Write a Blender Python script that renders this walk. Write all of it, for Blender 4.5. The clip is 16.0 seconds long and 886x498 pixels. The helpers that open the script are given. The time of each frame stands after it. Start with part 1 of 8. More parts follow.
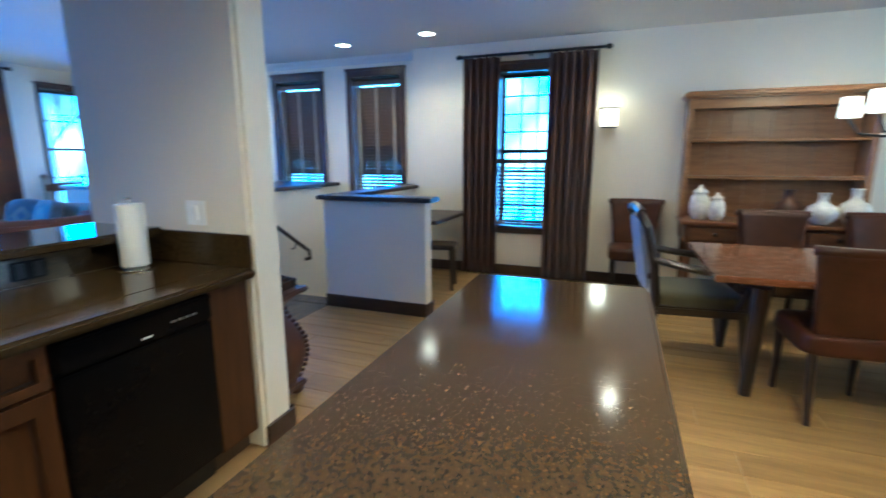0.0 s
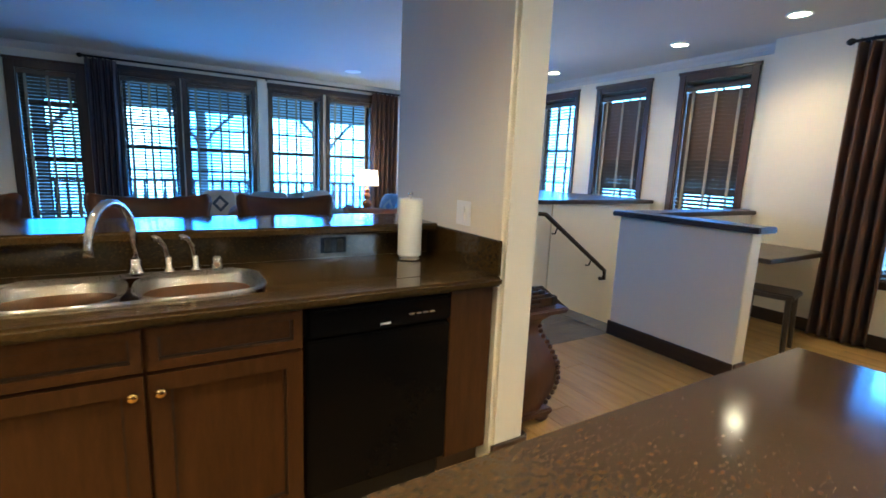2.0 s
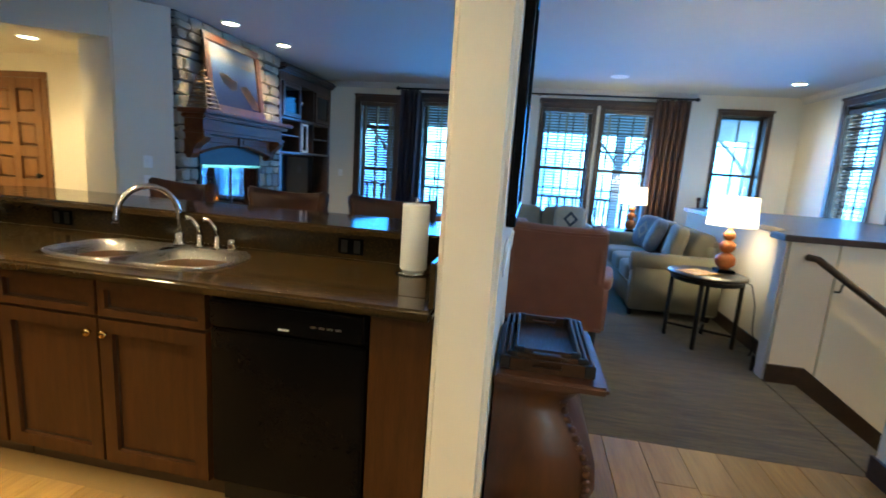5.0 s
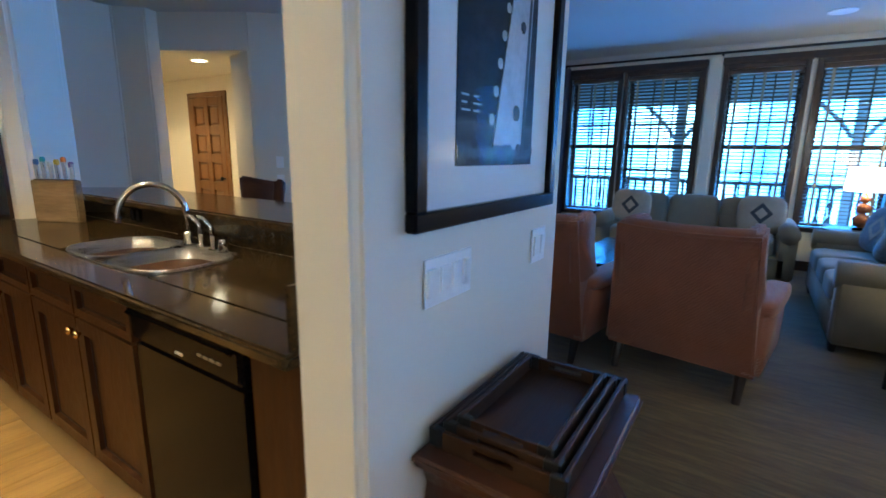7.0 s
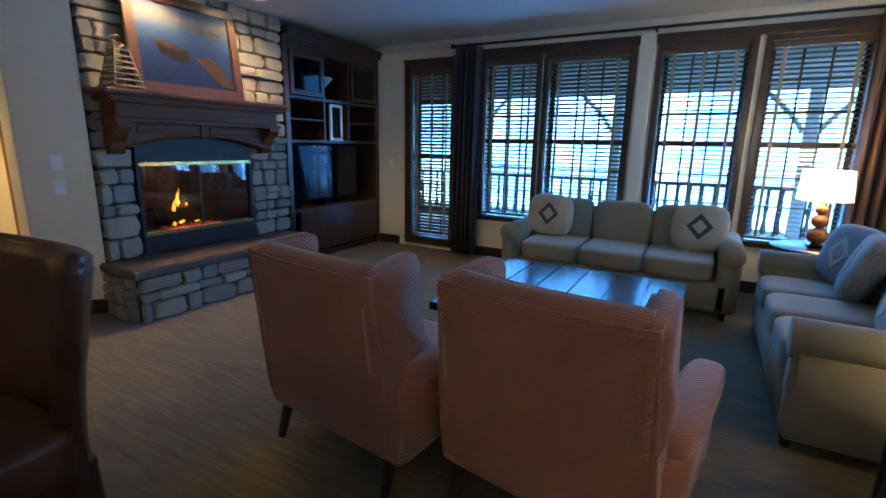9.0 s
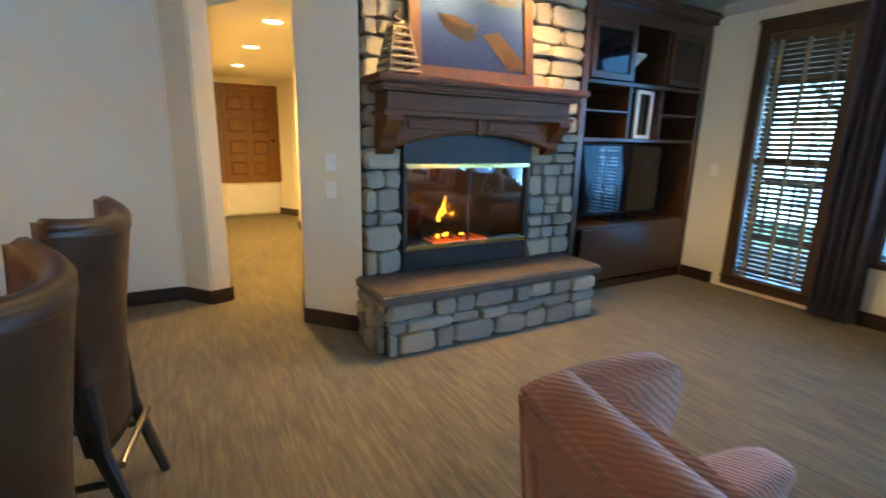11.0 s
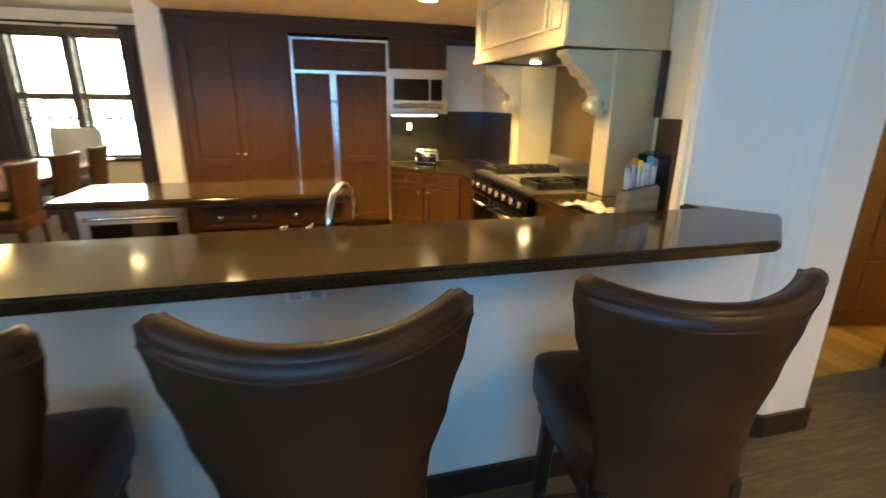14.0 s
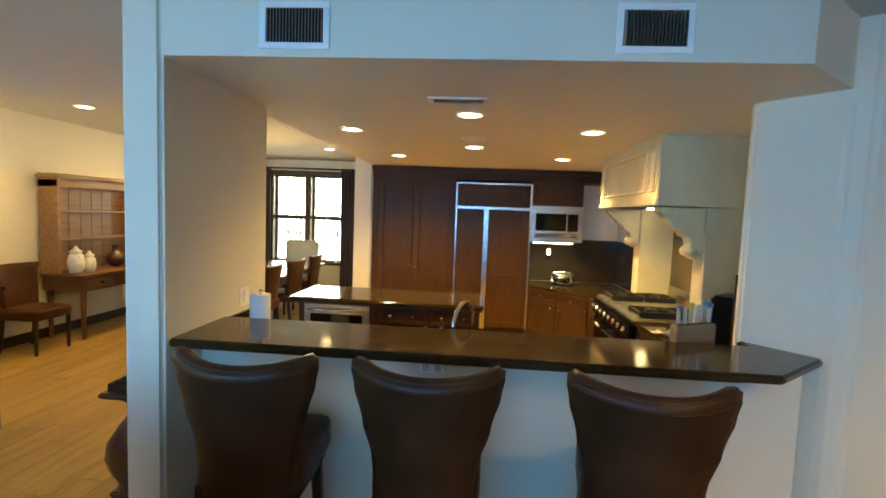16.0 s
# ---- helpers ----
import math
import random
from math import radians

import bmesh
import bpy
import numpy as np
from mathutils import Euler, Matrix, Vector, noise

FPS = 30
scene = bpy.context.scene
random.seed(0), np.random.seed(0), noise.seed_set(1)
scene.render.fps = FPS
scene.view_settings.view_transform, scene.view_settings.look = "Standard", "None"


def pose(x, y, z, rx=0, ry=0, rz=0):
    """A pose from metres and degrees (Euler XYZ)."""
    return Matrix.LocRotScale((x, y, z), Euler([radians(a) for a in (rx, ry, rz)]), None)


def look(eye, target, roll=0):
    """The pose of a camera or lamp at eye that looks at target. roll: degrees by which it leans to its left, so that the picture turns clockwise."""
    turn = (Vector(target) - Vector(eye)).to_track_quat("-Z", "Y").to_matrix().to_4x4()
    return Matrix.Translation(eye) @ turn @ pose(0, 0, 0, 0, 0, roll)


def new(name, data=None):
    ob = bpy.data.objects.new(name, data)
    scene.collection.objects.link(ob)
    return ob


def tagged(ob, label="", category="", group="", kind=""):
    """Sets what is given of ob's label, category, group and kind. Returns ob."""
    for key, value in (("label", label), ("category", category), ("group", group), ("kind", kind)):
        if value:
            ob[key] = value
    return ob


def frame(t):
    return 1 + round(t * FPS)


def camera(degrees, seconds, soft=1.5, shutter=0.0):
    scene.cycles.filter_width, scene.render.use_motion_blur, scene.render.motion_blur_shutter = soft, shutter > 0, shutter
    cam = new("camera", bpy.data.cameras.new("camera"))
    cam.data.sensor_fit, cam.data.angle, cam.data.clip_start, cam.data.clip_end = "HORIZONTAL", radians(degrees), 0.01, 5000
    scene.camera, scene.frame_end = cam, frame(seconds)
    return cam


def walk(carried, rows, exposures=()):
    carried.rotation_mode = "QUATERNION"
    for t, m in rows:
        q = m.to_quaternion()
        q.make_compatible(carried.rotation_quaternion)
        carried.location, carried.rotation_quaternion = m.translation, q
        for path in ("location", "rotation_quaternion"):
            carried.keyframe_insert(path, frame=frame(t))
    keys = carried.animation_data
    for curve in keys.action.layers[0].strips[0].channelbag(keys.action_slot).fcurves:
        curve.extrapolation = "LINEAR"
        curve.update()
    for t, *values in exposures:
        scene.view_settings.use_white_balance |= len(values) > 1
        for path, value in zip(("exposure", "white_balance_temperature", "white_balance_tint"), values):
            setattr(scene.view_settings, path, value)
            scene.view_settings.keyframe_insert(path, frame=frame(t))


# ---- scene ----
cam = camera(86.9, 16.0, soft=1.6, shutter=0.4)
PATH = [
    (0, (1.533, -1.61, 1.399), (0.846, 0.229, 1.015), -0.1),
    (0.5, (1.663, -1.621, 1.374), (0.496, -0.045, 0.98), 0.4),
    (1, (1.712, -1.634, 1.359), (0.303, -0.273, 0.957), 1.3),
    (1.5, (1.667, -1.507, 1.34), (0.092, -0.335, 0.957), 1.5),
    (2, (1.531, -1.2, 1.353), (-0.152, -0.175, 1.011), 2.4),
    (2.5, (1.516, -0.914, 1.326), (-0.241, -0.02, 0.983), 2.2),
    (3, (1.543, -0.656, 1.333), (-0.329, -0.045, 0.98), 1.4),
    (3.5, (1.547, -0.394, 1.35), (-0.397, -0.047, 1.036), 2.2),
    (4, (1.602, -0.115, 1.355), (-0.373, -0.015, 1.052), 2.2),
    (4.5, (1.557, 0.138, 1.344), (-0.411, 0.035, 1.005), 2.5),
    (5, (1.413, 0.296, 1.36), (-0.527, -0.046, 1.016), 3.9),
    (5.2, (1.382, 0.361, 1.365), (-0.533, -0.101, 1.02), 3.5),
    (6.3, (1.02, 0.70, 1.37), (-0.72, -0.04, 0.97), 2.4),
    (7.3, (0.425, 0.876, 1.336), (-1.175, -0.256, 0.939), 0.6),
    (7.5, (0.291, 0.918, 1.352), (-1.338, -0.166, 0.939), 0.9),
    (8, (-0.128, 0.977, 1.410), (-1.834, 0.001, 1.036), 0.8),
    (8.2, (-0.284, 0.990, 1.415), (-2.013, 0.055, 1.050), 0.6),
    (9.1, (-1.00, 0.92, 1.40), (-2.66, -0.03, 0.96), 1.1),
    (9.7, (-1.36, 0.60, 1.36), (-2.82, -0.68, 0.91), 1.1),
    (10.3, (-1.534, 0.197, 1.334), (-2.809, -1.277, 0.885), 1.0),
    (10.5, (-1.597, 0.1, 1.353), (-2.774, -1.449, 0.891), 1.0),
    (11, (-1.72, -0.148, 1.393), (-2.669, -1.848, 0.935), 1.3),
    (11.5, (-1.778, -0.369, 1.385), (-2.269, -2.244, 0.889), 0.3),
    (12, (-1.756, -0.592, 1.414), (-1.635, -2.518, 0.887), -0.2),
    (12.5, (-1.734, -0.903, 1.442), (-1.13, -2.73, 0.897), 1.0),
    (13, (-1.737, -1.164, 1.466), (-0.54, -2.671, 0.921), 1.4),
    (13.5, (-1.895, -1.243, 1.47), (-0.232, -2.183, 0.878), 2.1),
    (14, (-2.178, -1.256, 1.49), (-0.335, -1.759, 0.898), 0.8),
    (14.5, (-2.419, -1.291, 1.519), (-0.491, -1.445, 1.009), 1.8),
    (15, (-2.679, -1.401, 1.619), (-0.722, -1.267, 1.226), 1.3),
    (15.5, (-2.875, -1.44, 1.701), (-0.899, -1.241, 1.466), 1.5),
    (16, (-3.088, -1.411, 1.706), (-1.099, -1.261, 1.556), 2.2),
]
walk(cam, [(t, look(eye, target, roll)) for t, eye, target, roll in PATH],
     exposures=[(0, -0.12, 4650, -7), (0.6, -0.12, 4900, 0), (1.2, -0.10, 5150, 0), (2.5, -0.03, 6400, -6), (5.2, -0.05, 6700, -7), (7.4, -0.45, 6000, 0), (8.2, -0.5, 7500, 4), (10.3, 0.35, 8300, -3), (11, 0.78, 12000, 0), (12.5, 0.75, 14200, 0), (14, 0.45, 11200, -2), (16, 0.15, 12800, -4)])

# ---------- world and sun ----------
world = bpy.data.worlds.new("sky")
scene.world = world
world.use_nodes = True
sky = world.node_tree.nodes.new("ShaderNodeTexSky")
sky.sky_type, sky.sun_disc = "NISHITA", False
sky.sun_elevation, sky.sun_rotation = radians(38), radians(200)
world.node_tree.nodes["Background"].inputs["Strength"].default_value = 0.15
world.node_tree.links.new(sky.outputs[0], world.node_tree.nodes["Background"].inputs["Color"])
sun = new("sun", bpy.data.lights.new("sun", "SUN"))
sun.data.energy, sun.data.angle, sun.data.color = 2.0, radians(0.6), (1.0, 0.95, 0.88)
sun.matrix_world = look((0, 0, 20), (6.0, 8.0, 0))

# ---------- large light settings ----------
DAY = (0.04, 0.29, 1.0)
WARM = (1.0, 0.72, 0.42)
DOWNLIGHT_W, LAMP_W, SKY_W, HALL_W = 80.0, 15.0, 23.0, 130.0


def lamp(name, kind, place, watts, color, size=0.1, target=None, size_y=None):
    data = bpy.data.lights.new(name, kind)
    data.energy, data.color = watts, color
    ob = new(name, data)
    if kind == "AREA":
        data.size, data.spread = size, radians(130)
        if size_y:
            data.shape, data.size_y = "RECTANGLE", size_y
    elif kind == "SPOT":
        data.spot_size, data.spot_blend, data.shadow_soft_size = radians(138), 1.0, size
    else:
        data.shadow_soft_size = size
    ob.matrix_world = look(place, target) if target else pose(*place)
    return ob


# ---------- materials ----------
def base_mat(name):
    m = bpy.data.materials.new(name)
    m.use_nodes = True
    nt = m.node_tree
    return m, nt, nt.nodes, nt.links, nt.nodes["Principled BSDF"]


def coords(nt, scale=(1, 1, 1)):
    tc = nt.nodes.new("ShaderNodeTexCoord")
    mp = nt.nodes.new("ShaderNodeMapping")
    mp.inputs["Scale"].default_value = scale
    nt.links.new(tc.outputs["Object"], mp.inputs["Vector"])
    return mp.outputs["Vector"]


def noise_tex(nt, vec, scale, detail=4.0, rough=0.55):
    n = nt.nodes.new("ShaderNodeTexNoise")
    n.inputs["Scale"].default_value, n.inputs["Detail"].default_value = scale, detail
    n.inputs["Roughness"].default_value = rough
    nt.links.new(vec, n.inputs["Vector"])
    return n.outputs["Fac"]


def ramp(nt, fac, stops):
    r = nt.nodes.new("ShaderNodeValToRGB")
    els = r.color_ramp.elements
    els[0].position, els[0].color = stops[0][0], (*stops[0][1], 1)
    els[1].position, els[1].color = stops[-1][0], (*stops[-1][1], 1)
    for p, c in stops[1:-1]:
        e = els.new(p)
        e.color = (*c, 1)
    nt.links.new(fac, r.inputs["Fac"])
    return r.outputs["Color"]


def mixc(nt, fac, a, b, mode="MIX"):
    n = nt.nodes.new("ShaderNodeMix")
    n.data_type, n.blend_type = "RGBA", mode
    for sock, v in ((n.inputs["Factor"], fac), (n.inputs["A"], a), (n.inputs["B"], b)):
        if isinstance(v, (int, float)):
            sock.default_value = v
        elif isinstance(v, tuple):
            sock.default_value = (*v, 1)
        else:
            nt.links.new(v, sock)
    return n.outputs["Result"]


def bump(nt, b, height, strength, dist=0.01):
    n = nt.nodes.new("ShaderNodeBump")
    n.inputs["Strength"].default_value, n.inputs["Distance"].default_value = strength, dist
    nt.links.new(height, n.inputs["Height"])
    nt.links.new(n.outputs["Normal"], b.inputs["Normal"])


def plain(name, col, rough=0.5, metal=0.0, var=0.12, scale=3.0, fine=60.0, bmp=0.05, rvar=0.1, stretch=(1, 1, 1), coat=0.0):
    m, nt, ns, ln, b = base_mat(name)
    v = coords(nt, stretch)
    big, small = noise_tex(nt, v, scale), noise_tex(nt, v, fine)
    lo, hi = tuple(max(0, c * (1 - var)) for c in col), tuple(min(1, c * (1 + var)) for c in col)
    c1 = ramp(nt, big, [(0.3, lo), (0.7, hi)])
    c2 = mixc(nt, 0.35, c1, ramp(nt, small, [(0.35, lo), (0.65, hi)]))
    ln.new(c2, b.inputs["Base Color"])
    r = ramp(nt, small, [(0.3, (max(rough - rvar, 0.02),) * 3), (0.7, (min(rough + rvar, 1),) * 3)])
    ln.new(r, b.inputs["Roughness"])
    b.inputs["Metallic"].default_value = metal
    b.inputs["Coat Weight"].default_value = coat
    if bmp:
        bump(nt, b, small, bmp, 0.004)
    return m


def wood(name, dark, light, axis="x", rough=0.35, coat=0.25, ring=7.0, per_object=0.0, bmp=0.08):
    m, nt, ns, ln, b = base_mat(name)
    st = {"x": (0.12, 1, 1), "y": (1, 0.12, 1), "z": (1, 1, 0.12)}[axis]
    v = coords(nt, st)
    if per_object:
        info = ns.new("ShaderNodeObjectInfo")
        add = ns.new("ShaderNodeVectorMath")
        add.operation = "ADD"
        mul = ns.new("ShaderNodeMath")
        mul.operation = "MULTIPLY"
        mul.inputs[1].default_value = 37.0
        ln.new(info.outputs["Random"], mul.inputs[0])
        ln.new(v, add.inputs[0])
        ln.new(mul.outputs[0], add.inputs[1])
        v = add.outputs[0]
    g = noise_tex(nt, v, ring * 3, 6, 0.65)
    f = noise_tex(nt, v, ring * 22, 3, 0.6)
    mid = tuple((a + c) / 2 for a, c in zip(dark, light))
    col = ramp(nt, g, [(0.3, dark), (0.5, mid), (0.72, light)])
    col = mixc(nt, 0.25, col, ramp(nt, f, [(0.35, dark), (0.65, light)]))
    if per_object:
        hsv = ns.new("ShaderNodeHueSaturation")
        mr = ns.new("ShaderNodeMapRange")
        mr.inputs["To Min"].default_value, mr.inputs["To Max"].default_value = 1 - per_object, 1 + per_object
        ln.new(info.outputs["Random"], mr.inputs["Value"])
        ln.new(mr.outputs[0], hsv.inputs["Value"])
        ln.new(col, hsv.inputs["Color"])
        col = hsv.outputs["Color"]
    ln.new(col, b.inputs["Base Color"])
    ln.new(ramp(nt, f, [(0.3, (max(0.05, rough - 0.08),) * 3), (0.7, (rough + 0.1,) * 3)]), b.inputs["Roughness"])
    b.inputs["Coat Weight"].default_value, b.inputs["Coat Roughness"].default_value = coat, 0.15
    bump(nt, b, g, bmp, 0.003)
    return m


def glow(name, col, strength, col2=None):
    m, nt, ns, ln, b = base_mat(name)
    b.inputs["Base Color"].default_value = (*col, 1)
    b.inputs["Emission Color"].default_value = (*col, 1)
    b.inputs["Emission Strength"].default_value = strength
    return m


def glass(name, tint=(0.95, 0.98, 1.0), rough=0.0, gloss=0.08):
    m, nt, ns, ln, b = base_mat(name)
    tr, gl, mx = ns.new("ShaderNodeBsdfTransparent"), ns.new("ShaderNodeBsdfGlossy"), ns.new("ShaderNodeMixShader")
    tr.inputs["Color"].default_value = (*tint, 1)
    gl.inputs["Roughness"].default_value = 0.03 + rough
    mx.inputs["Fac"].default_value = gloss
    ln.new(tr.outputs[0], mx.inputs[1])
    ln.new(gl.outputs[0], mx.inputs[2])
    ln.new(mx.outputs[0], ns["Material Output"].inputs["Surface"])
    return m


def quartz(name):
    """Brown engineered stone: amber and rust chips of two sizes in a dark ground."""
    m, nt, ns, ln, b = base_mat(name)
    v = coords(nt)

    def chips(scale, edge, keep, hues):
        warp = ns.new("ShaderNodeVectorMath")
        warp.operation = "MULTIPLY_ADD"
        n = ns.new("ShaderNodeTexNoise")
        n.inputs["Scale"].default_value = scale * 0.9
        ln.new(v, n.inputs["Vector"])
        ln.new(n.outputs["Color"], warp.inputs[0])
        warp.inputs[1].default_value = (0.8 / scale,) * 3
        ln.new(v, warp.inputs[2])
        vo = ns.new("ShaderNodeTexVoronoi")
        vo.inputs["Scale"].default_value = scale
        ln.new(warp.outputs[0], vo.inputs["Vector"])
        sep = ns.new("ShaderNodeSeparateColor")
        ln.new(vo.outputs["Color"], sep.inputs[0])
        sel = ns.new("ShaderNodeMath")
        sel.operation = "MULTIPLY"
        ln.new(ramp(nt, vo.outputs["Distance"], [(edge, (1, 1, 1)), (edge + 0.16, (0, 0, 0))]), sel.inputs[0])
        ln.new(ramp(nt, sep.outputs[0], [(keep, (0, 0, 0)), (keep + 0.12, (1, 1, 1))]), sel.inputs[1])
        return sel.outputs[0], ramp(nt, sep.outputs[1], hues)
    ground = ramp(nt, noise_tex(nt, v, 90.0, 4), [(0.3, (0.026, 0.016, 0.007)), (0.7, (0.048, 0.030, 0.013))])
    s1, c1 = chips(85.0, 0.18, 0.62, [(0.0, (0.050, 0.031, 0.012)), (0.5, (0.098, 0.050, 0.015)), (1.0, (0.066, 0.043, 0.019))])
    s2, c2 = chips(190.0, 0.25, 0.5, [(0.0, (0.024, 0.016, 0.008)), (0.6, (0.052, 0.032, 0.013)), (1.0, (0.078, 0.050, 0.021))])
    col = mixc(nt, s1, mixc(nt, s2, ground, c2), c1)
    ln.new(col, b.inputs["Base Color"])
    ln.new(ramp(nt, noise_tex(nt, v, 5.0), [(0.3, (0.08,) * 3), (0.7, (0.14,) * 3)]), b.inputs["Roughness"])
    b.inputs["Specular IOR Level"].default_value = 0.45
    return m


def carpet(name):
    m, nt, ns, ln, b = base_mat(name)
    v = coords(nt, (16.0, 1.3, 1.0))
    w = coords(nt)
    s = noise_tex(nt, v, 2.6, 6, 0.75)
    f = noise_tex(nt, w, 220.0, 2)
    big = noise_tex(nt, w, 1.1, 2)
    patch = noise_tex(nt, coords(nt, (7.0, 1.6, 1.0)), 1.4, 5, 0.7)
    c = ramp(nt, s, [(0.40, (0.0103, 0.00679, 0.0021)), (0.5, (0.07622, 0.05335, 0.0182)), (0.60, (0.206, 0.1503, 0.0546))])
    c = mixc(nt, 0.4, c, ramp(nt, patch, [(0.40, (0.01648, 0.01164, 0.0042)), (0.60, (0.1493, 0.1096, 0.0406))]))
    c = mixc(nt, 0.3, c, ramp(nt, f, [(0.3, (0.03914, 0.02716, 0.0098)), (0.7, (0.1391, 0.1018, 0.0392))]))
    c = mixc(nt, 0.25, c, ramp(nt, big, [(0.35, (0.0515, 0.03783, 0.014)), (0.65, (0.1236, 0.09312, 0.0371))]))
    ln.new(c, b.inputs["Base Color"])
    b.inputs["Roughness"].default_value = 0.95
    b.inputs["Sheen Weight"].default_value = 0.2
    bump(nt, b, mixc(nt, 0.5, s, f), 0.6, 0.006)
    return m


def leather(name, col):
    m, nt, ns, ln, b = base_mat(name)
    v = coords(nt)
    vo = ns.new("ShaderNodeTexVoronoi")
    vo.inputs["Scale"].default_value = 160.0
    ln.new(v, vo.inputs["Vector"])
    big = noise_tex(nt, v, 5.0, 4)
    lo, hi = tuple(c * 0.7 for c in col), tuple(c * 1.4 for c in col)
    ln.new(ramp(nt, big, [(0.3, lo), (0.7, hi)]), b.inputs["Base Color"])
    ln.new(ramp(nt, noise_tex(nt, v, 20.0), [(0.3, (0.30,) * 3), (0.7, (0.46,) * 3)]), b.inputs["Roughness"])
    bump(nt, b, vo.outputs["Distance"], 0.12, 0.002)
    return m


def fabric(name, col, scale=350.0, var=0.25, weave=True):
    m, nt, ns, ln, b = base_mat(name)
    v = coords(nt)
    lo, hi = tuple(c * (1 - var) for c in col), tuple(min(1, c * (1 + var)) for c in col)
    f = noise_tex(nt, v, scale, 2)
    big = noise_tex(nt, v, 6.0, 4)
    ln.new(mixc(nt, 0.5, ramp(nt, f, [(0.3, lo), (0.7, hi)]), ramp(nt, big, [(0.3, lo), (0.7, hi)])), b.inputs["Base Color"])
    b.inputs["Roughness"].default_value = 0.9
    b.inputs["Sheen Weight"].default_value = 0.25
    if weave:
        w = ns.new("ShaderNodeTexWave")
        w.inputs["Scale"].default_value, w.inputs["Distortion"].default_value = 34.0, 4.0
        w.bands_direction = "DIAGONAL"
        ln.new(v, w.inputs["Vector"])
        bump(nt, b, w.outputs["Fac"], 0.5, 0.004)
    return m


def stone_mat(name):
    m, nt, ns, ln, b = base_mat(name)
    v = coords(nt)
    info = ns.new("ShaderNodeObjectInfo")
    base = ramp(nt, info.outputs["Random"], [(0.0, (0.12, 0.11, 0.105)), (0.25, (0.30, 0.235, 0.165)), (0.45, (0.22, 0.19, 0.165)), (0.6, (0.46, 0.35, 0.21)), (0.8, (0.19, 0.155, 0.125)), (1.0, (0.50, 0.42, 0.30))])
    n1, n2 = noise_tex(nt, v, 9.0, 6, 0.7), noise_tex(nt, v, 60.0, 4, 0.7)
    c = mixc(nt, 0.32, base, ramp(nt, n1, [(0.3, (0.12, 0.11, 0.10)), (0.7, (0.50, 0.43, 0.33))]))
    c = mixc(nt, 0.25, c, ramp(nt, n2, [(0.3, (0.10, 0.09, 0.08)), (0.7, (0.48, 0.44, 0.38))]))
    ln.new(c, b.inputs["Base Color"])
    b.inputs["Roughness"].default_value = 0.85
    bump(nt, b, mixc(nt, 0.4, n1, n2), 0.7, 0.02)
    return m


def plaid(name):
    m, nt, ns, ln, b = base_mat(name)
    v = coords(nt)
    sep = ns.new("ShaderNodeSeparateXYZ")
    ln.new(v, sep.inputs[0])

    def band(sock, freq, w0, w1):
        mu, fr = ns.new("ShaderNodeMath"), ns.new("ShaderNodeMath")
        mu.operation, fr.operation = "MULTIPLY", "FRACT"
        mu.inputs[1].default_value = freq
        ln.new(sock, mu.inputs[0])
        ln.new(mu.outputs[0], fr.inputs[0])
        return ramp(nt, fr.outputs[0], [(w0, (0, 0, 0)), (w1, (1, 1, 1))])
    c = mixc(nt, band(sep.outputs["Z"], 3.3, 0.45, 0.5), (0.085, 0.032, 0.022), (0.050, 0.028, 0.030))
    c = mixc(nt, mixc(nt, 0.55, (0, 0, 0), band(sep.outputs["Y"], 5.0, 0.55, 0.6)), c, (0.12, 0.055, 0.028))
    f = noise_tex(nt, v, 250.0, 2)
    c = mixc(nt, 0.3, c, ramp(nt, f, [(0.3, (0.03, 0.015, 0.012)), (0.7, (0.13, 0.06, 0.04))]))
    ln.new(c, b.inputs["Base Color"])
    b.inputs["Roughness"].default_value = 0.85
    b.inputs["Sheen Weight"].default_value = 0.2
    return m


def painting_mat(name):
    m, nt, ns, ln, b = base_mat(name)
    v = coords(nt)
    sep = ns.new("ShaderNodeSeparateXYZ")
    ln.new(v, sep.inputs[0])
    sky_c = ramp(nt, sep.outputs["Z"], [(0.0, (0.003, 0.011, 0.055)), (0.30, (0.008, 0.027, 0.095)), (0.44, (0.03, 0.065, 0.13)), (0.54, (0.14, 0.14, 0.13)), (0.62, (0.07, 0.10, 0.14))])
    rip = noise_tex(nt, coords(nt, (4, 1, 40)), 3.0, 4)
    ln.new(mixc(nt, 0.2, sky_c, ramp(nt, rip, [(0.3, (0.004, 0.010, 0.045)), (0.7, (0.06, 0.09, 0.14))])), b.inputs["Base Color"])
    b.inputs["Roughness"].default_value = 0.9
    b.inputs["Specular IOR Level"].default_value = 0.08
    return m


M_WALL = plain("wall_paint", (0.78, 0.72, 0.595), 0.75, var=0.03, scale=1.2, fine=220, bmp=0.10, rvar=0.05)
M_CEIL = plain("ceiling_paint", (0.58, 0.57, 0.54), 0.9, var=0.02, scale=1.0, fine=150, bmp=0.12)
M_CARPET = carpet("loop_carpet")
M_TRIM = wood("dark_trim", (0.012, 0.006, 0.003), (0.045, 0.021, 0.011), "x", 0.4)
M_TRIMZ = wood("dark_trim_upright", (0.026, 0.012, 0.005), (0.085, 0.039, 0.016), "z", 0.4)
M_CAB = wood("cabinet_cherry", (0.034, 0.0128, 0.0040), (0.076, 0.031, 0.0100), "z", 0.50, 0.05)
M_CABH = wood("cabinet_cherry_level", (0.034, 0.0128, 0.0040), (0.076, 0.031, 0.0100), "y", 0.50, 0.05)
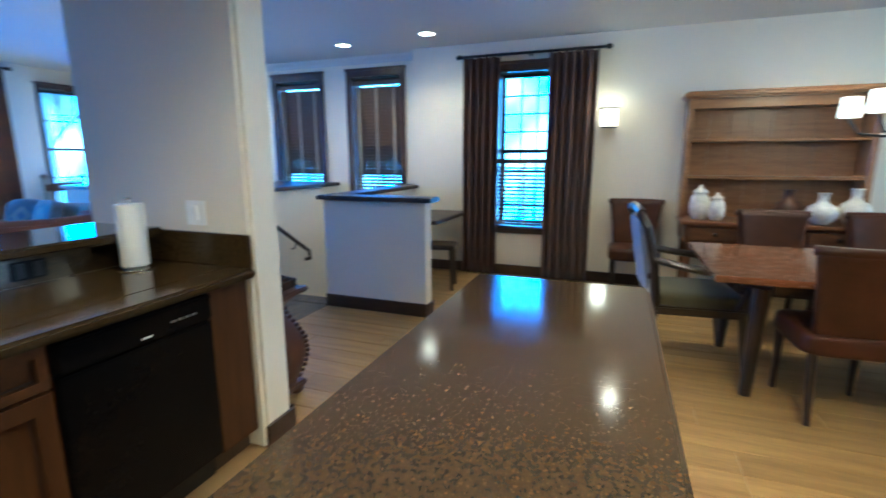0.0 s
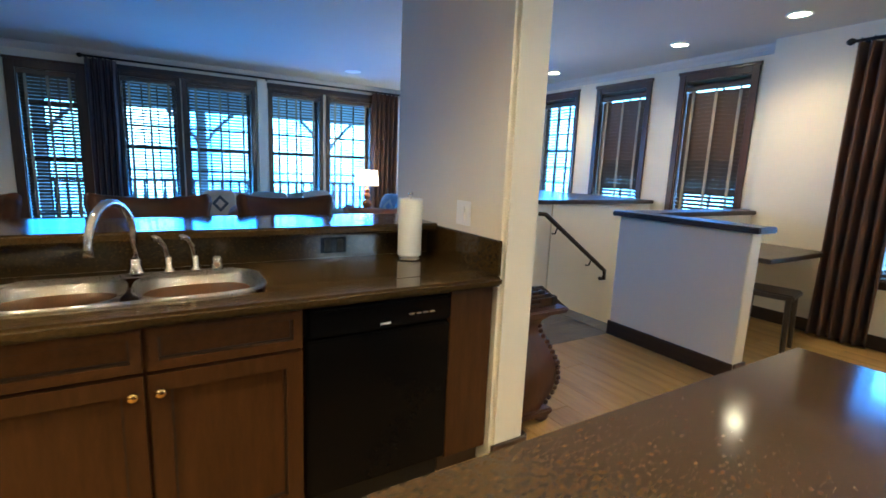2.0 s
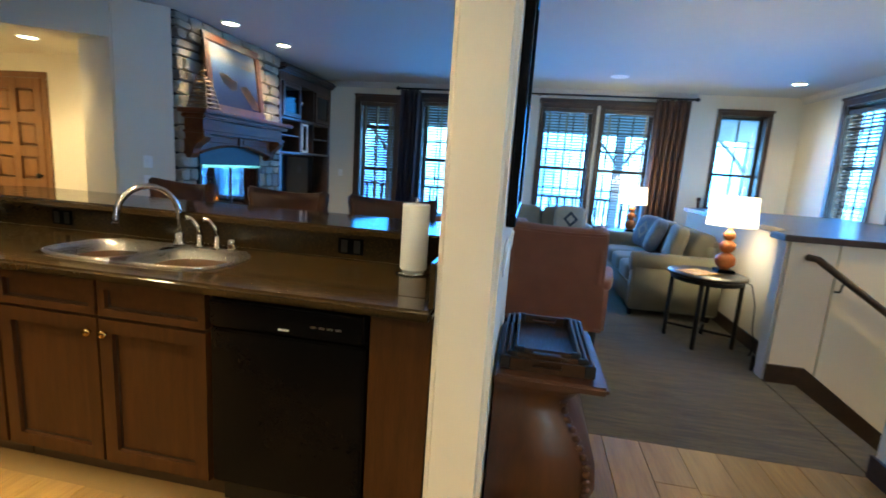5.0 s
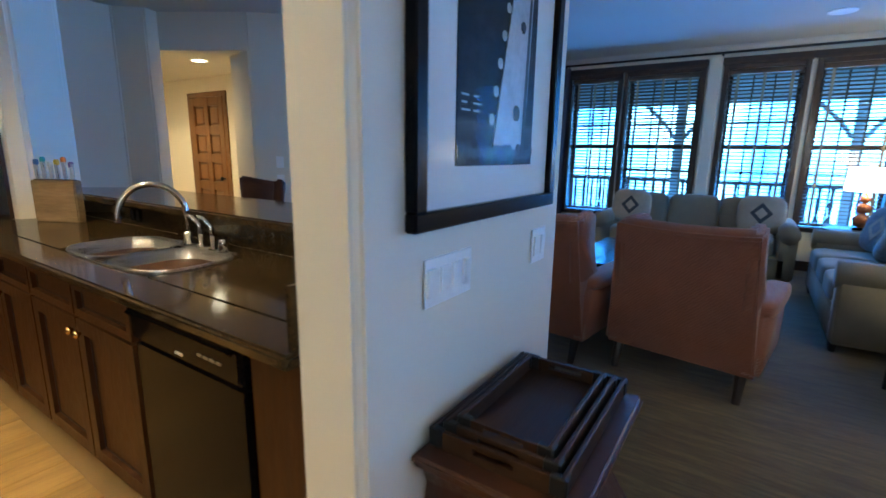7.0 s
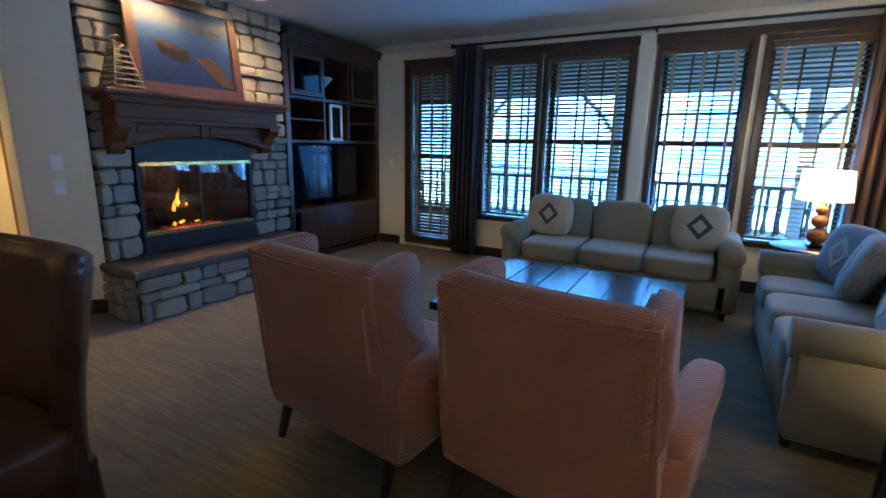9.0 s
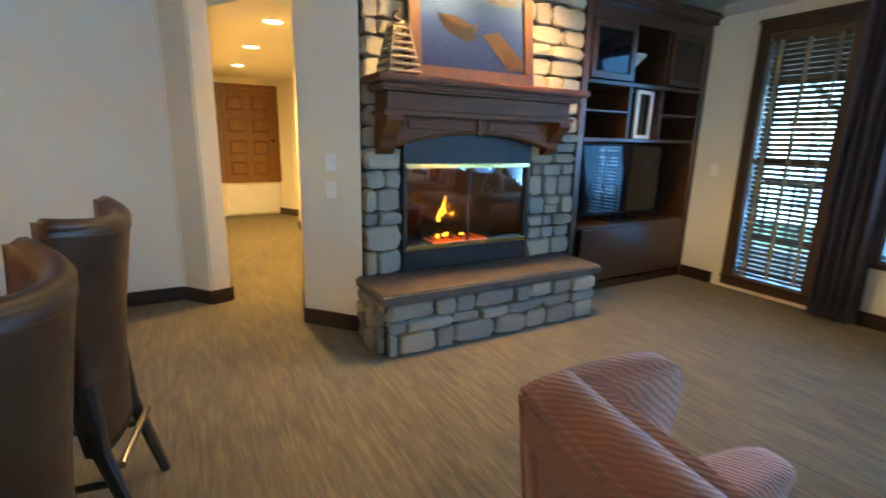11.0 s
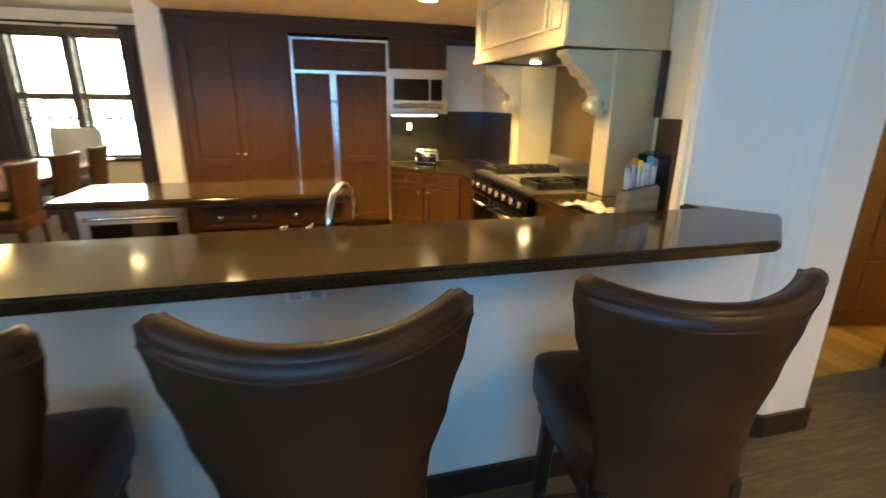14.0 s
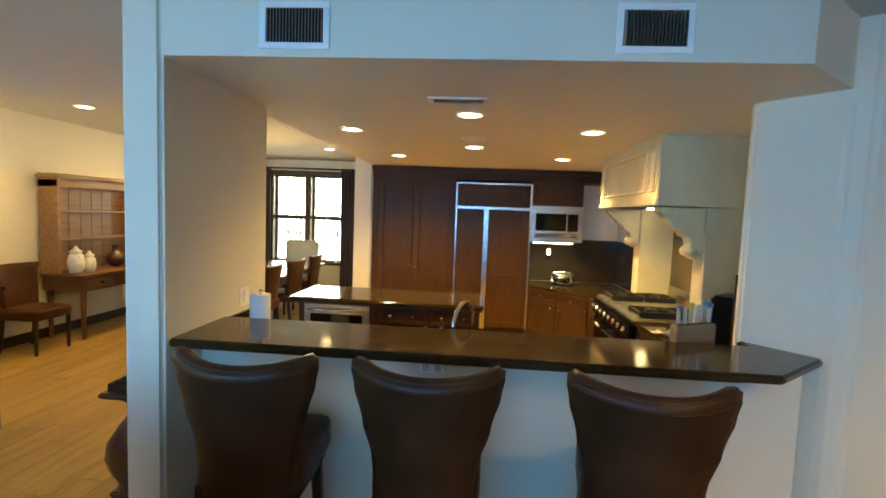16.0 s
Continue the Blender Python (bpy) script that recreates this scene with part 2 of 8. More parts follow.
for m in (M_CAB, M_CABH):
    m.node_tree.nodes["Principled BSDF"].inputs["Specular IOR Level"].default_value = 0.2
M_PLANK = wood("floor_plank", (0.22, 0.125, 0.040), (0.42, 0.265, 0.098), "x", 0.42, 0.04, 3.5, 0.14, 0.08)
M_PLANK.node_tree.nodes["Principled BSDF"].inputs["Specular IOR Level"].default_value = 0.3
M_SUB = plain("floor_joint", (0.26, 0.165, 0.07), 0.8)
M_QUARTZ = quartz("brown_quartz")
M_SPLASH = plain("dark_splash", (0.040, 0.026, 0.017), 0.2, var=0.25, scale=60, fine=200, bmp=0.0)
M_STEEL = plain("brushed_steel", (0.55, 0.54, 0.52), 0.28, 1.0, 0.06, 2, 150, 0.02, stretch=(1, 1, 20))
M_CHROME = plain("satin_nickel", (0.62, 0.60, 0.56), 0.16, 1.0, 0.05, 2, 80, 0.0, 0.04)
M_BRASS = plain("polished_brass", (0.75, 0.52, 0.20), 0.22, 1.0, 0.08, 3, 90, 0.0, 0.05)
M_BLACK = plain("black_enamel", (0.0035, 0.0035, 0.004), 0.22, 0, 0.2, 3, 90, 0.0, 0.05)
M_BLACK.node_tree.nodes["Principled BSDF"].inputs["Specular IOR Level"].default_value = 0.10
M_BLACKMATT = plain("black_iron", (0.012, 0.011, 0.010), 0.5, 0.3, 0.3, 8, 90, 0.1)
M_WHITEPL = plain("white_plastic", (0.90, 0.89, 0.86), 0.35, 0, 0.03, 3, 80, 0.0)
M_PAPER = plain("white_paper", (0.80, 0.79, 0.76), 0.9, 0, 0.04, 5, 120, 0.2)
M_HOOD = plain("cream_plaster", (0.62, 0.52, 0.32), 0.7, 0, 0.10, 4, 60, 0.12)
M_LEATHER = leather("brown_leather", (0.043, 0.0155, 0.0065))
M_LEATHER2 = leather("russet_leather", (0.052, 0.0185, 0.008))
for m in (M_LEATHER, M_LEATHER2):
    m.node_tree.nodes["Principled BSDF"].inputs["Specular IOR Level"].default_value = 0.25
M_LEG = wood("espresso_leg", (0.010, 0.006, 0.004), (0.028, 0.015, 0.009), "z", 0.35)
M_ARM = fabric("coral_fabric", (0.25, 0.095, 0.056), 300, 0.18)
M_SOFA = fabric("sage_fabric", (0.22, 0.20, 0.145), 380, 0.16, False)
M_CUSH1 = fabric("cream_pattern", (0.40, 0.34, 0.25), 200, 0.3, False)
M_CUSH2 = fabric("slate_pattern", (0.17, 0.19, 0.21), 90, 0.6, False)
M_MOTIF = fabric("dark_motif", (0.045, 0.05, 0.055), 200, 0.3, False)
M_PLAID = plaid("plaid_curtain")
M_DRAPE = fabric("navy_plum_drape", (0.045, 0.030, 0.040), 250, 0.3, False)
M_STONE = stone_mat("field_stone")
M_MORTAR = plain("mortar", (0.045, 0.038, 0.031), 0.95, 0, 0.2, 10, 80, 0.4)
M_SLAB = plain("hearth_slab", (0.085, 0.060, 0.042), 0.55, 0, 0.45, 7, 45, 0.35)
M_MANTEL = wood("mantel_wood", (0.075, 0.021, 0.006), (0.185, 0.058, 0.017), "x", 0.5, 0.02)
M_MANTEL.node_tree.nodes["Principled BSDF"].inputs["Specular IOR Level"].default_value = 0.18
M_UNIT = wood("media_wood", (0.030, 0.012, 0.006), (0.080, 0.032, 0.014), "z", 0.32, 0.3)
M_GLOSSWOOD = wood("black_glossy_plank", (0.008, 0.006, 0.005), (0.022, 0.015, 0.011), "x", 0.20, 0.0)
M_GLOSSWOOD.node_tree.nodes["Principled BSDF"].inputs["Specular IOR Level"].default_value = 0.22
M_PINE = wood("hutch_pine", (0.17, 0.075, 0.026), (0.34, 0.17, 0.065), "x", 0.4, 0.2)
M_PINEDK = wood("hutch_dark", (0.10, 0.038, 0.014), (0.20, 0.085, 0.032), "x", 0.4, 0.2)
M_TABLE = wood("table_top", (0.12, 0.045, 0.018), (0.25, 0.105, 0.045), "x", 0.22, 0.5)
# near-black brown that paints rail shadow into the cabinet panel grooves
M_GROOVE_SHADE = plain("groove_shade", (0.020, 0.008, 0.004), 0.6)
M_DOOR = wood("door_oak", (0.12, 0.044, 0.010), (0.235, 0.100, 0.028), "z", 0.35, 0.3)
M_CHEST = wood("chest_burl", (0.035, 0.012, 0.006), (0.085, 0.030, 0.012), "z", 0.42, 0.1, 3.0)
M_SLAT = wood("blind_slat", (0.075, 0.045, 0.026), (0.15, 0.095, 0.058), "x", 0.45, 0.1)
M_TAPE = fabric("blind_tape", (0.34, 0.27, 0.19), 300, 0.2, False)
M_SHADE = glow("lampshade_lit", (1.0, 0.86, 0.66), 2.6)
M_BULB = glow("downlight_glow", (1.0, 0.86, 0.62), 45.0)
M_CERAM = plain("amber_ceramic", (0.36, 0.11, 0.035), 0.16, 0, 0.25, 12, 60, 0.05)
M_PORC = plain("crackle_porcelain", (0.62, 0.58, 0.50), 0.3, 0, 0.22, 14, 60, 0.05)
M_GLASS = glass("window_glass")
M_SMOKE = glass("fire_glass", (0.55, 0.5, 0.45), 0.0, 0.16)
M_LOG = plain("charred_log", (0.05, 0.035, 0.025), 0.9, 0, 0.6, 20, 90, 0.6)
M_FLAME = glow("gas_flame", (1.0, 0.52, 0.12), 9.0)
M_EMBER = glow("embers", (1.0, 0.18, 0.03), 0.8)
M_FIREBRICK = plain("firebox_panel", (0.13, 0.07, 0.045), 0.9, 0, 0.4, 8, 40, 0.4)
M_SCREEN = plain("screen_black", (0.004, 0.004, 0.005), 0.06, 0, 0.1, 2, 30, 0.0, 0.02)
M_BACKEAST = glow("white_haze", (0.86, 0.93, 1.0), 13.0)
M_PORCH = plain("porch_paint", (0.50, 0.57, 0.64), 0.7, 0, 0.1, 2, 40, 0.1)
M_BACK = glow("bright_haze", (0.5, 0.78, 1.0), 18.0)
nt = M_BACK.node_tree
nt.links.new(ramp(nt, noise_tex(nt, coords(nt), 0.16, 3), [(0.36, (0.03, 0.20, 1.0)), (0.5, (0.14, 0.46, 1.0)), (0.66, (0.40, 0.74, 1.0))]), nt.nodes["Principled BSDF"].inputs["Emission Color"])
M_DECK = wood("porch_timber", (0.05, 0.045, 0.045), (0.11, 0.10, 0.10), "y", 0.6, 0.0)
M_GRASS = plain("lawn", (0.06, 0.11, 0.04), 0.95, 0, 0.4, 3, 40, 0.4)
M_CRATE = wood("trap_wood", (0.16, 0.10, 0.05), (0.36, 0.25, 0.14), "x", 0.7, 0.0)
M_PAINT = painting_mat("lake_painting")
M_MAT = plain("art_mat_board", (0.74, 0.73, 0.70), 0.8, 0, 0.02, 3, 60, 0.05)
M_CLOTH = fabric("dish_towel", (0.66, 0.62, 0.54), 200, 0.12)


# ---------- mesh helpers ----------
def mesh_of(bm, name, smooth=False):
    me = bpy.data.meshes.new(name)
    bm.normal_update()
    bm.to_mesh(me)
    bm.free()
    if smooth:
        for p in me.polygons:
            p.use_smooth = True
    return me


def part(name, bm, material, parent=None, label="", smooth=False, at=None):
    me = mesh_of(bm, name, smooth)
    me.materials.append(material)
    ob = new(name, me)
    if parent:
        ob.parent = parent
    if at:
        ob.location = at
    if label:
        ob["label"] = label
    return ob


def share(name, me, parent, m):
    ob = new(name, me)
    ob.parent = parent
    ob.matrix_basis = m
    return ob


def setting(name, bm, material, label, category="", smooth=False):
    return tagged(part(name, bm, material, None, "", smooth), label, category or name.split("_")[0], "", "structure")


def thing(name, x, y, z, rz, label, category, group=""):
    ob = new(name)
    ob.empty_display_size = 0.1
    ob.matrix_world = pose(x, y, z, 0, 0, rz)
    return tagged(ob, label, category, group)


def box(bm, x0, x1, y0, y1, z0, z1, bev=0.0, seg=1):
    vs = [bm.verts.new((x, y, z)) for x in (min(x0, x1), max(x0, x1)) for y in (min(y0, y1), max(y0, y1)) for z in (min(z0, z1), max(z0, z1))]
    fs = [bm.faces.new([vs[i] for i in q]) for q in ((0, 1, 3, 2), (4, 6, 7, 5), (0, 4, 5, 1), (2, 3, 7, 6), (0, 2, 6, 4), (1, 5, 7, 3))]
    if bev:
        es = list({e for f in fs for e in f.edges})
        bmesh.ops.bevel(bm, geom=es, offset=bev, segments=seg, affect="EDGES", clamp_overlap=True)
    return bm


def boxm(x0, x1, y0, y1, z0, z1, bev=0.0, seg=1):
    return box(bmesh.new(), x0, x1, y0, y1, z0, z1, bev, seg)


def prism(bm, poly, z0, z1, bev=0.0, seg=2, upright_only=False):
    lo, hi = [bm.verts.new((x, y, z0)) for x, y in poly], [bm.verts.new((x, y, z1)) for x, y in poly]
    n = len(poly)
    fs = [bm.faces.new([lo[i], lo[(i + 1) % n], hi[(i + 1) % n], hi[i]]) for i in range(n)]
    fs += [bm.faces.new(lo[::-1]), bm.faces.new(hi)]
    bmesh.ops.recalc_face_normals(bm, faces=fs)
    if bev:
        es = {e for f in fs for e in f.edges}
        if upright_only:
            es = {e for e in es if abs(e.verts[0].co.z - e.verts[1].co.z) > 1e-4}
        bmesh.ops.bevel(bm, geom=list(es), offset=bev, segments=seg, affect="EDGES", clamp_overlap=True)
    return bm


def turned(bm, m):
    bmesh.ops.transform(bm, matrix=m, verts=bm.verts)
    return bm


def lathe(bm, profile, n=20, cx=0.0, cy=0.0):
    rings = []
    for r, z in profile:
        rings.append([bm.verts.new((cx + r * math.cos(2 * math.pi * i / n), cy + r * math.sin(2 * math.pi * i / n), z)) for i in range(n)])
    for a, b in zip(rings, rings[1:]):
        for i in range(n):
            bm.faces.new([a[i], a[(i + 1) % n], b[(i + 1) % n], b[i]])
    bm.faces.new(rings[0][::-1])
    bm.faces.new(rings[-1])
    return bm


def rod(bm, p0, p1, r0, r1=None, n=10):
    r1 = r0 if r1 is None else r1
    p0, p1 = Vector(p0), Vector(p1)
    q = (p1 - p0).to_track_quat("Z", "Y")
    rings = [[bm.verts.new(p + q @ Vector((r * math.cos(2 * math.pi * i / n), r * math.sin(2 * math.pi * i / n), 0))) for i in range(n)] for p, r in ((p0, r0), (p1, r1))]
    for i in range(n):
        bm.faces.new([rings[0][i], rings[0][(i + 1) % n], rings[1][(i + 1) % n], rings[1][i]])
    bm.faces.new(rings[0][::-1])
    bm.faces.new(rings[1])
    return bm


def tube(bm, pts, r, n=8):
    pts = [Vector(p) for p in pts]
    rings = []
    for k, p in enumerate(pts):
        d = (pts[min(k + 1, len(pts) - 1)] - pts[max(k - 1, 0)]).normalized()
        q = d.to_track_quat("Z", "Y")
        rr = r[k] if isinstance(r, (list, tuple)) else r
        rings.append([bm.verts.new(p + q @ Vector((rr * math.cos(2 * math.pi * i / n), rr * math.sin(2 * math.pi * i / n), 0))) for i in range(n)])
    for a, b in zip(rings, rings[1:]):
        for i in range(n):
            bm.faces.new([a[i], a[(i + 1) % n], b[(i + 1) % n], b[i]])
    bm.faces.new(rings[0][::-1])
    bm.faces.new(rings[-1])
    bmesh.ops.recalc_face_normals(bm, faces=bm.faces)
    return bm


def cushion(bm, c, s, e=0.35, n=8, turn=None):
    """A soft block: a cube whose corners are drawn in."""
    seen = {}
    p = 2 / e

    def vert(x, y, z):
        key = (round(x, 4), round(y, 4), round(z, 4))
        if key not in seen:
            k = (abs(x) ** p + abs(y) ** p + abs(z) ** p) ** (-1 / p)
            co = Vector((x * k * s[0], y * k * s[1], z * k * s[2]))
            if turn:
                co = turn @ co
            seen[key] = bm.verts.new(co + Vector(c))
        return seen[key]
    m = n + 1
    fs = []
    for side in (-1, 1):
        for ax in range(3):
            for i in range(m):
                for j in range(m):
                    quad = []
                    for di, dj in ((0, 0), (1, 0), (1, 1), (0, 1)):
                        q = [-1 + 2 * (i + di) / m, -1 + 2 * (j + dj) / m]
                        q.insert(ax, side)
                        quad.append(vert(*q))
                    fs.append(bm.faces.new(quad))
    bmesh.ops.recalc_face_normals(bm, faces=fs)
    return bm


def sheet(bm, fn, nu, nv, thick=0.0):
    """A curved sheet from fn(u, v), given thickness along its normals."""
    grid = [[bm.verts.new(fn(i / nu, j / nv)) for j in range(nv + 1)] for i in range(nu + 1)]
    fs = [bm.faces.new([grid[i][j], grid[i + 1][j], grid[i + 1][j + 1], grid[i][j + 1]]) for i in range(nu) for j in range(nv)]
    if thick:
        bm.normal_update()
        bmesh.ops.solidify(bm, geom=fs, thickness=thick)
    return bm


def holed(axis, pos, thick, a0, a1, z0, z1, holes=()):
    """A wall across an axis ('x': it faces x and runs along y), with openings (a0, a1, z0, z1) cut right through."""
    bm = bmesh.new()
    As = sorted({a0, a1, *[h[0] for h in holes], *[h[1] for h in holes]})
    Zs = sorted({z0, z1, *[h[2] for h in holes], *[h[3] for h in holes]})

    def solid(i, j):
        if not (0 <= i < len(As) - 1 and 0 <= j < len(Zs) - 1):
            return False
        a, z = (As[i] + As[i + 1]) / 2, (Zs[j] + Zs[j + 1]) / 2
        return not any(h[0] < a < h[1] and h[2] < z < h[3] for h in holes)

    def P(a, t, z):
        return (pos + t, a, z) if axis == "x" else (a, pos + t, z)

    def quad(*ps):
        bm.faces.new([bm.verts.new(p) for p in ps])
    for i in range(len(As) - 1):
        for j in range(len(Zs) - 1):
            if not solid(i, j):
                continue
            a, b, c, d = As[i], As[i + 1], Zs[j], Zs[j + 1]
            for t in (0, thick):
                quad(P(a, t, c), P(b, t, c), P(b, t, d), P(a, t, d))
            for di, dj, e in ((-1, 0, ((a, c), (a, d))), (1, 0, ((b, c), (b, d))), (0, -1, ((a, c), (b, c))), (0, 1, ((a, d), (b, d)))):
                if not solid(i + di, j + dj):
                    (p, q), (r, s) = e
                    quad(P(p, 0, q), P(r, 0, s), P(r, thick, s), P(p, thick, q))
    bmesh.ops.remove_doubles(bm, verts=bm.verts, dist=1e-5)
    bmesh.ops.recalc_face_normals(bm, faces=bm.faces)
    return bm


# ---------- the large structure ----------
CEIL, KCEIL, HCEIL = 2.68, 2.36, 2.32
WX, NY, DY, EX, SY = -6.42, 4.055, 3.87, 6.2, -3.45

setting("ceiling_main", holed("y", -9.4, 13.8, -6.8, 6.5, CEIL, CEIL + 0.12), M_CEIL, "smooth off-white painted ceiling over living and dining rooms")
setting("ceiling_kitchen", prism(bmesh.new(), [(-1.06, 0.03), (-1.06, -2.72), (-0.71, -3.13), (-0.71, -3.46), (4.0, -3.46), (4.0, 0.13), (0.0, 0.13), (0.0, 0.03)], KCEIL, CEIL), M_WALL, "lowered kitchen ceiling and header in cream paint")
setting("ceiling_hall", prism(bmesh.new(), [(-2.0, -4.37), (-2.46, -3.59), (-2.8, -3.7), (-3.5, -3.7), (-3.5, -7.0), (-4.0, -7.0), (-4.0, -9.2), (-2.0, -9.2)], HCEIL, CEIL), M_WALL, "lowered cream hallway ceiling")

# north wall with four blind-covered windows, then the nearer dining wall with one tall window
NWIN = [(-1.95, -1.087), (-3.165, -2.306), (-4.34, -3.481), (-5.49, -4.632)]
FR = 0.075
setting("wall_north", holed("y", NY, 0.2, -6.6, -0.9, -2.2, CEIL, [(a + FR, b - FR, 0.93, 2.51 - FR) for a, b in NWIN]), M_WALL, "cream painted wall above the stairwell with four windows")
setting("wall_dining_north", holed("y", DY, 0.385, -0.9, 6.4, 0, CEIL, [(0.16, 0.82, 0.58, 2.36)]), M_WALL, "cream painted dining wall with a tall curtained window")
WESTW = [(-2.66, -2.05, 0.14, 2.36), (-1.58, -0.93, 0.53, 2.40), (-0.80, 0.08, 0.53, 2.40), (0.38, 1.14, 0.53, 2.40), (1.30, 2.05, 0.53, 2.40), (2.98, 3.62, 0.66, 2.40)]
setting("wall_west", holed("x", WX - 0.22, 0.22, -3.9, 4.25, 0, CEIL, WESTW), M_WALL, "cream painted living room wall full of windows")
setting("wall_east", holed("x", EX, 0.2, 0.3, 4.25, 0, CEIL, [(1.36, 2.02, 0.62, 2.38), (2.12, 2.80, 0.62, 2.38)]), M_WALL, "cream painted dining end wall with a double window")
setting("wall_kitchen_east", holed("x", 4.0, 0.15, -3.6, 0.45, 0, CEIL), M_WALL, "cream painted kitchen end wall")
setting("wall_pantry_return", boxm(3.56, 4.0, 0.135, 0.40, 0, CEIL, 0.02, 3), M_WALL, "cream painted wall end beside the pantry cabinet")
setting("wall_dining_south", boxm(4.15, 6.4, 0.16, 0.40, 0, CEIL), M_WALL, "cream painted dining room wall")
setting("wall_kitchen_south", boxm(-0.41, 4.15, SY - 0.15, SY, 0, CEIL), M_WALL, "cream painted wall behind the range")
setting("wall_column", prism(bmesh.new(), [(-1.06, 0.03), (0.0, 0.03), (0.0, 0.225), (-1.06, 0.225)], 0, CEIL, 0.02, 3, True), M_WALL, "cream painted stub wall with rounded corners", "column")
setting("wall_pier", prism(bmesh.new(), [(-0.41, -2.86), (-0.72, -3.12), (-0.77, -3.20), (-0.77, -3.48), (-0.45, -3.60), (-0.30, -3.60), (-0.30, -2.90)], 0, CEIL, 0.02, 3, True), M_WALL, "cream painted angled pier at the end of the bar", "pier")
setting("wall_hall_corner", prism(bmesh.new(), [(-0.45, -4.55), (-1.66, -4.55), (-1.85, -4.32), (-2.0, -4.37), (-2.04, -9.1), (-1.88, -9.1), (-1.86, -4.72), (-0.45, -4.72)], 0, CEIL, 0.012, 2, True), M_WALL, "cream painted wall with a projecting hallway corner")
setting("wall_fireplace_left", prism(bmesh.new(), [(-2.46, -3.59), (-2.79, -3.22), (-2.79, -3.9), (-3.34, -3.9), (-3.34, -4.05), (-2.55, -4.05)], 0, CEIL, 0.015, 2, True), M_WALL, "cream painted angled wall beside the stone fireplace")
setting("wall_hall_west", holed("x", -3.39, 0.15, -7.43, -4.052, 0, HCEIL, [(-6.15, -5.27, 0, 2.10)]), M_WALL, "warm cream hallway wall with a closet door")
setting("wall_hall_niche", prism(bmesh.new(), [(-3.9, -8.6), (-3.45, -8.6), (-3.24, -9.07), (-3.24, -9.2), (-3.9, -9.2)], 0, HCEIL, 0.01, 2, True), M_WALL, "warm cream wall end with an angled return")
setting("wall_hall_passage", boxm(-4.0, -3.9, -9.2, -7.33, 0, HCEIL), M_WALL, "warm cream wall at the back of the side passage")
setting("wall_hall_passage_side", boxm(-3.9, -3.392, -7.43, -7.33, 0, HCEIL), M_WALL, "warm cream side wall of the passage")
setting("wall_hall_end", boxm(-3.239, -1.9, -9.16, -9.0, 0, HCEIL + 0.1), M_WALL, "warm cream wall at the end of the hallway")
setting("wall_media_back", boxm(-6.64, -2.79, -3.95, -3.82, 0, CEIL), M_WALL, "painted wall behind the fireplace and media cabinet")
setting("wall_closet_back", boxm(-4.3, -4.2, -6.6, -5.0, 0, HCEIL), M_WALL, "painted wall inside the closet")
# the room beyond the bar end
setting("wall_bath_front", holed("x", -0.45, 0.12, -4.72, -3.60, 0, CEIL, [(-4.718, -3.68, 0, 2.08)]), M_WALL, "cream painted wall with the bathroom doorway")
setting("wall_bath_stub", boxm(0.12, 0.24, -4.45, -3.62, 0, CEIL), M_WALL, "warm painted wall end behind the open door")
setting("wall_bath_back", boxm(1.9, 2.0, -6.4, -3.62, 0, CEIL), M_WALL, "warm painted bathroom wall")
setting("wall_bath_south", boxm(-0.66, 2.0, -6.4, -6.3, 0, CEIL), M_WALL, "warm painted bathroom wall behind the vanity")
setting("wall_bath_side", boxm(-0.66, -0.54, -6.4, -4.74, 0, CEIL), M_WALL, "warm painted bathroom side wall")

# floors: carpet with the stairwell left open, timber planks come last
setting("floor_carpet", prism(bmesh.new(), [(-1.03, 2.07), (-1.03, -9.2), (-6.7, -9.2), (-6.7, 4.2), (-2.30, 4.2), (-2.30, 2.07)], -0.12, 0.0), M_CARPET, "olive and tan streaked loop carpet", "carpet")
setting("floor_carpet_bar", prism(bmesh.new(), [(-1.03, 0.02), (-1.03, -4.549), (-0.46, -4.549), (-0.46, -3.02), (-0.752, -3.02), (-0.752, 0.02)], -0.006, 0.004), M_CARPET, "olive and tan streaked loop carpet along the bar", "carpet")
setting("floor_base", prism(bmesh.new(), [(-1.03, -6.5), (6.4, -6.5), (6.4, 4.2), (-0.86, 4.2), (-0.86, 2.07), (-1.03, 2.07)], -0.12, -0.012), M_SUB, "dark joint bed under the timber planks", "floor")

# stairwell: half walls with dark caps, steps going down to the north
setting("wall_stair_south", boxm(-1.03, 0.0, 2.07, 2.20, 0, 1.02, 0.008), M_WALL, "cream painted half wall beside the stairs", "half wall")
setting("wall_stair_east", boxm(-1.03, -0.88, 2.20, NY, -2.2, 1.02), M_WALL, "cream painted half wall along the stairs", "half wall")
setting("wall_stair_west", boxm(-2.30, -2.152, 2.402, NY, -2.2, 1.02), M_WALL, "cream painted stair wall under the ledge", "half wall")
setting("wall_ledge_south", boxm(-5.0, -2.50, 2.28, 2.40, 0, 1.02), M_WALL, "cream painted half wall behind the sofa", "half wall")
setting("wall_ledge_west", boxm(-5.0, -4.88, 2.40, NY, 0, 1.02), M_WALL, "cream painted half wall end", "half wall")
setting("wall_ledge_pier", prism(bmesh.new(), [(-2.15, 2.07), (-2.15, 2.4), (-2.52, 2.4), (-2.52, 2.27), (-2.30, 2.07)], 0, 1.02, 0.02, 3, True), M_WALL, "cream painted pier where the half walls meet", "half wall")
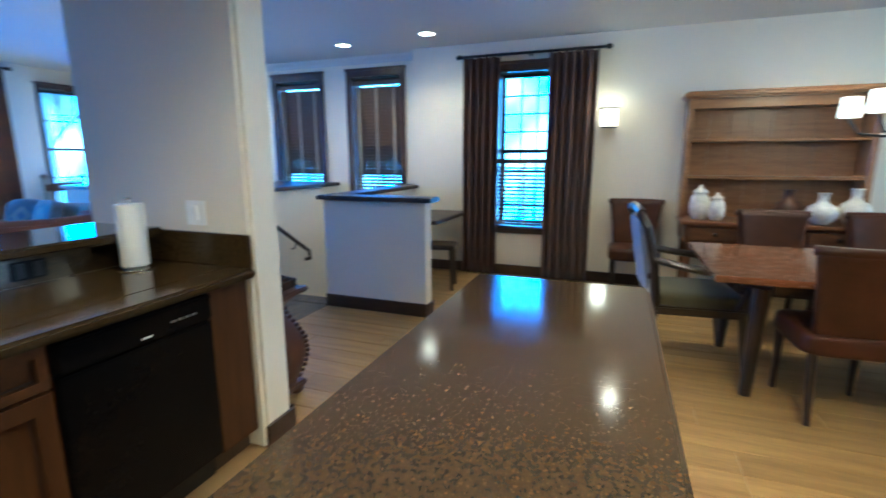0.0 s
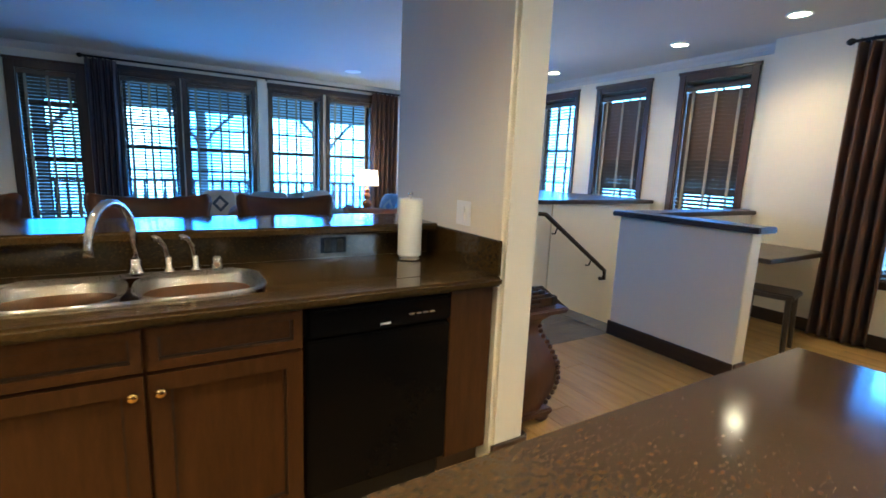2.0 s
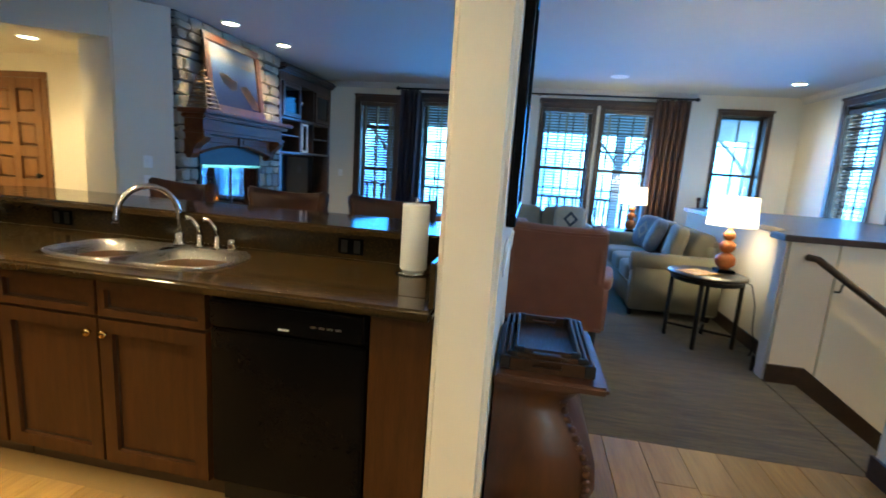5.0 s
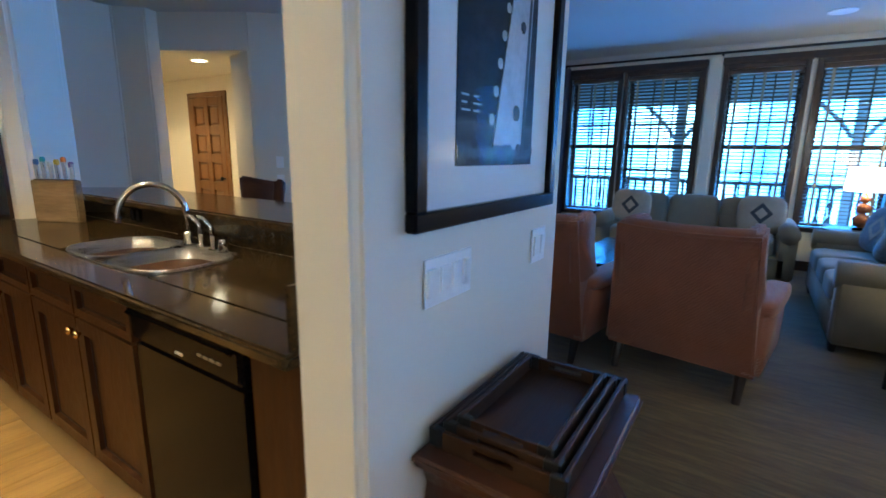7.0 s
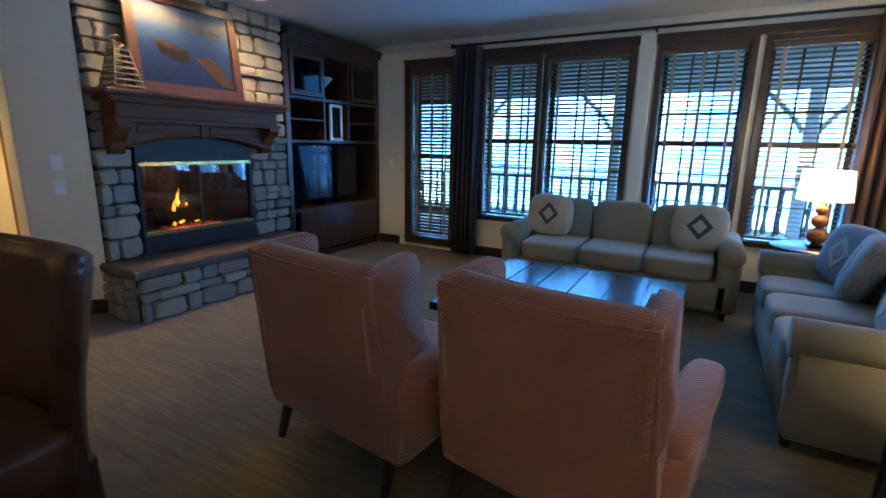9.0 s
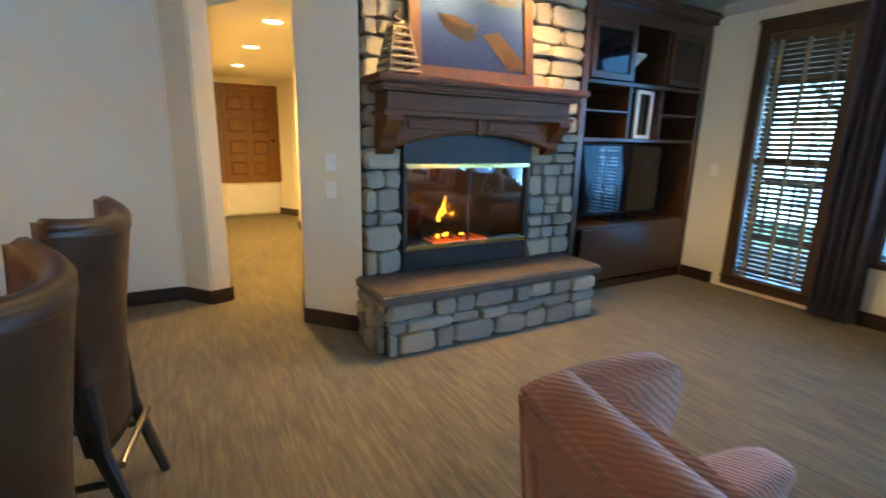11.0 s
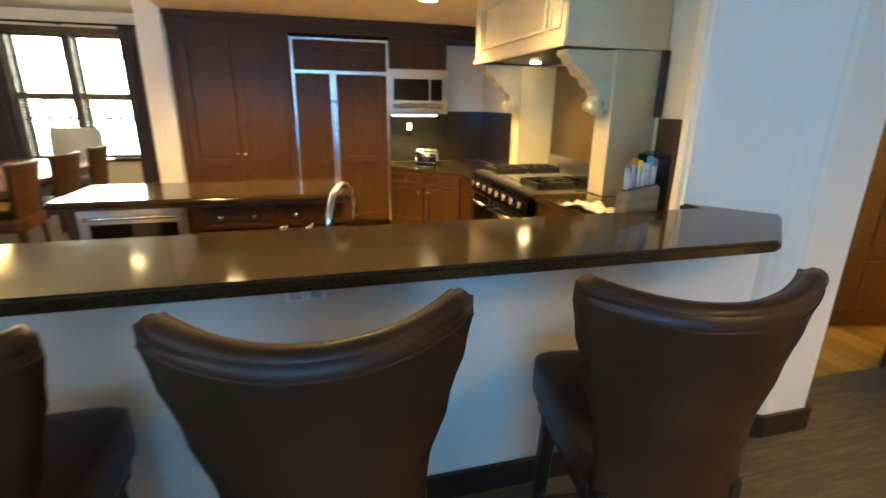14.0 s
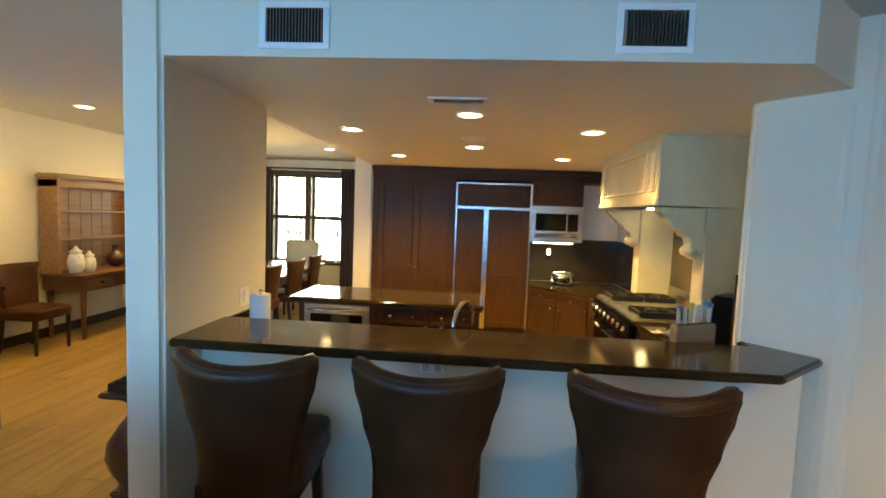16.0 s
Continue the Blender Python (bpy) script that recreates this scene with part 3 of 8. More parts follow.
setting("trim_cap_south", boxm(-1.08, 0.06, 2.03, 2.26, 1.02, 1.06, 0.008, 2), M_TRIM, "dark-stained timber cap on the half wall", "trim")
setting("trim_cap_east", boxm(-1.08, -0.84, 2.262, NY, 1.02, 1.06, 0.008, 2), M_TRIM, "dark-stained timber cap along the stair wall", "trim")
setting("trim_ledge", prism(bmesh.new(), [(-2.11, 2.03), (-2.11, NY), (-5.04, NY), (-5.04, 2.24), (-2.53, 2.24), (-2.34, 2.03)], 1.02, 1.065, 0.008, 2), M_TRIM, "broad dark-stained timber ledge below the windows", "trim")
for k in range(9):
    setting("stair_step", boxm(-2.15, -1.03, 2.30 + 0.25 * k, 2.56 + 0.25 * k, -0.18 * (k + 1) - 0.3, -0.18 * (k + 1), 0.015, 2), M_CARPET, "carpeted step going down the stairwell", "step")
setting("floor_stair_nosing", boxm(-2.15, -1.03, 2.06, 2.30, -0.16, 0.0, 0.02, 2), M_CARPET, "carpeted top landing edge", "step")


def board(pts, h=0.12, t=0.018, side=1, name="baseboard"):
    """Dark skirting along a line of floor points; side says which way it stands proud."""
    for (x0, y0), (x1, y1) in zip(pts, pts[1:]):
        d = Vector((x1 - x0, y1 - y0, 0))
        L = d.length
        b = boxm(-0.004, L + 0.004, 0.002 * side, (t + 0.002) * side, 0, h, 0.004)
        turned(b, Matrix.Translation((x0, y0, 0)) @ Matrix.Rotation(math.atan2(d.y, d.x), 4, "Z"))
        setting(name, b, M_TRIM, "dark-stained timber baseboard", "baseboard")


board([(-1.03, 2.07), (0.0, 2.07), (0.0, 2.20)], side=-1)
board([(-0.88, 3.87), (6.2, 3.87)], side=-1)
board([(6.2, 3.87), (6.2, 0.4), (3.56, 0.4)], side=-1)
board([(0.0, 0.03), (0.0, 0.225), (-1.06, 0.225), (-1.06, 0.03)], side=-1)
board([(-0.62, -3.05), (-0.72, -3.12), (-0.77, -3.20), (-0.77, -3.48)], side=-1)
board([(-0.75, 0.03), (-0.75, -3.0)], side=-1)
board([(-0.45, -4.55), (-1.66, -4.55), (-1.85, -4.32), (-2.0, -4.37), (-2.04, -9.0)], side=-1)
board([(-2.79, -3.22), (-2.46, -3.59), (-2.55, -4.05)], side=1)
board([(-3.24, -5.19), (-3.24, -4.05)], side=-1)
board([(-3.24, -7.43), (-3.24, -6.23)], side=-1)
board([(-3.24, -9.0), (-3.45, -8.6), (-3.9, -8.6)], side=-1)
board([(WX, -3.2), (WX, -2.86)], side=-1)
board([(WX, -1.95), (WX, NY)], side=-1)
board([(-2.30, 2.07), (-2.52, 2.27), (-2.52, 2.28), (-5.0, 2.28)], side=1)
b = bmesh.new()
vs = [(-2.148, 2.075, 0.0), (-2.148, 2.075, 0.13), (-2.148, 2.32, 0.13), (-2.148, 3.95, -1.05), (-2.148, 3.95, -1.24), (-2.148, 2.28, -0.02)]
lo = [b.verts.new(v) for v in vs]
hi = [b.verts.new((v[0] + 0.018, v[1], v[2])) for v in vs]
n = len(vs)
for i in range(n):
    b.faces.new([lo[i], lo[(i + 1) % n], hi[(i + 1) % n], hi[i]])
b.faces.new(lo)
b.faces.new(hi[::-1])
bmesh.ops.recalc_face_normals(b, faces=b.faces)
setting("baseboard", b, M_TRIM, "dark-stained raking skirting down the stairs", "baseboard")

# crown moulding along the living room walls
for p0, p1 in (((WX, 2.6), (WX, -3.1)), ((-0.74, -3.5), (-0.74, -4.5)), ((-0.9, NY), (WX, NY))):
    b = bmesh.new()
    d = Vector((p1[0] - p0[0], p1[1] - p0[1], 0))
    L = d.length
    prof = [(0, 0), (0.075, 0), (0.06, -0.025), (0.03, -0.05), (0.012, -0.085), (0, -0.085)]
    a = [b.verts.new((0, y, z)) for y, z in prof]
    c = [b.verts.new((L, y, z)) for y, z in prof]
    for i in range(len(prof)):
        j = (i + 1) % len(prof)
        b.faces.new([a[i], a[j], c[j], c[i]])
    b.faces.new(a)
    b.faces.new(c[::-1])
    bmesh.ops.recalc_face_normals(b, faces=b.faces)
    turned(b, Matrix.Translation((p0[0], p0[1], CEIL - 0.003)) @ Matrix.Rotation(math.atan2(d.y, d.x), 4, "Z"))
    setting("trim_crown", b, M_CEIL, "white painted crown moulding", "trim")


# ---------- windows ----------
SLAT_MESH = {}


def slat_mesh(w):
    key = round(w, 3)
    if key not in SLAT_MESH:
        me = mesh_of(boxm(-w / 2, w / 2, -0.025, 0.025, -0.0015, 0.0015), "slat")
        me.materials.append(M_SLAT)
        SLAT_MESH[key] = me
    return SLAT_MESH[key]


def window(name, label, w, h, m, depth, trim=0.075, cols=2, rows=3, blind=None, tilt=20, tapes=3, pitch=0.044, sill=True, split=0.5):
    """A sash window that fills an opening w by h; its local y points into the room, z = 0 at the opening's foot."""
    win = new(name)
    win.matrix_world = m
    tagged(win, label, "window", "", "structure")
    b = bmesh.new()
    box(b, -w / 2 - trim, -w / 2, 0.002, 0.024, -trim, h + trim, 0.004)
    box(b, w / 2, w / 2 + trim, 0.002, 0.024, -trim, h + trim, 0.004)
    box(b, -w / 2, w / 2, 0.002, 0.022, h, h + trim, 0.004)
    box(b, -w / 2, w / 2, 0.002, 0.022, -trim, 0, 0.004)
    box(b, -w / 2 - trim - 0.012, w / 2 + trim + 0.012, 0.002, 0.036, h + trim - 0.004, h + trim + 0.03, 0.004)
    part("window_casing", b, M_TRIMZ, win)
    if sill:
        part("window_sill", boxm(-w / 2 - trim, w / 2 + trim, 0.0, 0.05, -0.03, -0.004, 0.006, 2), M_TRIM, win)
    b = bmesh.new()
    f = 0.045
    y0, y1 = -depth + 0.03, -depth + 0.07
    box(b, -w / 2 + 0.001, -w / 2 + f, y0, y1, 0.001, h - 0.001)
    box(b, w / 2 - f, w / 2 - 0.001, y0, y1, 0.001, h - 0.001)
    box(b, -w / 2 + f, w / 2 - f, y0, y1, 0.001, f)
    box(b, -w / 2 + f, w / 2 - f, y0, y1, h - f, h - 0.001)
    box(b, -w / 2 + f, w / 2 - f, y0, y1, h * split - f / 2, h * split + f / 2)
    part("window_frame", b, M_TRIMZ, win)
    b = bmesh.new()
    box(b, -w / 2 + 0.001, -w / 2 + 0.012, -depth + 0.07, 0.001, 0.001, h - 0.001)
    box(b, w / 2 - 0.012, w / 2 - 0.001, -depth + 0.07, 0.001, 0.001, h - 0.001)
    box(b, -w / 2 + 0.012, w / 2 - 0.012, -depth + 0.07, 0.001, h - 0.012, h - 0.001)
    box(b, -w / 2 + 0.012, w / 2 - 0.012, -depth + 0.07, 0.001, 0.001, 0.012)
    part("window_jamb", b, M_TRIMZ, win)
    for s, (z0, z1) in enumerate(((f, h * split - f / 2), (h * split + f / 2, h - f))):
        for i in range(1, cols):
            x = -w / 2 + f + (w - 2 * f) * i / cols
            part("muntin", boxm(x - 0.010, x + 0.010, y0 + 0.008, y1 - 0.004, z0, z1), M_TRIMZ, win)
        for j in range(1, rows):
            z = z0 + (z1 - z0) * j / rows
            part("muntin", boxm(-w / 2 + f, w / 2 - f, y0 + 0.010, y1 - 0.006, z - 0.009, z + 0.009), M_TRIMZ, win)
        pane = part("pane", boxm(-w / 2 + f, w / 2 - f, y0 + 0.016, y0 + 0.020, z0, z1), M_GLASS, win)
        pane.visible_shadow = False
    if blind:
        zb, zt = blind
        head = part("blind_headrail", boxm(-w / 2 + 0.012, w / 2 - 0.012, -0.075, -0.01, zt, zt + 0.05, 0.004), M_SLAT, win)
        part("blind_bottom_rail", boxm(-w / 2 + 0.016, w / 2 - 0.016, -0.06, -0.02, zb, zb + 0.02, 0.003), M_SLAT, win)
        z, me = zb + 0.05, slat_mesh(w - 0.036)
        while z < zt - 0.01:
            tl = tilt(z / h) if callable(tilt) else tilt
            share("slat", me, win, pose(0, -0.042, z, tl, 0, 0))
            z += pitch
        for i in range(tapes):
            x = -w / 2 + w * (0.14 + 0.72 * i / max(1, tapes - 1))
            part("blind_tape", boxm(x - 0.016, x + 0.016, -0.0135, -0.012, zb, zt), M_TAPE, win)
    return win


TO_W = lambda y, z: pose(WX, y, z, 0, 0, -90)      # room lies to +x
TO_N = lambda x, y, z: pose(x, y, z, 0, 0, 180)    # room lies to -y
TO_E = lambda y, z: pose(EX, y, z, 0, 0, 90)
for i, (a, b) in enumerate(NWIN):
    shut = i < 2
    window("window_%d" % (i + 1), "dark-stained sash window with a closed wooden venetian blind" if shut else "dark-stained sash window with an open wooden venetian blind",
           b - a - 2 * FR, 2.51 - FR - 0.93, TO_N((a + b) / 2, NY, 0.93), 0.2, FR, 3 if not shut else 2, 3,
           (0.03, 1.40), (lambda u: 70 if u > 0.42 else 58 if u > 0.17 else 42) if shut else 12, 3)
window("window_5", "tall dark-framed sash window with its blind drawn low", 0.66, 1.78, TO_N(0.49, DY, 0.58), 0.3, 0.07, 3, 4, (0.03, 0.75), 25, 3)
for i, (a, b, z0, z1) in enumerate(WESTW):
    names = ["dark-framed glazed door with a closed wooden blind"] + ["dark-framed window with an open wooden blind facing the porch"] * 4 + ["narrow white-lit window with a dark frame"]
    h = z1 - z0
    window("window_%d" % (6 + i), names[i], b - a, h, TO_W((a + b) / 2, z0), 0.22, 0.10 if i == 0 else 0.055, 3 if i < 5 else 2, 3 if i < 5 else 2,
           (0.03, h - 0.06) if i < 5 else None, [40, 20, 20, 12, 12, 0][i], 3 if i < 4 else 2)
for i, (a, b, z0, z1) in enumerate([(1.36, 2.02, 0.62, 2.38), (2.12, 2.80, 0.62, 2.38)]):
    window("window_%d" % (12 + i), "dark-framed dining window with an open blind", b - a, z1 - z0, TO_E((a + b) / 2, z0), 0.2, 0.05, 3, 3, (0.03, 0.9), 15, 3)
setting("trim_window_post", boxm(WX + 0.002, WX + 0.05, 0.16, 0.30, 0.3, 2.56, 0.006), M_WALL, "pale painted post between the window pairs", "trim")
setting("trim_window_head", boxm(WX + 0.002, WX + 0.035, -1.68, 0.15, 2.46, 2.54, 0.006), M_TRIM, "dark timber head trim over the windows", "trim")
setting("trim_window_head", boxm(WX + 0.002, WX + 0.035, 0.31, 2.14, 2.46, 2.54, 0.006), M_TRIM, "dark timber head trim over the windows", "trim")

# ---------- the porch and what lies outside ----------
b = bmesh.new()
box(b, -60, 60, -60, 60, -2.9, -2.6)
setting("ground", b, M_GRASS, "lawn and open ground around the house", "ground")
for nm, m4 in (("backdrop_west", pose(-30, 0, 4, 0, 90, 0)), ("backdrop_north", pose(-2, 26, 4, 90, 0, 0)), ("backdrop_east", pose(26, 2, 4, 0, 90, 0))):
    b = bmesh.new()
    for v in ((-9, -30, 0), (9, -30, 0), (9, 30, 0), (-9, 30, 0)) if nm != "backdrop_north" else ((-30, -9, 0), (30, -9, 0), (30, 9, 0), (-30, 9, 0)):
        b.verts.new(v)
    b.faces.new(b.verts)
    ob = setting(nm, b, M_BACKEAST if nm == "backdrop_east" else M_BACK, "bright overcast haze seen through the windows", "sky")
    ob.matrix_world = m4
setting("porch_floor", boxm(-9.2, WX - 0.23, -5, 5, -0.3, -0.05), M_DECK, "timber porch floor outside the windows", "porch")
setting("porch_ceiling", boxm(-9.6, WX - 0.23, -5, 5, 2.62, 2.72), M_PORCH, "grey timber porch ceiling", "porch")
setting("porch_beam", boxm(-9.1, -8.9, -5, 5, 2.24, 2.62), M_PORCH, "heavy timber porch beam", "porch")


def porch_post(y):
    p = thing("porch_post", -9.0, y, -0.05, 0, "grey timber porch post with curved braces under the beam", "post", "porch posts")
    part("post", boxm(-0.075, 0.075, -0.075, 0.075, 0, 2.40, 0.01), M_PORCH, p)
    for s in (-1, 1):
        b = bmesh.new()
        pts = [(0, s * (0.09 + 0.62 * k / 8), 1.72 + 0.68 * (k / 8) ** 0.8) for k in range(9)]
        tube(b, pts, 0.036, 6)
        part("brace", b, M_PORCH, p)


for y in (-2.9, -0.43, 2.05, 4.5):
    porch_post(y)
rail_p = thing("porch_railing", -9.0, 0, -0.05, 0, "timber porch railing with turned balusters", "railing")
part("top_rail", boxm(-0.05, 0.05, -5, 5, 0.92, 0.98, 0.01), M_DECK, rail_p)
part("bottom_rail", boxm(-0.04, 0.04, -5, 5, 0.12, 0.18, 0.01), M_DECK, rail_p)
b = bmesh.new()
lathe(b, [(0.028, 0.18), (0.028, 0.28), (0.045, 0.34), (0.022, 0.5), (0.034, 0.66), (0.022, 0.80), (0.028, 0.92)], 8)
me = mesh_of(b, "baluster")
me.materials.append(M_DECK)
for i in range(60):
    share("baluster", me, rail_p, pose(0, -4.9 + i * 0.165, 0))

# ---------- curtains ----------


def curtain(name, label, x, y, rz, w, z0, z1, mat, folds=6, amp=0.045):
    c = thing(name, x, y, z0, rz, label, "curtain")
    ph = random.random() * 6

    def fn(u, v):
        k = 1.0 + 0.35 * (1 - v)
        return ((u - 0.5) * w, amp * k * math.sin(u * folds * 2 * math.pi + ph + 0.4 * math.sin(5 * v)) + 0.012 * math.sin(17 * u + 4 * v), v * (z1 - z0))
    part("drape", sheet(bmesh.new(), fn, folds * 10, 14, 0.006), mat, c, "", True)
    for i in range(folds + 1):
        b = bmesh.new()
        for k in range(12):
            a0, a1 = 2 * math.pi * k / 12, 2 * math.pi * (k + 1) / 12
            rod(b, (0, 0.022 * math.cos(a0), 0.022 * math.sin(a0)), (0, 0.022 * math.cos(a1), 0.022 * math.sin(a1)), 0.003, None, 5)
        part("curtain_ring", b, M_BLACKMATT, c, at=((i / folds - 0.5) * w, 0, z1 - z0 + 0.018))
    return c


def curtain_rod(x0, y0, x1, y1, z, wall):
    r = thing("curtain_rod", (x0 + x1) / 2, (y0 + y1) / 2, z, math.degrees(math.atan2(y1 - y0, x1 - x0)), "dark bronze curtain rod with ball finials on wall brackets", "curtain rod")
    L = math.hypot(x1 - x0, y1 - y0)
    part("pole", rod(bmesh.new(), (-L / 2, 0, 0), (L / 2, 0, 0), 0.014, None, 12), M_BLACKMATT, r, "", True)
    for s in (-1, 1):
        b = lathe(bmesh.new(), [(0.010, 0), (0.016, 0.01), (0.028, 0.03), (0.030, 0.045), (0.018, 0.065), (0.004, 0.075)], 12)
        turned(b, Matrix.Translation((s * L / 2, 0, 0)) @ Matrix.Rotation(s * math.pi / 2, 4, "Y"))
        part("finial", b, M_BLACKMATT, r, "", True)
    for u in (-0.46, 0, 0.46):
        b = boxm(u * L - 0.01, u * L + 0.01, min(0, wall), max(0, wall), -0.022, -0.006)
        part("bracket", b, M_BLACKMATT, r)


curtain_rod(-0.24, DY - 0.09, 1.31, DY - 0.09, 2.52, 0.088)
curtain("curtain", "dark plum curtain panel hanging from the rod to the floor", 0.00, DY - 0.09, 0, 0.42, 0.02, 2.50, M_PLAID, 5)
curtain("curtain", "dark plum curtain panel hanging from the rod to the floor", 1.00, DY - 0.09, 0, 0.50, 0.02, 2.50, M_PLAID, 6)
curtain_rod(WX + 0.11, -1.95, WX + 0.11, 2.55, 2.585, 0.108)
curtain("curtain", "dark navy drape gathered between two windows", WX + 0.11, -1.78, 90, 0.34, 0.02, 2.565, M_DRAPE, 5)
curtain("curtain", "brown plaid drape lit through by the window", WX + 0.11, 2.28, 90, 0.50, 0.02, 2.565, M_PLAID, 6)
curtain_rod(EX - 0.1, 3.2, EX - 0.1, 1.0, 2.50, 0.098)
curtain("curtain", "dark plum drape beside the dining window", EX - 0.1, 1.18, 90, 0.34, 0.02, 2.48, M_DRAPE, 5)
curtain("curtain", "dark plum drape beside the dining window", EX - 0.1, 3.0, 90, 0.40, 0.02, 2.48, M_DRAPE, 5)


# ---------- lights in the ceilings ----------
def downlight(x, y, z, watts=DOWNLIGHT_W):
    d = thing("recessed_light", x, y, z, 0, "round white recessed ceiling light, switched on", "ceiling light", "recessed lights")
    b = bmesh.new()
    n = 24
    prof = [(0.092, -0.002), (0.094, -0.010), (0.078, -0.013), (0.072, -0.002)]
    rings = [[b.verts.new((r * math.cos(2 * math.pi * i / n), r * math.sin(2 * math.pi * i / n), zz)) for i in range(n)] for r, zz in prof]
    for p, q in zip(rings, rings[1:]):
        for i in range(n):
            b.faces.new([p[i], p[(i + 1) % n], q[(i + 1) % n], q[i]])
    part("ring", b, M_WHITEPL, d, "", True)
    part("lens", lathe(bmesh.new(), [(0.071, -0.003), (0.071, -0.006)], 24), M_BULB, d, "glowing warm lens")
    lamp("downlight", "SPOT", (x, y, z - 0.03), watts, WARM, 0.06, (x, y, z - 1))


for x, y in ((-1.56, 3.38), (-0.46, 3.25), (1.58, 2.75), (-5.4, 3.47), (-3.42, 3.45), (4.4, 1.05), (3.2, 3.0)):
    downlight(x, y, CEIL)
for x, y, k in ((0.66, -0.36, 0.7), (2.29, -0.46, 3.7), (0.02, -1.32, 1.3), (1.48, -1.33, 0.65), (0.56, -2.23, 1.3), (2.24, -2.30, 3.9)):
    downlight(x, y, KCEIL, DOWNLIGHT_W * k)
for x, y in ((-2.5, -4.55), (-2.5, -5.9), (-2.53, -7.5)):
    downlight(x, y, HCEIL, HALL_W)
for x, y in ((-3.25, -2.92), (-4.10, -2.80)):
    downlight(x, y, CEIL, DOWNLIGHT_W * 1.75)


def round_speaker(x, y, z):
    s = thing("ceiling_speaker", x, y, z, 0, "round white ceiling speaker grille", "speaker")
    part("rim", lathe(bmesh.new(), [(0.10, -0.001), (0.115, -0.001), (0.115, -0.008), (0.10, -0.010)], 24), M_WHITEPL, s)
    part("grille", lathe(bmesh.new(), [(0.098, -0.002), (0.098, -0.006)], 24), M_CEIL, s)


round_speaker(-2.35, 1.70, CEIL)
round_speaker(-5.3, 1.3, CEIL)
round_speaker(1.0, -1.33, KCEIL)


def vent(name, m, w, h, label):
    v = new(name)
    v.matrix_world = m
    tagged(v, label, "vent")
    b = bmesh.new()
    t = 0.028
    box(b, -w / 2, w / 2, 0.002, 0.010, -h / 2, -h / 2 + t, 0.002)
    box(b, -w / 2, w / 2, 0.002, 0.010, h / 2 - t, h / 2, 0.002)
    box(b, -w / 2, -w / 2 + t, 0.002, 0.010, -h / 2 + t, h / 2 - t, 0.002)
    box(b, w / 2 - t, w / 2, 0.002, 0.010, -h / 2 + t, h / 2 - t, 0.002)
    part("frame", b, M_WHITEPL, v)
    part("backing", boxm(-w / 2 + t, w / 2 - t, 0.001, 0.003, -h / 2 + t, h / 2 - t), M_BLACKMATT, v)
    n = int((w - 2 * t) / 0.014)
    me = mesh_of(boxm(-0.0015, 0.0015, -0.006, 0.006, -h / 2 + t, h / 2 - t), "slat")
    me.materials.append(M_STEEL)
    for i in range(n):
        share("slat", me, v, pose(-w / 2 + t + (i + 0.5) * (w - 2 * t) / n, 0.0095, 0, 0, 0, 30))
    return v


for y in (-0.58, -2.09):
    vent("wall_vent", pose(-1.062, y, 2.49, 0, 0, 90), 0.31, 0.20, "white louvred air vent in the header")
vent("ceiling_vent", pose(-0.36, -1.26, KCEIL, -90, 0, 90), 0.34, 0.14, "small white ceiling air vent")

# sky light falling in through the window openings
for i, (a, b2, z0, z1) in enumerate(WESTW):
    lamp("sky_pane", "AREA", (WX + 0.06, (a + b2) / 2, (z0 + z1) / 2), SKY_W * (b2 - a) * (z1 - z0) * (0.5 if i == 0 else 1), DAY, b2 - a, (WX + 3, (a + b2) / 2, (z0 + z1) / 2 - 0.6), z1 - z0)
lamp("sky_pane", "AREA", (0.49, DY - 0.03, 1.55), SKY_W * 0.4, DAY, 0.6, (0.49, 0, 0.8), 1.6)
for a, b2 in NWIN:
    lamp("sky_pane", "AREA", ((a + b2) / 2, NY - 0.06, 1.75), SKY_W * (0.25 if a > -3.2 else 0.8), DAY, 0.65, ((a + b2) / 2, 0, 1.0), 1.4)
lamp("sky_pane", "AREA", (EX - 0.05, 2.08, 1.5), SKY_W * 0.9, (0.62, 0.78, 1.0), 1.4, (0, 1.5, 0.8), 1.7)


# ---------- kitchen: cabinets ----------
def knob(parent, x, y, z, axis="x", s=1, mat=None):
    b = lathe(bmesh.new(), [(0.006, 0), (0.006, 0.012), (0.015, 0.018), (0.017, 0.026), (0.010, 0.032)], 14)
    turned(b, (Matrix.Rotation(s * math.pi / 2, 4, "Y") if axis == "x" else Matrix.Rotation(-s * math.pi / 2, 4, "X")))
    return part("knob", b, mat or M_CHROME, parent, "round satin nickel knob", True, (x, y, z))


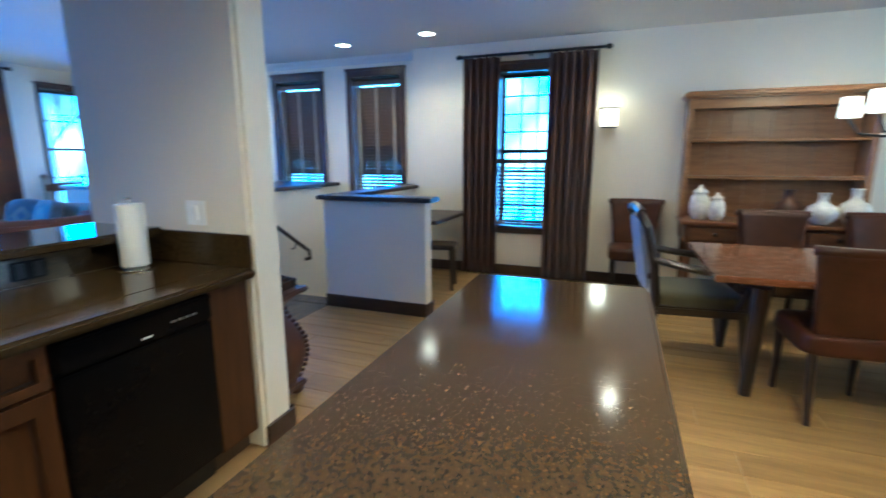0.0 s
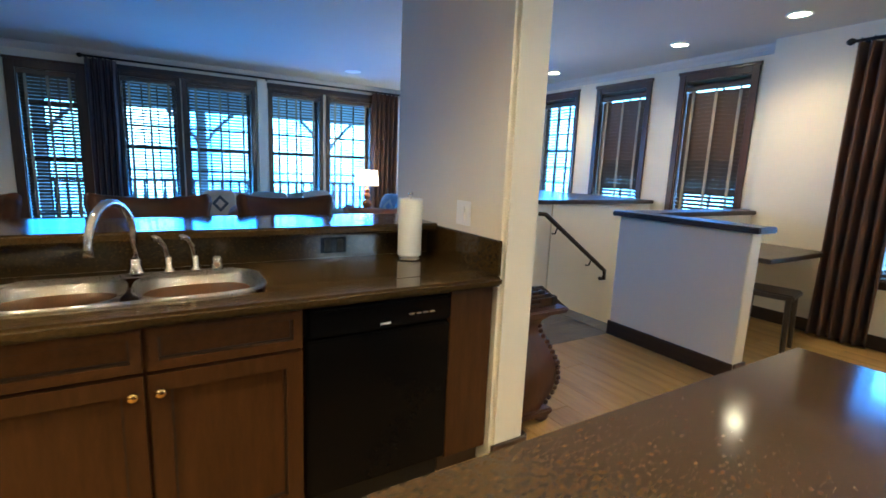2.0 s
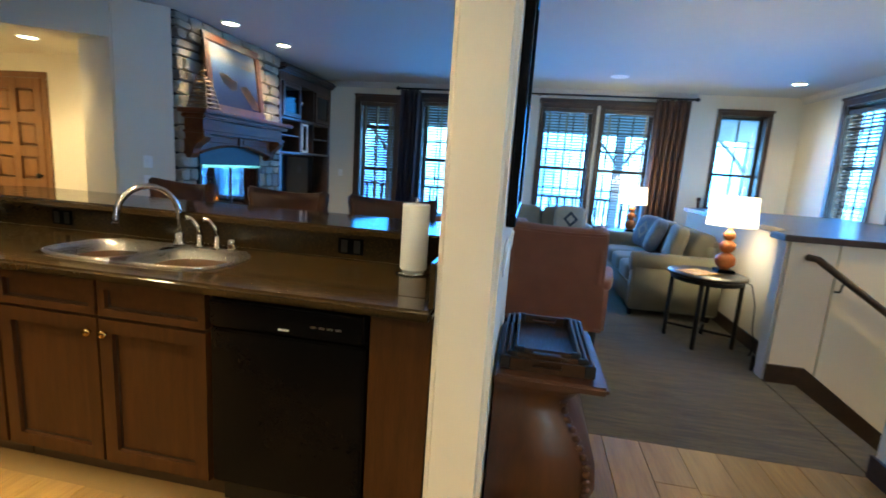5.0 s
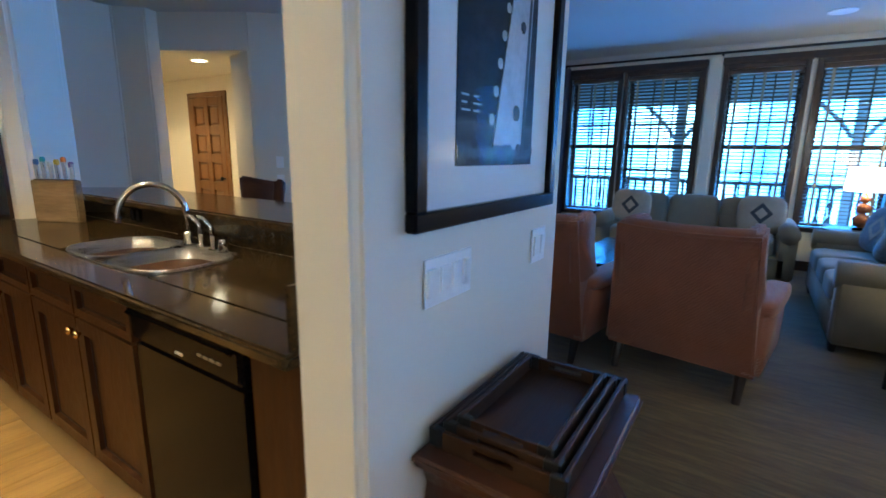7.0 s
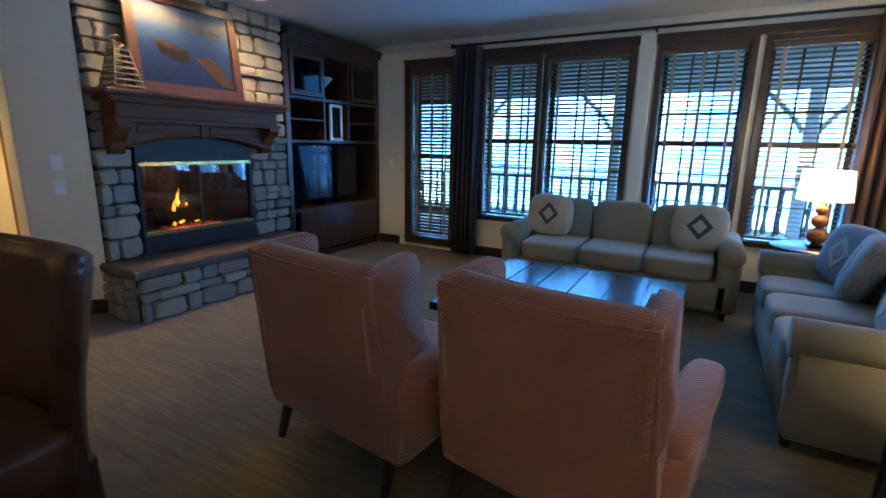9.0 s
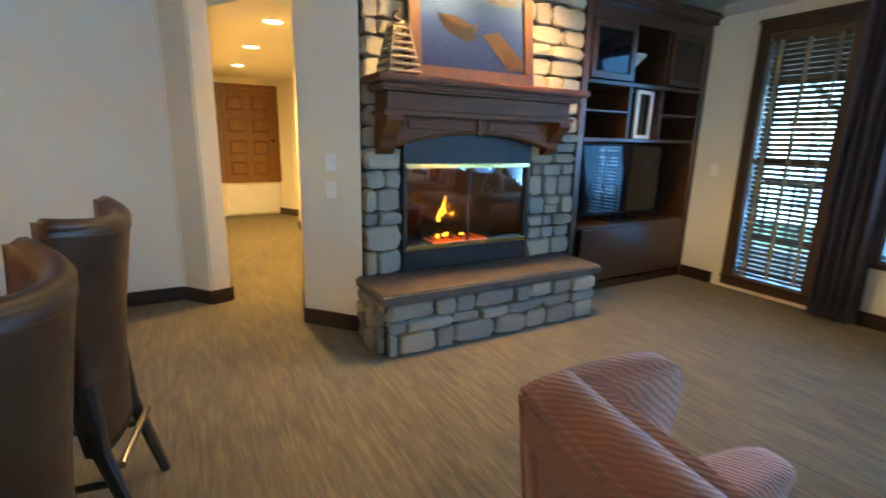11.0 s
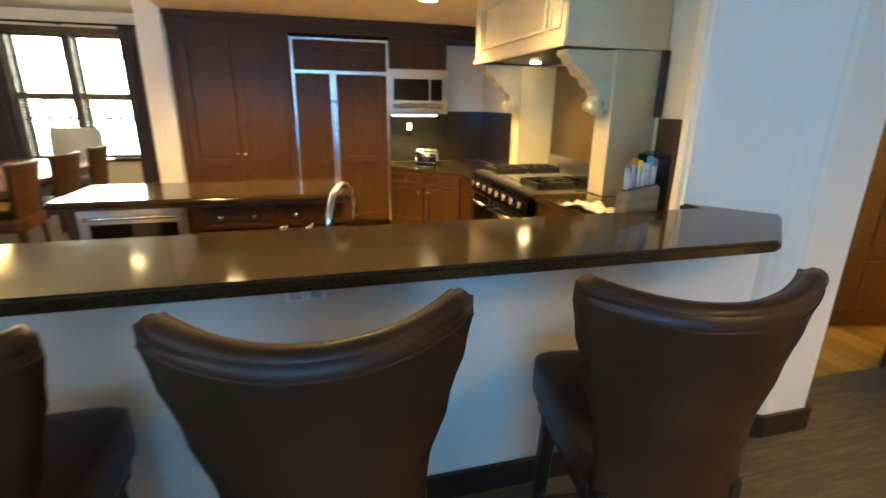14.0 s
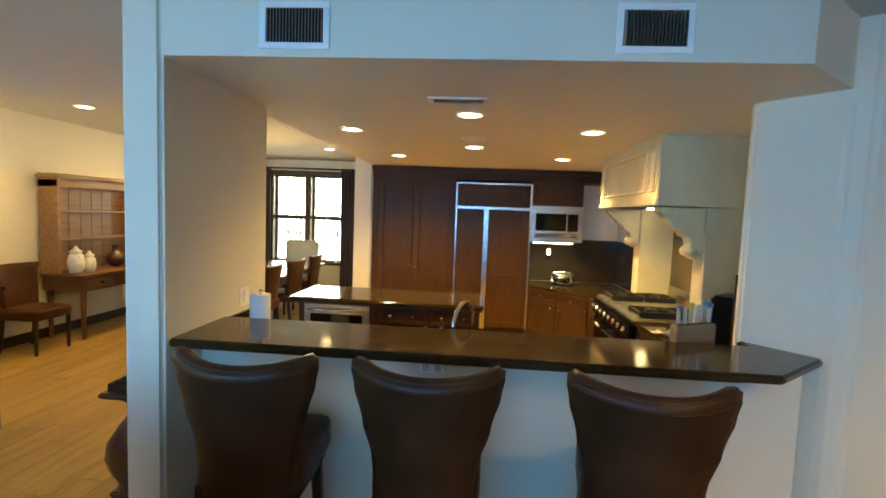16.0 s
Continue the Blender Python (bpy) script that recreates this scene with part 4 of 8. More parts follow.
def panel_front(name, w, h, parent, m, mat=None, rail=0.055, t=0.030, drawer=False, mid=None):
    """A framed cabinet front in its own x-z plane, its face towards -y."""
    mat = mat or M_CAB
    r = rail if not drawer else 0.03
    holes = [(-w / 2 + r, w / 2 - r, r, mid - r / 2), (-w / 2 + r, w / 2 - r, mid + r / 2, h - r)] if mid else [(-w / 2 + r, w / 2 - r, r, h - r)]
    ob = part(name, holed("y", -t, t, -w / 2, w / 2, 0, h, holes), mat, parent)
    ob.matrix_basis = m
    for x0, x1, z0, z1 in holes:
        part("panel", boxm(x0, x1, -t + 0.021, -0.001, z0, z1, 0.003), mat, ob)
        # thin dark strips round the panel stand in for the frame's shadow
        b = bmesh.new()
        y0, y1, g = -t + 0.018, -t + 0.0205, 0.007
        for q in ((x0, x1, z0, z0 + g), (x0, x1, z1 - g, z1), (x0, x0 + g, z0 + g, z1 - g), (x1 - g, x1, z0 + g, z1 - g)):
            box(b, q[0], q[1], y0, y1, q[2], q[3])
        part("groove_shade_strip", b, M_GROOVE_SHADE, ob)
    return ob



FACE_E = lambda x, y, z: pose(x, y, z, 0, 0, 90)    # front looks towards +x
FACE_W = lambda x, y, z: pose(x, y, z, 0, 0, -90)   # front looks towards -x
FACE_N = lambda x, y, z: pose(x, y, z, 0, 0, 180)   # front looks towards +y


def base_unit(name, label, y0, y1, doors=2, drawers=True):
    u = thing(name, -0.34, (y0 + y1) / 2, 0, 0, label, "cabinet", "base cabinets under the sink counter")
    w = y1 - y0
    part("body", boxm(-0.28, 0.29, -w / 2 + 0.001, w / 2 - 0.001, 0.10, 0.865), M_CAB, u)
    part("toe_kick", boxm(-0.26, 0.23, -w / 2 + 0.002, w / 2 - 0.002, 0.0, 0.10), M_TRIM, u)
    dw = w / doors
    for i in range(doors):
        yc = -w / 2 + dw * (i + 0.5)
        if drawers:
            panel_front("drawer_front", dw - 0.012, 0.135, u, FACE_E(0.29, yc, 0.722), M_CABH, drawer=True)
        d = panel_front("door", dw - 0.012, 0.595, u, FACE_E(0.29, yc, 0.115))
        side = (dw / 2 - 0.035) * (1 if i % 2 == 0 else -1)
        k = knob(u, 0.312, yc + side, 0.655, "x", 1, M_BRASS)
    return u


base_unit("sink_cabinet", "cherry-stained sink cabinet with two framed doors and brass knobs", -1.73, -0.80)
base_unit("base_cabinet", "cherry-stained base cabinet with framed doors beside the sink", -2.62, -1.735)
end = thing("filler_cabinet", -0.34, -0.098, 0, 0, "cherry-stained end panel between dishwasher and column", "cabinet panel")
part("panel", boxm(-0.28, 0.30, -0.096, 0.12, 0.10, 0.865, 0.003), M_CAB, end)
part("toe_kick", boxm(-0.26, 0.24, -0.095, 0.12, 0.0, 0.10), M_TRIM, end)

dw = thing("dishwasher", -0.33, -0.497, 0, 0, "black built-in dishwasher with a moulded handle", "dishwasher")
part("body", boxm(-0.28, 0.27, -0.295, 0.295, 0.10, 0.862), M_BLACK, dw)
part("door", boxm(0.27, 0.305, -0.295, 0.295, 0.12, 0.735, 0.008, 2), M_BLACK, dw)
cp = part("control_panel", boxm(0.27, 0.315, -0.295, 0.295, 0.742, 0.858, 0.012, 3), M_BLACK, dw)
part("handle", boxm(0.312, 0.335, -0.28, 0.28, 0.832, 0.853, 0.008, 3), M_BLACK, dw)
part("kick_plate", boxm(0.0, 0.24, -0.29, 0.29, 0.0, 0.10), M_BLACKMATT, dw)
for i in range(4):
    part("button", boxm(0.3145, 0.3175, 0.10 + 0.03 * i, 0.122 + 0.03 * i, 0.787, 0.795, 0.001), M_STEEL, dw)
part("badge", boxm(0.3145, 0.317, -0.02, 0.02, 0.764, 0.771), M_WHITEPL, dw)

# the sink counter with two openings for the bowls
ctr = thing("sink_counter", 0, 0, 0, 0, "polished speckled brown quartz counter with a rounded edge", "counter")
b = bmesh.new()
box(b, -0.13, 0.022, -3.42, 0.028, 0.867, 0.907, 0.012, 3)
box(b, -0.628, -0.50, -3.42, 0.028, 0.867, 0.907)
box(b, -0.50, -0.13, -0.90, 0.028, 0.867, 0.907)
box(b, -0.50, -0.13, -3.42, -1.69, 0.867, 0.907)
part("top", b, M_QUARTZ, ctr)
part("backsplash", boxm(-0.65, -0.63, -2.92, 0.028, 0.907, 1.028), M_QUARTZ, ctr, "upright quartz splash below the bar")
part("side_splash", boxm(-0.628, 0.0, 0.008, 0.028, 0.907, 1.06, 0.004), M_QUARTZ, ctr, "upright quartz splash against the column")

snk = thing("sink", -0.315, -1.295, 0.907, 0, "double-bowl stainless steel sink set in the counter", "sink")


def rounded(cx, cy, rx, ry, n=32, e=3.2):
    return [(cx + rx * math.copysign(abs(math.cos(a)) ** (2 / e), math.cos(a)), cy + ry * math.copysign(abs(math.sin(a)) ** (2 / e), math.sin(a))) for a in [2 * math.pi * i / n for i in range(n)]]


def bowl(cy, ry):
    b = bmesh.new()
    levels = [(0.195, ry, 0.004), (0.182, ry - 0.012, 0.006), (0.172, ry - 0.02, -0.01), (0.160, ry - 0.035, -0.12), (0.130, ry - 0.07, -0.16), (0.03, 0.03, -0.165)]
    rings = [[b.verts.new((x, y, z)) for x, y in rounded(0, cy, rx, r)] for rx, r, z in levels]
    n = len(rings[0])
    for p, q in zip(rings, rings[1:]):
        for i in range(n):
            b.faces.new([p[i], p[(i + 1) % n], q[(i + 1) % n], q[i]])
    b.faces.new(rings[-1])
    bmesh.ops.recalc_face_normals(b, faces=b.faces)
    part("bowl", b, M_STEEL, snk, "", True)


bowl(0.20, 0.205)
bowl(-0.21, 0.195)
part("rim", tube(bmesh.new(), [(x, y, 0.004) for x, y in rounded(0, 0, 0.197, 0.412, 48, 4)] + [(0.197, 0, 0.004)], 0.007, 6), M_STEEL, snk, "", True)
part("faucet_deck", boxm(-0.20, -0.15, -0.34, 0.34, 0.002, 0.010, 0.003, 2), M_STEEL, snk)
fct = thing("faucet", -0.49, -1.29, 0.917, 0, "arched satin nickel kitchen faucet", "faucet")
part("base", lathe(bmesh.new(), [(0.030, 0), (0.030, 0.012), (0.020, 0.03), (0.018, 0.06)], 16), M_CHROME, fct, "", True)
pts = [(0, 0, 0.05), (0, 0, 0.14)] + [(0.115 - 0.115 * math.cos(a), -0.055 * (1 - math.cos(a)), 0.14 + 0.135 * math.sin(a)) for a in [i * math.pi / 12 for i in range(1, 13)]] + [(0.232, -0.112, 0.115)]
part("spout", tube(bmesh.new(), pts, [0.013] * (len(pts) - 1) + [0.015], 12), M_CHROME, fct, "", True)
for nm, y, lab in (("soap_dispenser", -1.185, "satin nickel soap dispenser beside the faucet"), ("side_sprayer", -1.095, "satin nickel side sprayer on the sink deck")):
    s = thing(nm, -0.49, y, 0.917, 0, lab, "dispenser")
    part("base", lathe(bmesh.new(), [(0.022, 0), (0.022, 0.008), (0.013, 0.02), (0.012, 0.06)], 14), M_CHROME, s, "", True)
    part("spout", tube(bmesh.new(), [(0, 0, 0.055), (0.0, -0.01, 0.10), (0.02, -0.03, 0.135), (0.035, -0.045, 0.14)], [0.011, 0.010, 0.009, 0.012], 10), M_CHROME, s, "", True)
s = thing("air_gap", -0.49, -1.02, 0.917, 0, "satin nickel air gap cap on the sink deck", "fitting")
part("cap", lathe(bmesh.new(), [(0.020, 0), (0.020, 0.045), (0.016, 0.055)], 16), M_CHROME, s, "", True)

twl = thing("paper_towel_roll", -0.49, -0.163, 0.907, 0, "white paper towel roll on a chrome upright holder", "paper towel")
part("holder_base", lathe(bmesh.new(), [(0.075, 0), (0.075, 0.008), (0.02, 0.014)], 24), M_CHROME, twl, "", True)
part("roll", lathe(bmesh.new(), [(0.020, 0.018), (0.055, 0.018), (0.0575, 0.022), (0.0575, 0.290), (0.055, 0.294), (0.020, 0.294)], 28), M_PAPER, twl, "", True)
part("pin", lathe(bmesh.new(), [(0.006, 0.29), (0.006, 0.306), (0.013, 0.312), (0.010, 0.322)], 12), M_CHROME, twl, "", True)


def plate(name, label, m, w, h, mat, toggles=0, tmat=None, sockets=0):
    p = new(name)
    p.matrix_world = m
    tagged(p, label, "switch plate" if toggles else "outlet")
    part("plate", boxm(-w / 2, w / 2, -0.006, -0.001, -h / 2, h / 2, 0.003, 2), mat, p)
    for i in range(toggles):
        x = -w / 2 + w * (i + 0.5) / toggles
        part("rocker", turned(boxm(-0.016, 0.016, -0.004, 0.004, -0.034, 0.034, 0.002), Matrix.Translation((x, -0.008, 0)) @ Matrix.Rotation(0.06, 4, "X")), tmat or mat, p)
    for i in range(sockets):
        x = -w / 2 + w * (i + 0.5) / sockets
        part("socket", boxm(x - 0.016, x + 0.016, -0.009, -0.006, -0.030, 0.030, 0.004, 2), tmat or mat, p)
    return p


plate("switch_plate", "white double switch plate on the cream column", pose(-0.31, 0.03, 1.147, 0, 0, 0), 0.12, 0.115, M_WHITEPL, 1)
plate("light_switch_plate", "white four-gang rocker switch plate below the framed picture", pose(-0.31, 0.225, 1.05, 0, 0, 180), 0.21, 0.118, M_WHITEPL, 4)
plate("light_switch_plate", "white two-gang rocker switch plate near the corner", pose(-0.87, 0.225, 1.042, 0, 0, 180), 0.115, 0.118, M_WHITEPL, 2)
plate("outlet", "black outlet in the dark quartz splash", pose(-0.63, -0.50, 0.967, 0, 0, 90), 0.125, 0.075, M_BLACK, 0, M_BLACKMATT, 2)
plate("outlet", "black outlet in the dark quartz splash", pose(-0.63, -2.1, 0.967, 0, 0, 90), 0.125, 0.075, M_BLACK, 0, M_BLACKMATT, 2)
plate("outlet", "white outlet in the bar wall below the counter edge", pose(-0.75, -1.20, 0.93, 0, 0, -90), 0.125, 0.075, M_WHITEPL, 0, M_PORC, 2)
plate("light_switch_plate", "white switch plate beside the fireplace", pose(-2.63, -3.40, 1.22, 0, 0, 138), 0.08, 0.118, M_WHITEPL, 1)
plate("light_switch_plate", "white switch plate beside the fireplace", pose(-2.63, -3.40, 1.03, 0, 0, 138), 0.08, 0.118, M_WHITEPL, 1)
plate("light_switch_plate", "white switch plate beside the glazed door", pose(WX, -3.0, 1.15, 0, 0, 90), 0.08, 0.118, M_WHITEPL, 1)

# ---------- the raised bar ----------
setting("wall_bar", boxm(-0.75, -0.652, -3.0, 0.03, 0, 1.028), M_WALL, "cream painted half wall below the raised bar", "half wall")
bar = thing("bar_counter", 0, 0, 1.029, 0, "long polished brown quartz bar top with an angled end", "counter")
part("top", prism(bmesh.new(), [(-1.03, 0.028), (-0.53, 0.028), (-0.53, -2.86), (-0.412, -2.86), (-0.712, -3.115), (-1.03, -2.74)], 0, 0.042, 0.010, 3), M_QUARTZ, bar)
part("subtop", boxm(-0.97, -0.752, -2.60, 0.026, -0.020, -0.001), M_TRIM, bar, "dark timber support board")

# ---------- island ----------
isl = thing("kitchen_island", 1.30, -0.59, 0, 0, "cherry-stained kitchen island with drawers and a built-in cooler", "island")
part("body", boxm(-0.24, 0.24, -0.84, 0.80, 0.10, 0.866), M_CAB, isl)
part("plinth", boxm(-0.20, 0.20, -0.82, 0.78, 0.0, 0.10), M_TRIM, isl)
cool = part("cooler_door", boxm(-0.275, -0.241, 0.14, 0.74, 0.12, 0.85, 0.006, 2), M_STEEL, isl, "stainless steel cooler door with a dark glass pane")
part("cooler_glass", boxm(-0.279, -0.276, 0.20, 0.68, 0.18, 0.76), M_SCREEN, cool)
part("cooler_handle", rod(bmesh.new(), (-0.305, 0.18, 0.80), (-0.305, 0.70, 0.80), 0.010, None, 10), M_CHROME, cool, "", True)
for i in range(2):
    yc = -0.16 - 0.46 * i
    for j, (z, h) in enumerate(((0.70, 0.14), (0.42, 0.26), (0.13, 0.27))):
        panel_front("drawer_front", 0.445, h, isl, FACE_W(-0.241, yc, z), M_CABH, drawer=True)
        knob(isl, -0.262, yc - 0.10, z + h / 2, "x", -1)
        knob(isl, -0.262, yc + 0.10, z + h / 2, "x", -1)
for i in range(3):
    panel_front("side_panel", 0.52, 0.74, isl, pose(0.241, -0.56 + 0.54 * i, 0.115, 0, 0, 90))
it = thing("island_top", 0, 0, 0.867, 0, "polished speckled brown quartz island top with rounded edges", "counter")
part("top", prism(bmesh.new(), [(0.983, -1.485), (1.67, -1.485), (1.67, 0.29), (0.983, 0.29)], 0, 0.042, 0.014, 3), M_QUARTZ, it)
part("support_board", boxm(1.0, 1.655, -1.47, 0.275, -0.016, -0.001), M_TRIM, it, "dark timber support board")

# ---------- pantry, fridge, microwave wall ----------
KX = 3.50


def tall(name, label, cat, y0, y1, z1):
    u = thing(name, KX + 0.24, (y0 + y1) / 2, 0, 0, label, cat)
    w = y1 - y0
    part("body", boxm(-0.22, 0.25, -w / 2 + 0.001, w / 2 - 0.001, 0.10, z1), M_CAB, u)
    part("toe_kick", boxm(-0.16, 0.25, -w / 2 + 0.001, w / 2 - 0.001, 0, 0.10), M_TRIM, u)
    return u, w


u, w = tall("pantry_cabinet", "tall cherry-stained pantry cabinet with two framed doors", "cabinet", -1.06, 0.11, 2.20)
for s in (-1, 1):
    panel_front("door", 0.50, 2.02, u, FACE_W(-0.221, s * 0.255, 0.12), rail=0.085, mid=0.72)
    knob(u, -0.243, s * 0.04, 0.93, "x", -1)
part("side_stile", boxm(-0.235, -0.22, 0.515, 0.584, 0.10, 2.20), M_CAB, u)
part("side_stile", boxm(-0.235, -0.22, -0.584, -0.515, 0.10, 2.20), M_CAB, u)
fridge = thing("refrigerator", KX + 0.24, -1.60, 0, 0, "built-in refrigerator with cherry panels and steel edging", "refrigerator")
part("body", boxm(-0.22, 0.25, -0.53, 0.53, 0.10, 2.16), M_CAB, fridge)
part("toe_kick", boxm(-0.16, 0.25, -0.53, 0.53, 0, 0.10), M_BLACKMATT, fridge)
b = bmesh.new()
for y0, y1, z0, z1 in ((0.505, 0.53, 0.10, 2.16), (-0.53, -0.505, 0.10, 2.16), (-0.505, 0.505, 2.135, 2.16), (-0.505, 0.505, 1.79, 1.83), (0.06, 0.13, 0.10, 1.79)):
    box(b, -0.262, -0.22, y0, y1, z0, z1, 0.004)
part("steel_edging", b, M_STEEL, fridge, "brushed steel edging and handles")
for y0, y1, z0, z1, md in ((0.14, 0.50, 0.13, 1.78, 0.72), (-0.50, 0.05, 0.13, 1.78, 0.72), (-0.50, 0.50, 1.84, 2.13, None)):
    panel_front("door_panel", y1 - y0, z1 - z0, fridge, FACE_W(-0.221, (y0 + y1) / 2, z0), rail=0.075, mid=md)
part("band", boxm(-0.266, -0.262, 0.058, 0.132, 1.49, 1.51), M_CUSH2, fridge, "blue strip round the handle")
setting("trim_cabinet_frieze", boxm(KX + 0.02, 4.0, -3.44, 0.125, 2.20, KCEIL - 0.001), M_CABH, "cherry-stained frieze above the tall cabinets", "trim")
setting("trim_cabinet_crown", prism(bmesh.new(), [(KX - 0.03, -3.0), (KX + 0.018, -3.0), (KX + 0.018, 0.13), (KX - 0.03, 0.13)], KCEIL - 0.07, KCEIL - 0.002, 0.012, 2), M_CABH, "cherry-stained crown under the ceiling", "trim")
up = thing("upper_cabinet", KX + 0.24, -2.48, 1.86, 0, "cherry-stained cabinet above the microwave", "cabinet")
part("body", boxm(-0.22, 0.25, -0.345, 0.345, 0, 0.339), M_CAB, up)
panel_front("door", 0.66, 0.31, up, FACE_W(-0.221, 0, 0.015), rail=0.02)
mw = thing("microwave", KX + 0.1, -2.48, 1.375, 0, "built-in stainless steel microwave oven with a dark window", "microwave")
part("body", boxm(-0.06, 0.36, -0.345, 0.345, 0.03, 0.482, 0.004), M_STEEL, mw)
part("trim_frame", boxm(-0.085, -0.06, -0.365, 0.365, 0.0, 0.50, 0.006, 2), M_STEEL, mw)
part("door_window", boxm(-0.096, -0.086, -0.13, 0.29, 0.15, 0.39, 0.012, 3), M_SCREEN, mw)
part("control_strip", boxm(-0.094, -0.086, -0.31, 0.30, 0.055, 0.115, 0.004), M_CHROME, mw)
part("keypad", boxm(-0.094, -0.086, -0.29, -0.15, 0.15, 0.39, 0.004), M_SCREEN, mw)
for i in range(3):
    part("dial", rod(bmesh.new(), (-0.094, -0.1 - 0.08 * i, 0.085), (-0.115, -0.1 - 0.08 * i, 0.085), 0.018, 0.016, 14), M_CHROME, mw, "", True)
ucl = thing("under_cabinet_light", KX + 0.12, -2.46, 1.345, 0, "slim glowing light strip under the microwave", "light")
part("housing", boxm(-0.03, 0.03, -0.28, 0.28, 0.012, 0.028), M_WHITEPL, ucl)
part("tube", boxm(-0.024, 0.024, -0.27, 0.27, 0.0, 0.011, 0.004), glow("strip_glow", (0.85, 1.0, 0.92), 9.0), ucl, "glowing cool white tube")
lamp("strip_light", "AREA", (KX + 0.12, -2.46, 1.338), 5.0, (0.80, 1.0, 0.85), 0.05, (KX + 0.12, -2.46, 0), 0.5)

setting("wall_splash_east", boxm(3.93, 3.998, -3.44, -2.15, 0.77, 1.40), M_SPLASH, "dark polished splash behind the corner counter", "splash")
setting("wall_splash_south", boxm(2.18, 3.93, SY + 0.002, SY + 0.022, 0.77, 1.40), M_SPLASH, "dark polished splash behind the corner counter", "splash")
setting("wall_splash_pier", boxm(-0.29, 0.50, SY + 0.002, SY + 0.024, 0.91, 1.42), M_SPLASH, "dark polished splash behind the coffee maker", "splash")
setting("wall_splash_end", boxm(-0.299, -0.28, SY + 0.025, -2.9, 0.91, 1.42), M_SPLASH, "dark polished splash at the end of the counter", "splash")
cc = thing("corner_counter", 0, 0, 0.727, 0, "brown quartz corner counter beside the range", "counter")
part("top", prism(bmesh.new(), [(3.44, -2.14), (3.93, -2.14), (3.93, SY + 0.025), (1.99, SY + 0.025), (1.99, -2.78), (2.75, -2.78)], 0, 0.04, 0.008, 2), M_QUARTZ, cc)
cb = thing("corner_cabinet", 0, 0, 0, 0, "cherry-stained corner base cabinet with an angled front", "cabinet")
part("body", prism(bmesh.new(), [(3.47, -2.142), (3.9, -2.142), (3.9, SY + 0.03), (2.0, SY + 0.03), (2.0, -2.81), (2.77, -2.81)], 0.10, 0.726), M_CAB, cb)
part("toe_kick", prism(bmesh.new(), [(3.52, -2.15), (3.9, -2.15), (3.9, SY + 0.04), (2.0, SY + 0.04), (2.0, -2.87), (2.80, -2.87)], 0.0, 0.10), M_TRIM, cb)
ang = math.degrees(math.atan2(-2.142 + 2.81, 3.47 - 2.77))
mx, my = (3.47 + 2.77) / 2, (-2.142 - 2.81) / 2
for i, t in enumerate((-0.24, 0.24)):
    ca, sa = math.cos(radians(ang)), math.sin(radians(ang))
    x, y = mx + t * ca, my + t * sa
    panel_front("drawer_front", 0.46, 0.14, cb, pose(x, y, 0.575, 0, 0, ang + 180), M_CABH, drawer=True)
    panel_front("door", 0.46, 0.44, cb, pose(x, y, 0.12, 0, 0, ang + 180))
    for zz, off in ((0.645, 0.0), (0.50, 0.17 if i == 0 else -0.17)):
        kb = knob(cb, 0, 0, 0)
        kb.matrix_basis = pose(x + off * ca - 0.021 * sa, y + off * sa + 0.021 * ca, zz, 0, 0, ang + 90)
panel_front("door", 0.36, 0.58, cb, FACE_N(2.2, -2.81, 0.12))
toast = thing("toaster", 3.62, -2.62, 0.767, -20, "chrome two-slot toaster on the corner counter", "toaster")
part("body", boxm(-0.10, 0.10, -0.15, 0.15, 0.012, 0.19, 0.035, 4), M_CHROME, toast, "", True)
part("base", boxm(-0.09, 0.09, -0.14, 0.14, 0, 0.02, 0.004), M_BLACK, toast)
for y in (-0.06, 0.06):
    part("slot", boxm(-0.07, 0.07, y - 0.014, y + 0.014, 0.1885, 0.192), M_BLACK, toast)
    part("lever", boxm(-0.125, -0.10, y - 0.015, y + 0.015, 0.12, 0.135, 0.003), M_BLACK, toast)
    part("dial", rod(bmesh.new(), (-0.10, y, 0.06), (-0.115, y, 0.06), 0.02, 0.018, 14), M_BLACK, toast)
for i in range(2):
    plate("outlet", "black outlet on the dark kitchen splash", pose(2.55 + 0.22 * i, SY + 0.022, 1.16, 0, 0, 180), 0.075, 0.12, M_BLACK, 0, M_BLACKMATT, 1)
nl = thing("wall_plug_light", 3.928, -2.45, 1.16, 0, "small glowing plug-in night light on the splash", "night light")
part("case", boxm(-0.03, 0.0, -0.025, 0.025, -0.06, 0.0, 0.006, 2), M_BLACK, nl)
part("diffuser", boxm(-0.028, 0.0, -0.024, 0.024, 0.002, 0.09, 0.008, 2), glow("plug_glow", (0.9, 1.0, 0.85), 4.0), nl, "glowing diffuser")

# ---------- range and hood ----------
rg = thing("range", 1.35, -3.05, 0, 0, "wide professional range in black and steel with a row of knobs", "range")
RW = 0.615
part("body", boxm(-RW, RW, -0.37, 0.33, 0.10, 0.88), M_STEEL, rg)
part("kick_plate", boxm(-RW + 0.01, RW - 0.01, -0.36, 0.28, 0.0, 0.10), M_BLACKMATT, rg)
part("cooktop", boxm(-RW, RW, -0.37, 0.36, 0.88, 0.915, 0.01, 2), M_STEEL, rg)
b = boxm(-RW, RW, 0.33, 0.395, 0.73, 0.885, 0.012, 2)
cp = part("control_panel", b, M_BLACK, rg, "black sloped control panel")
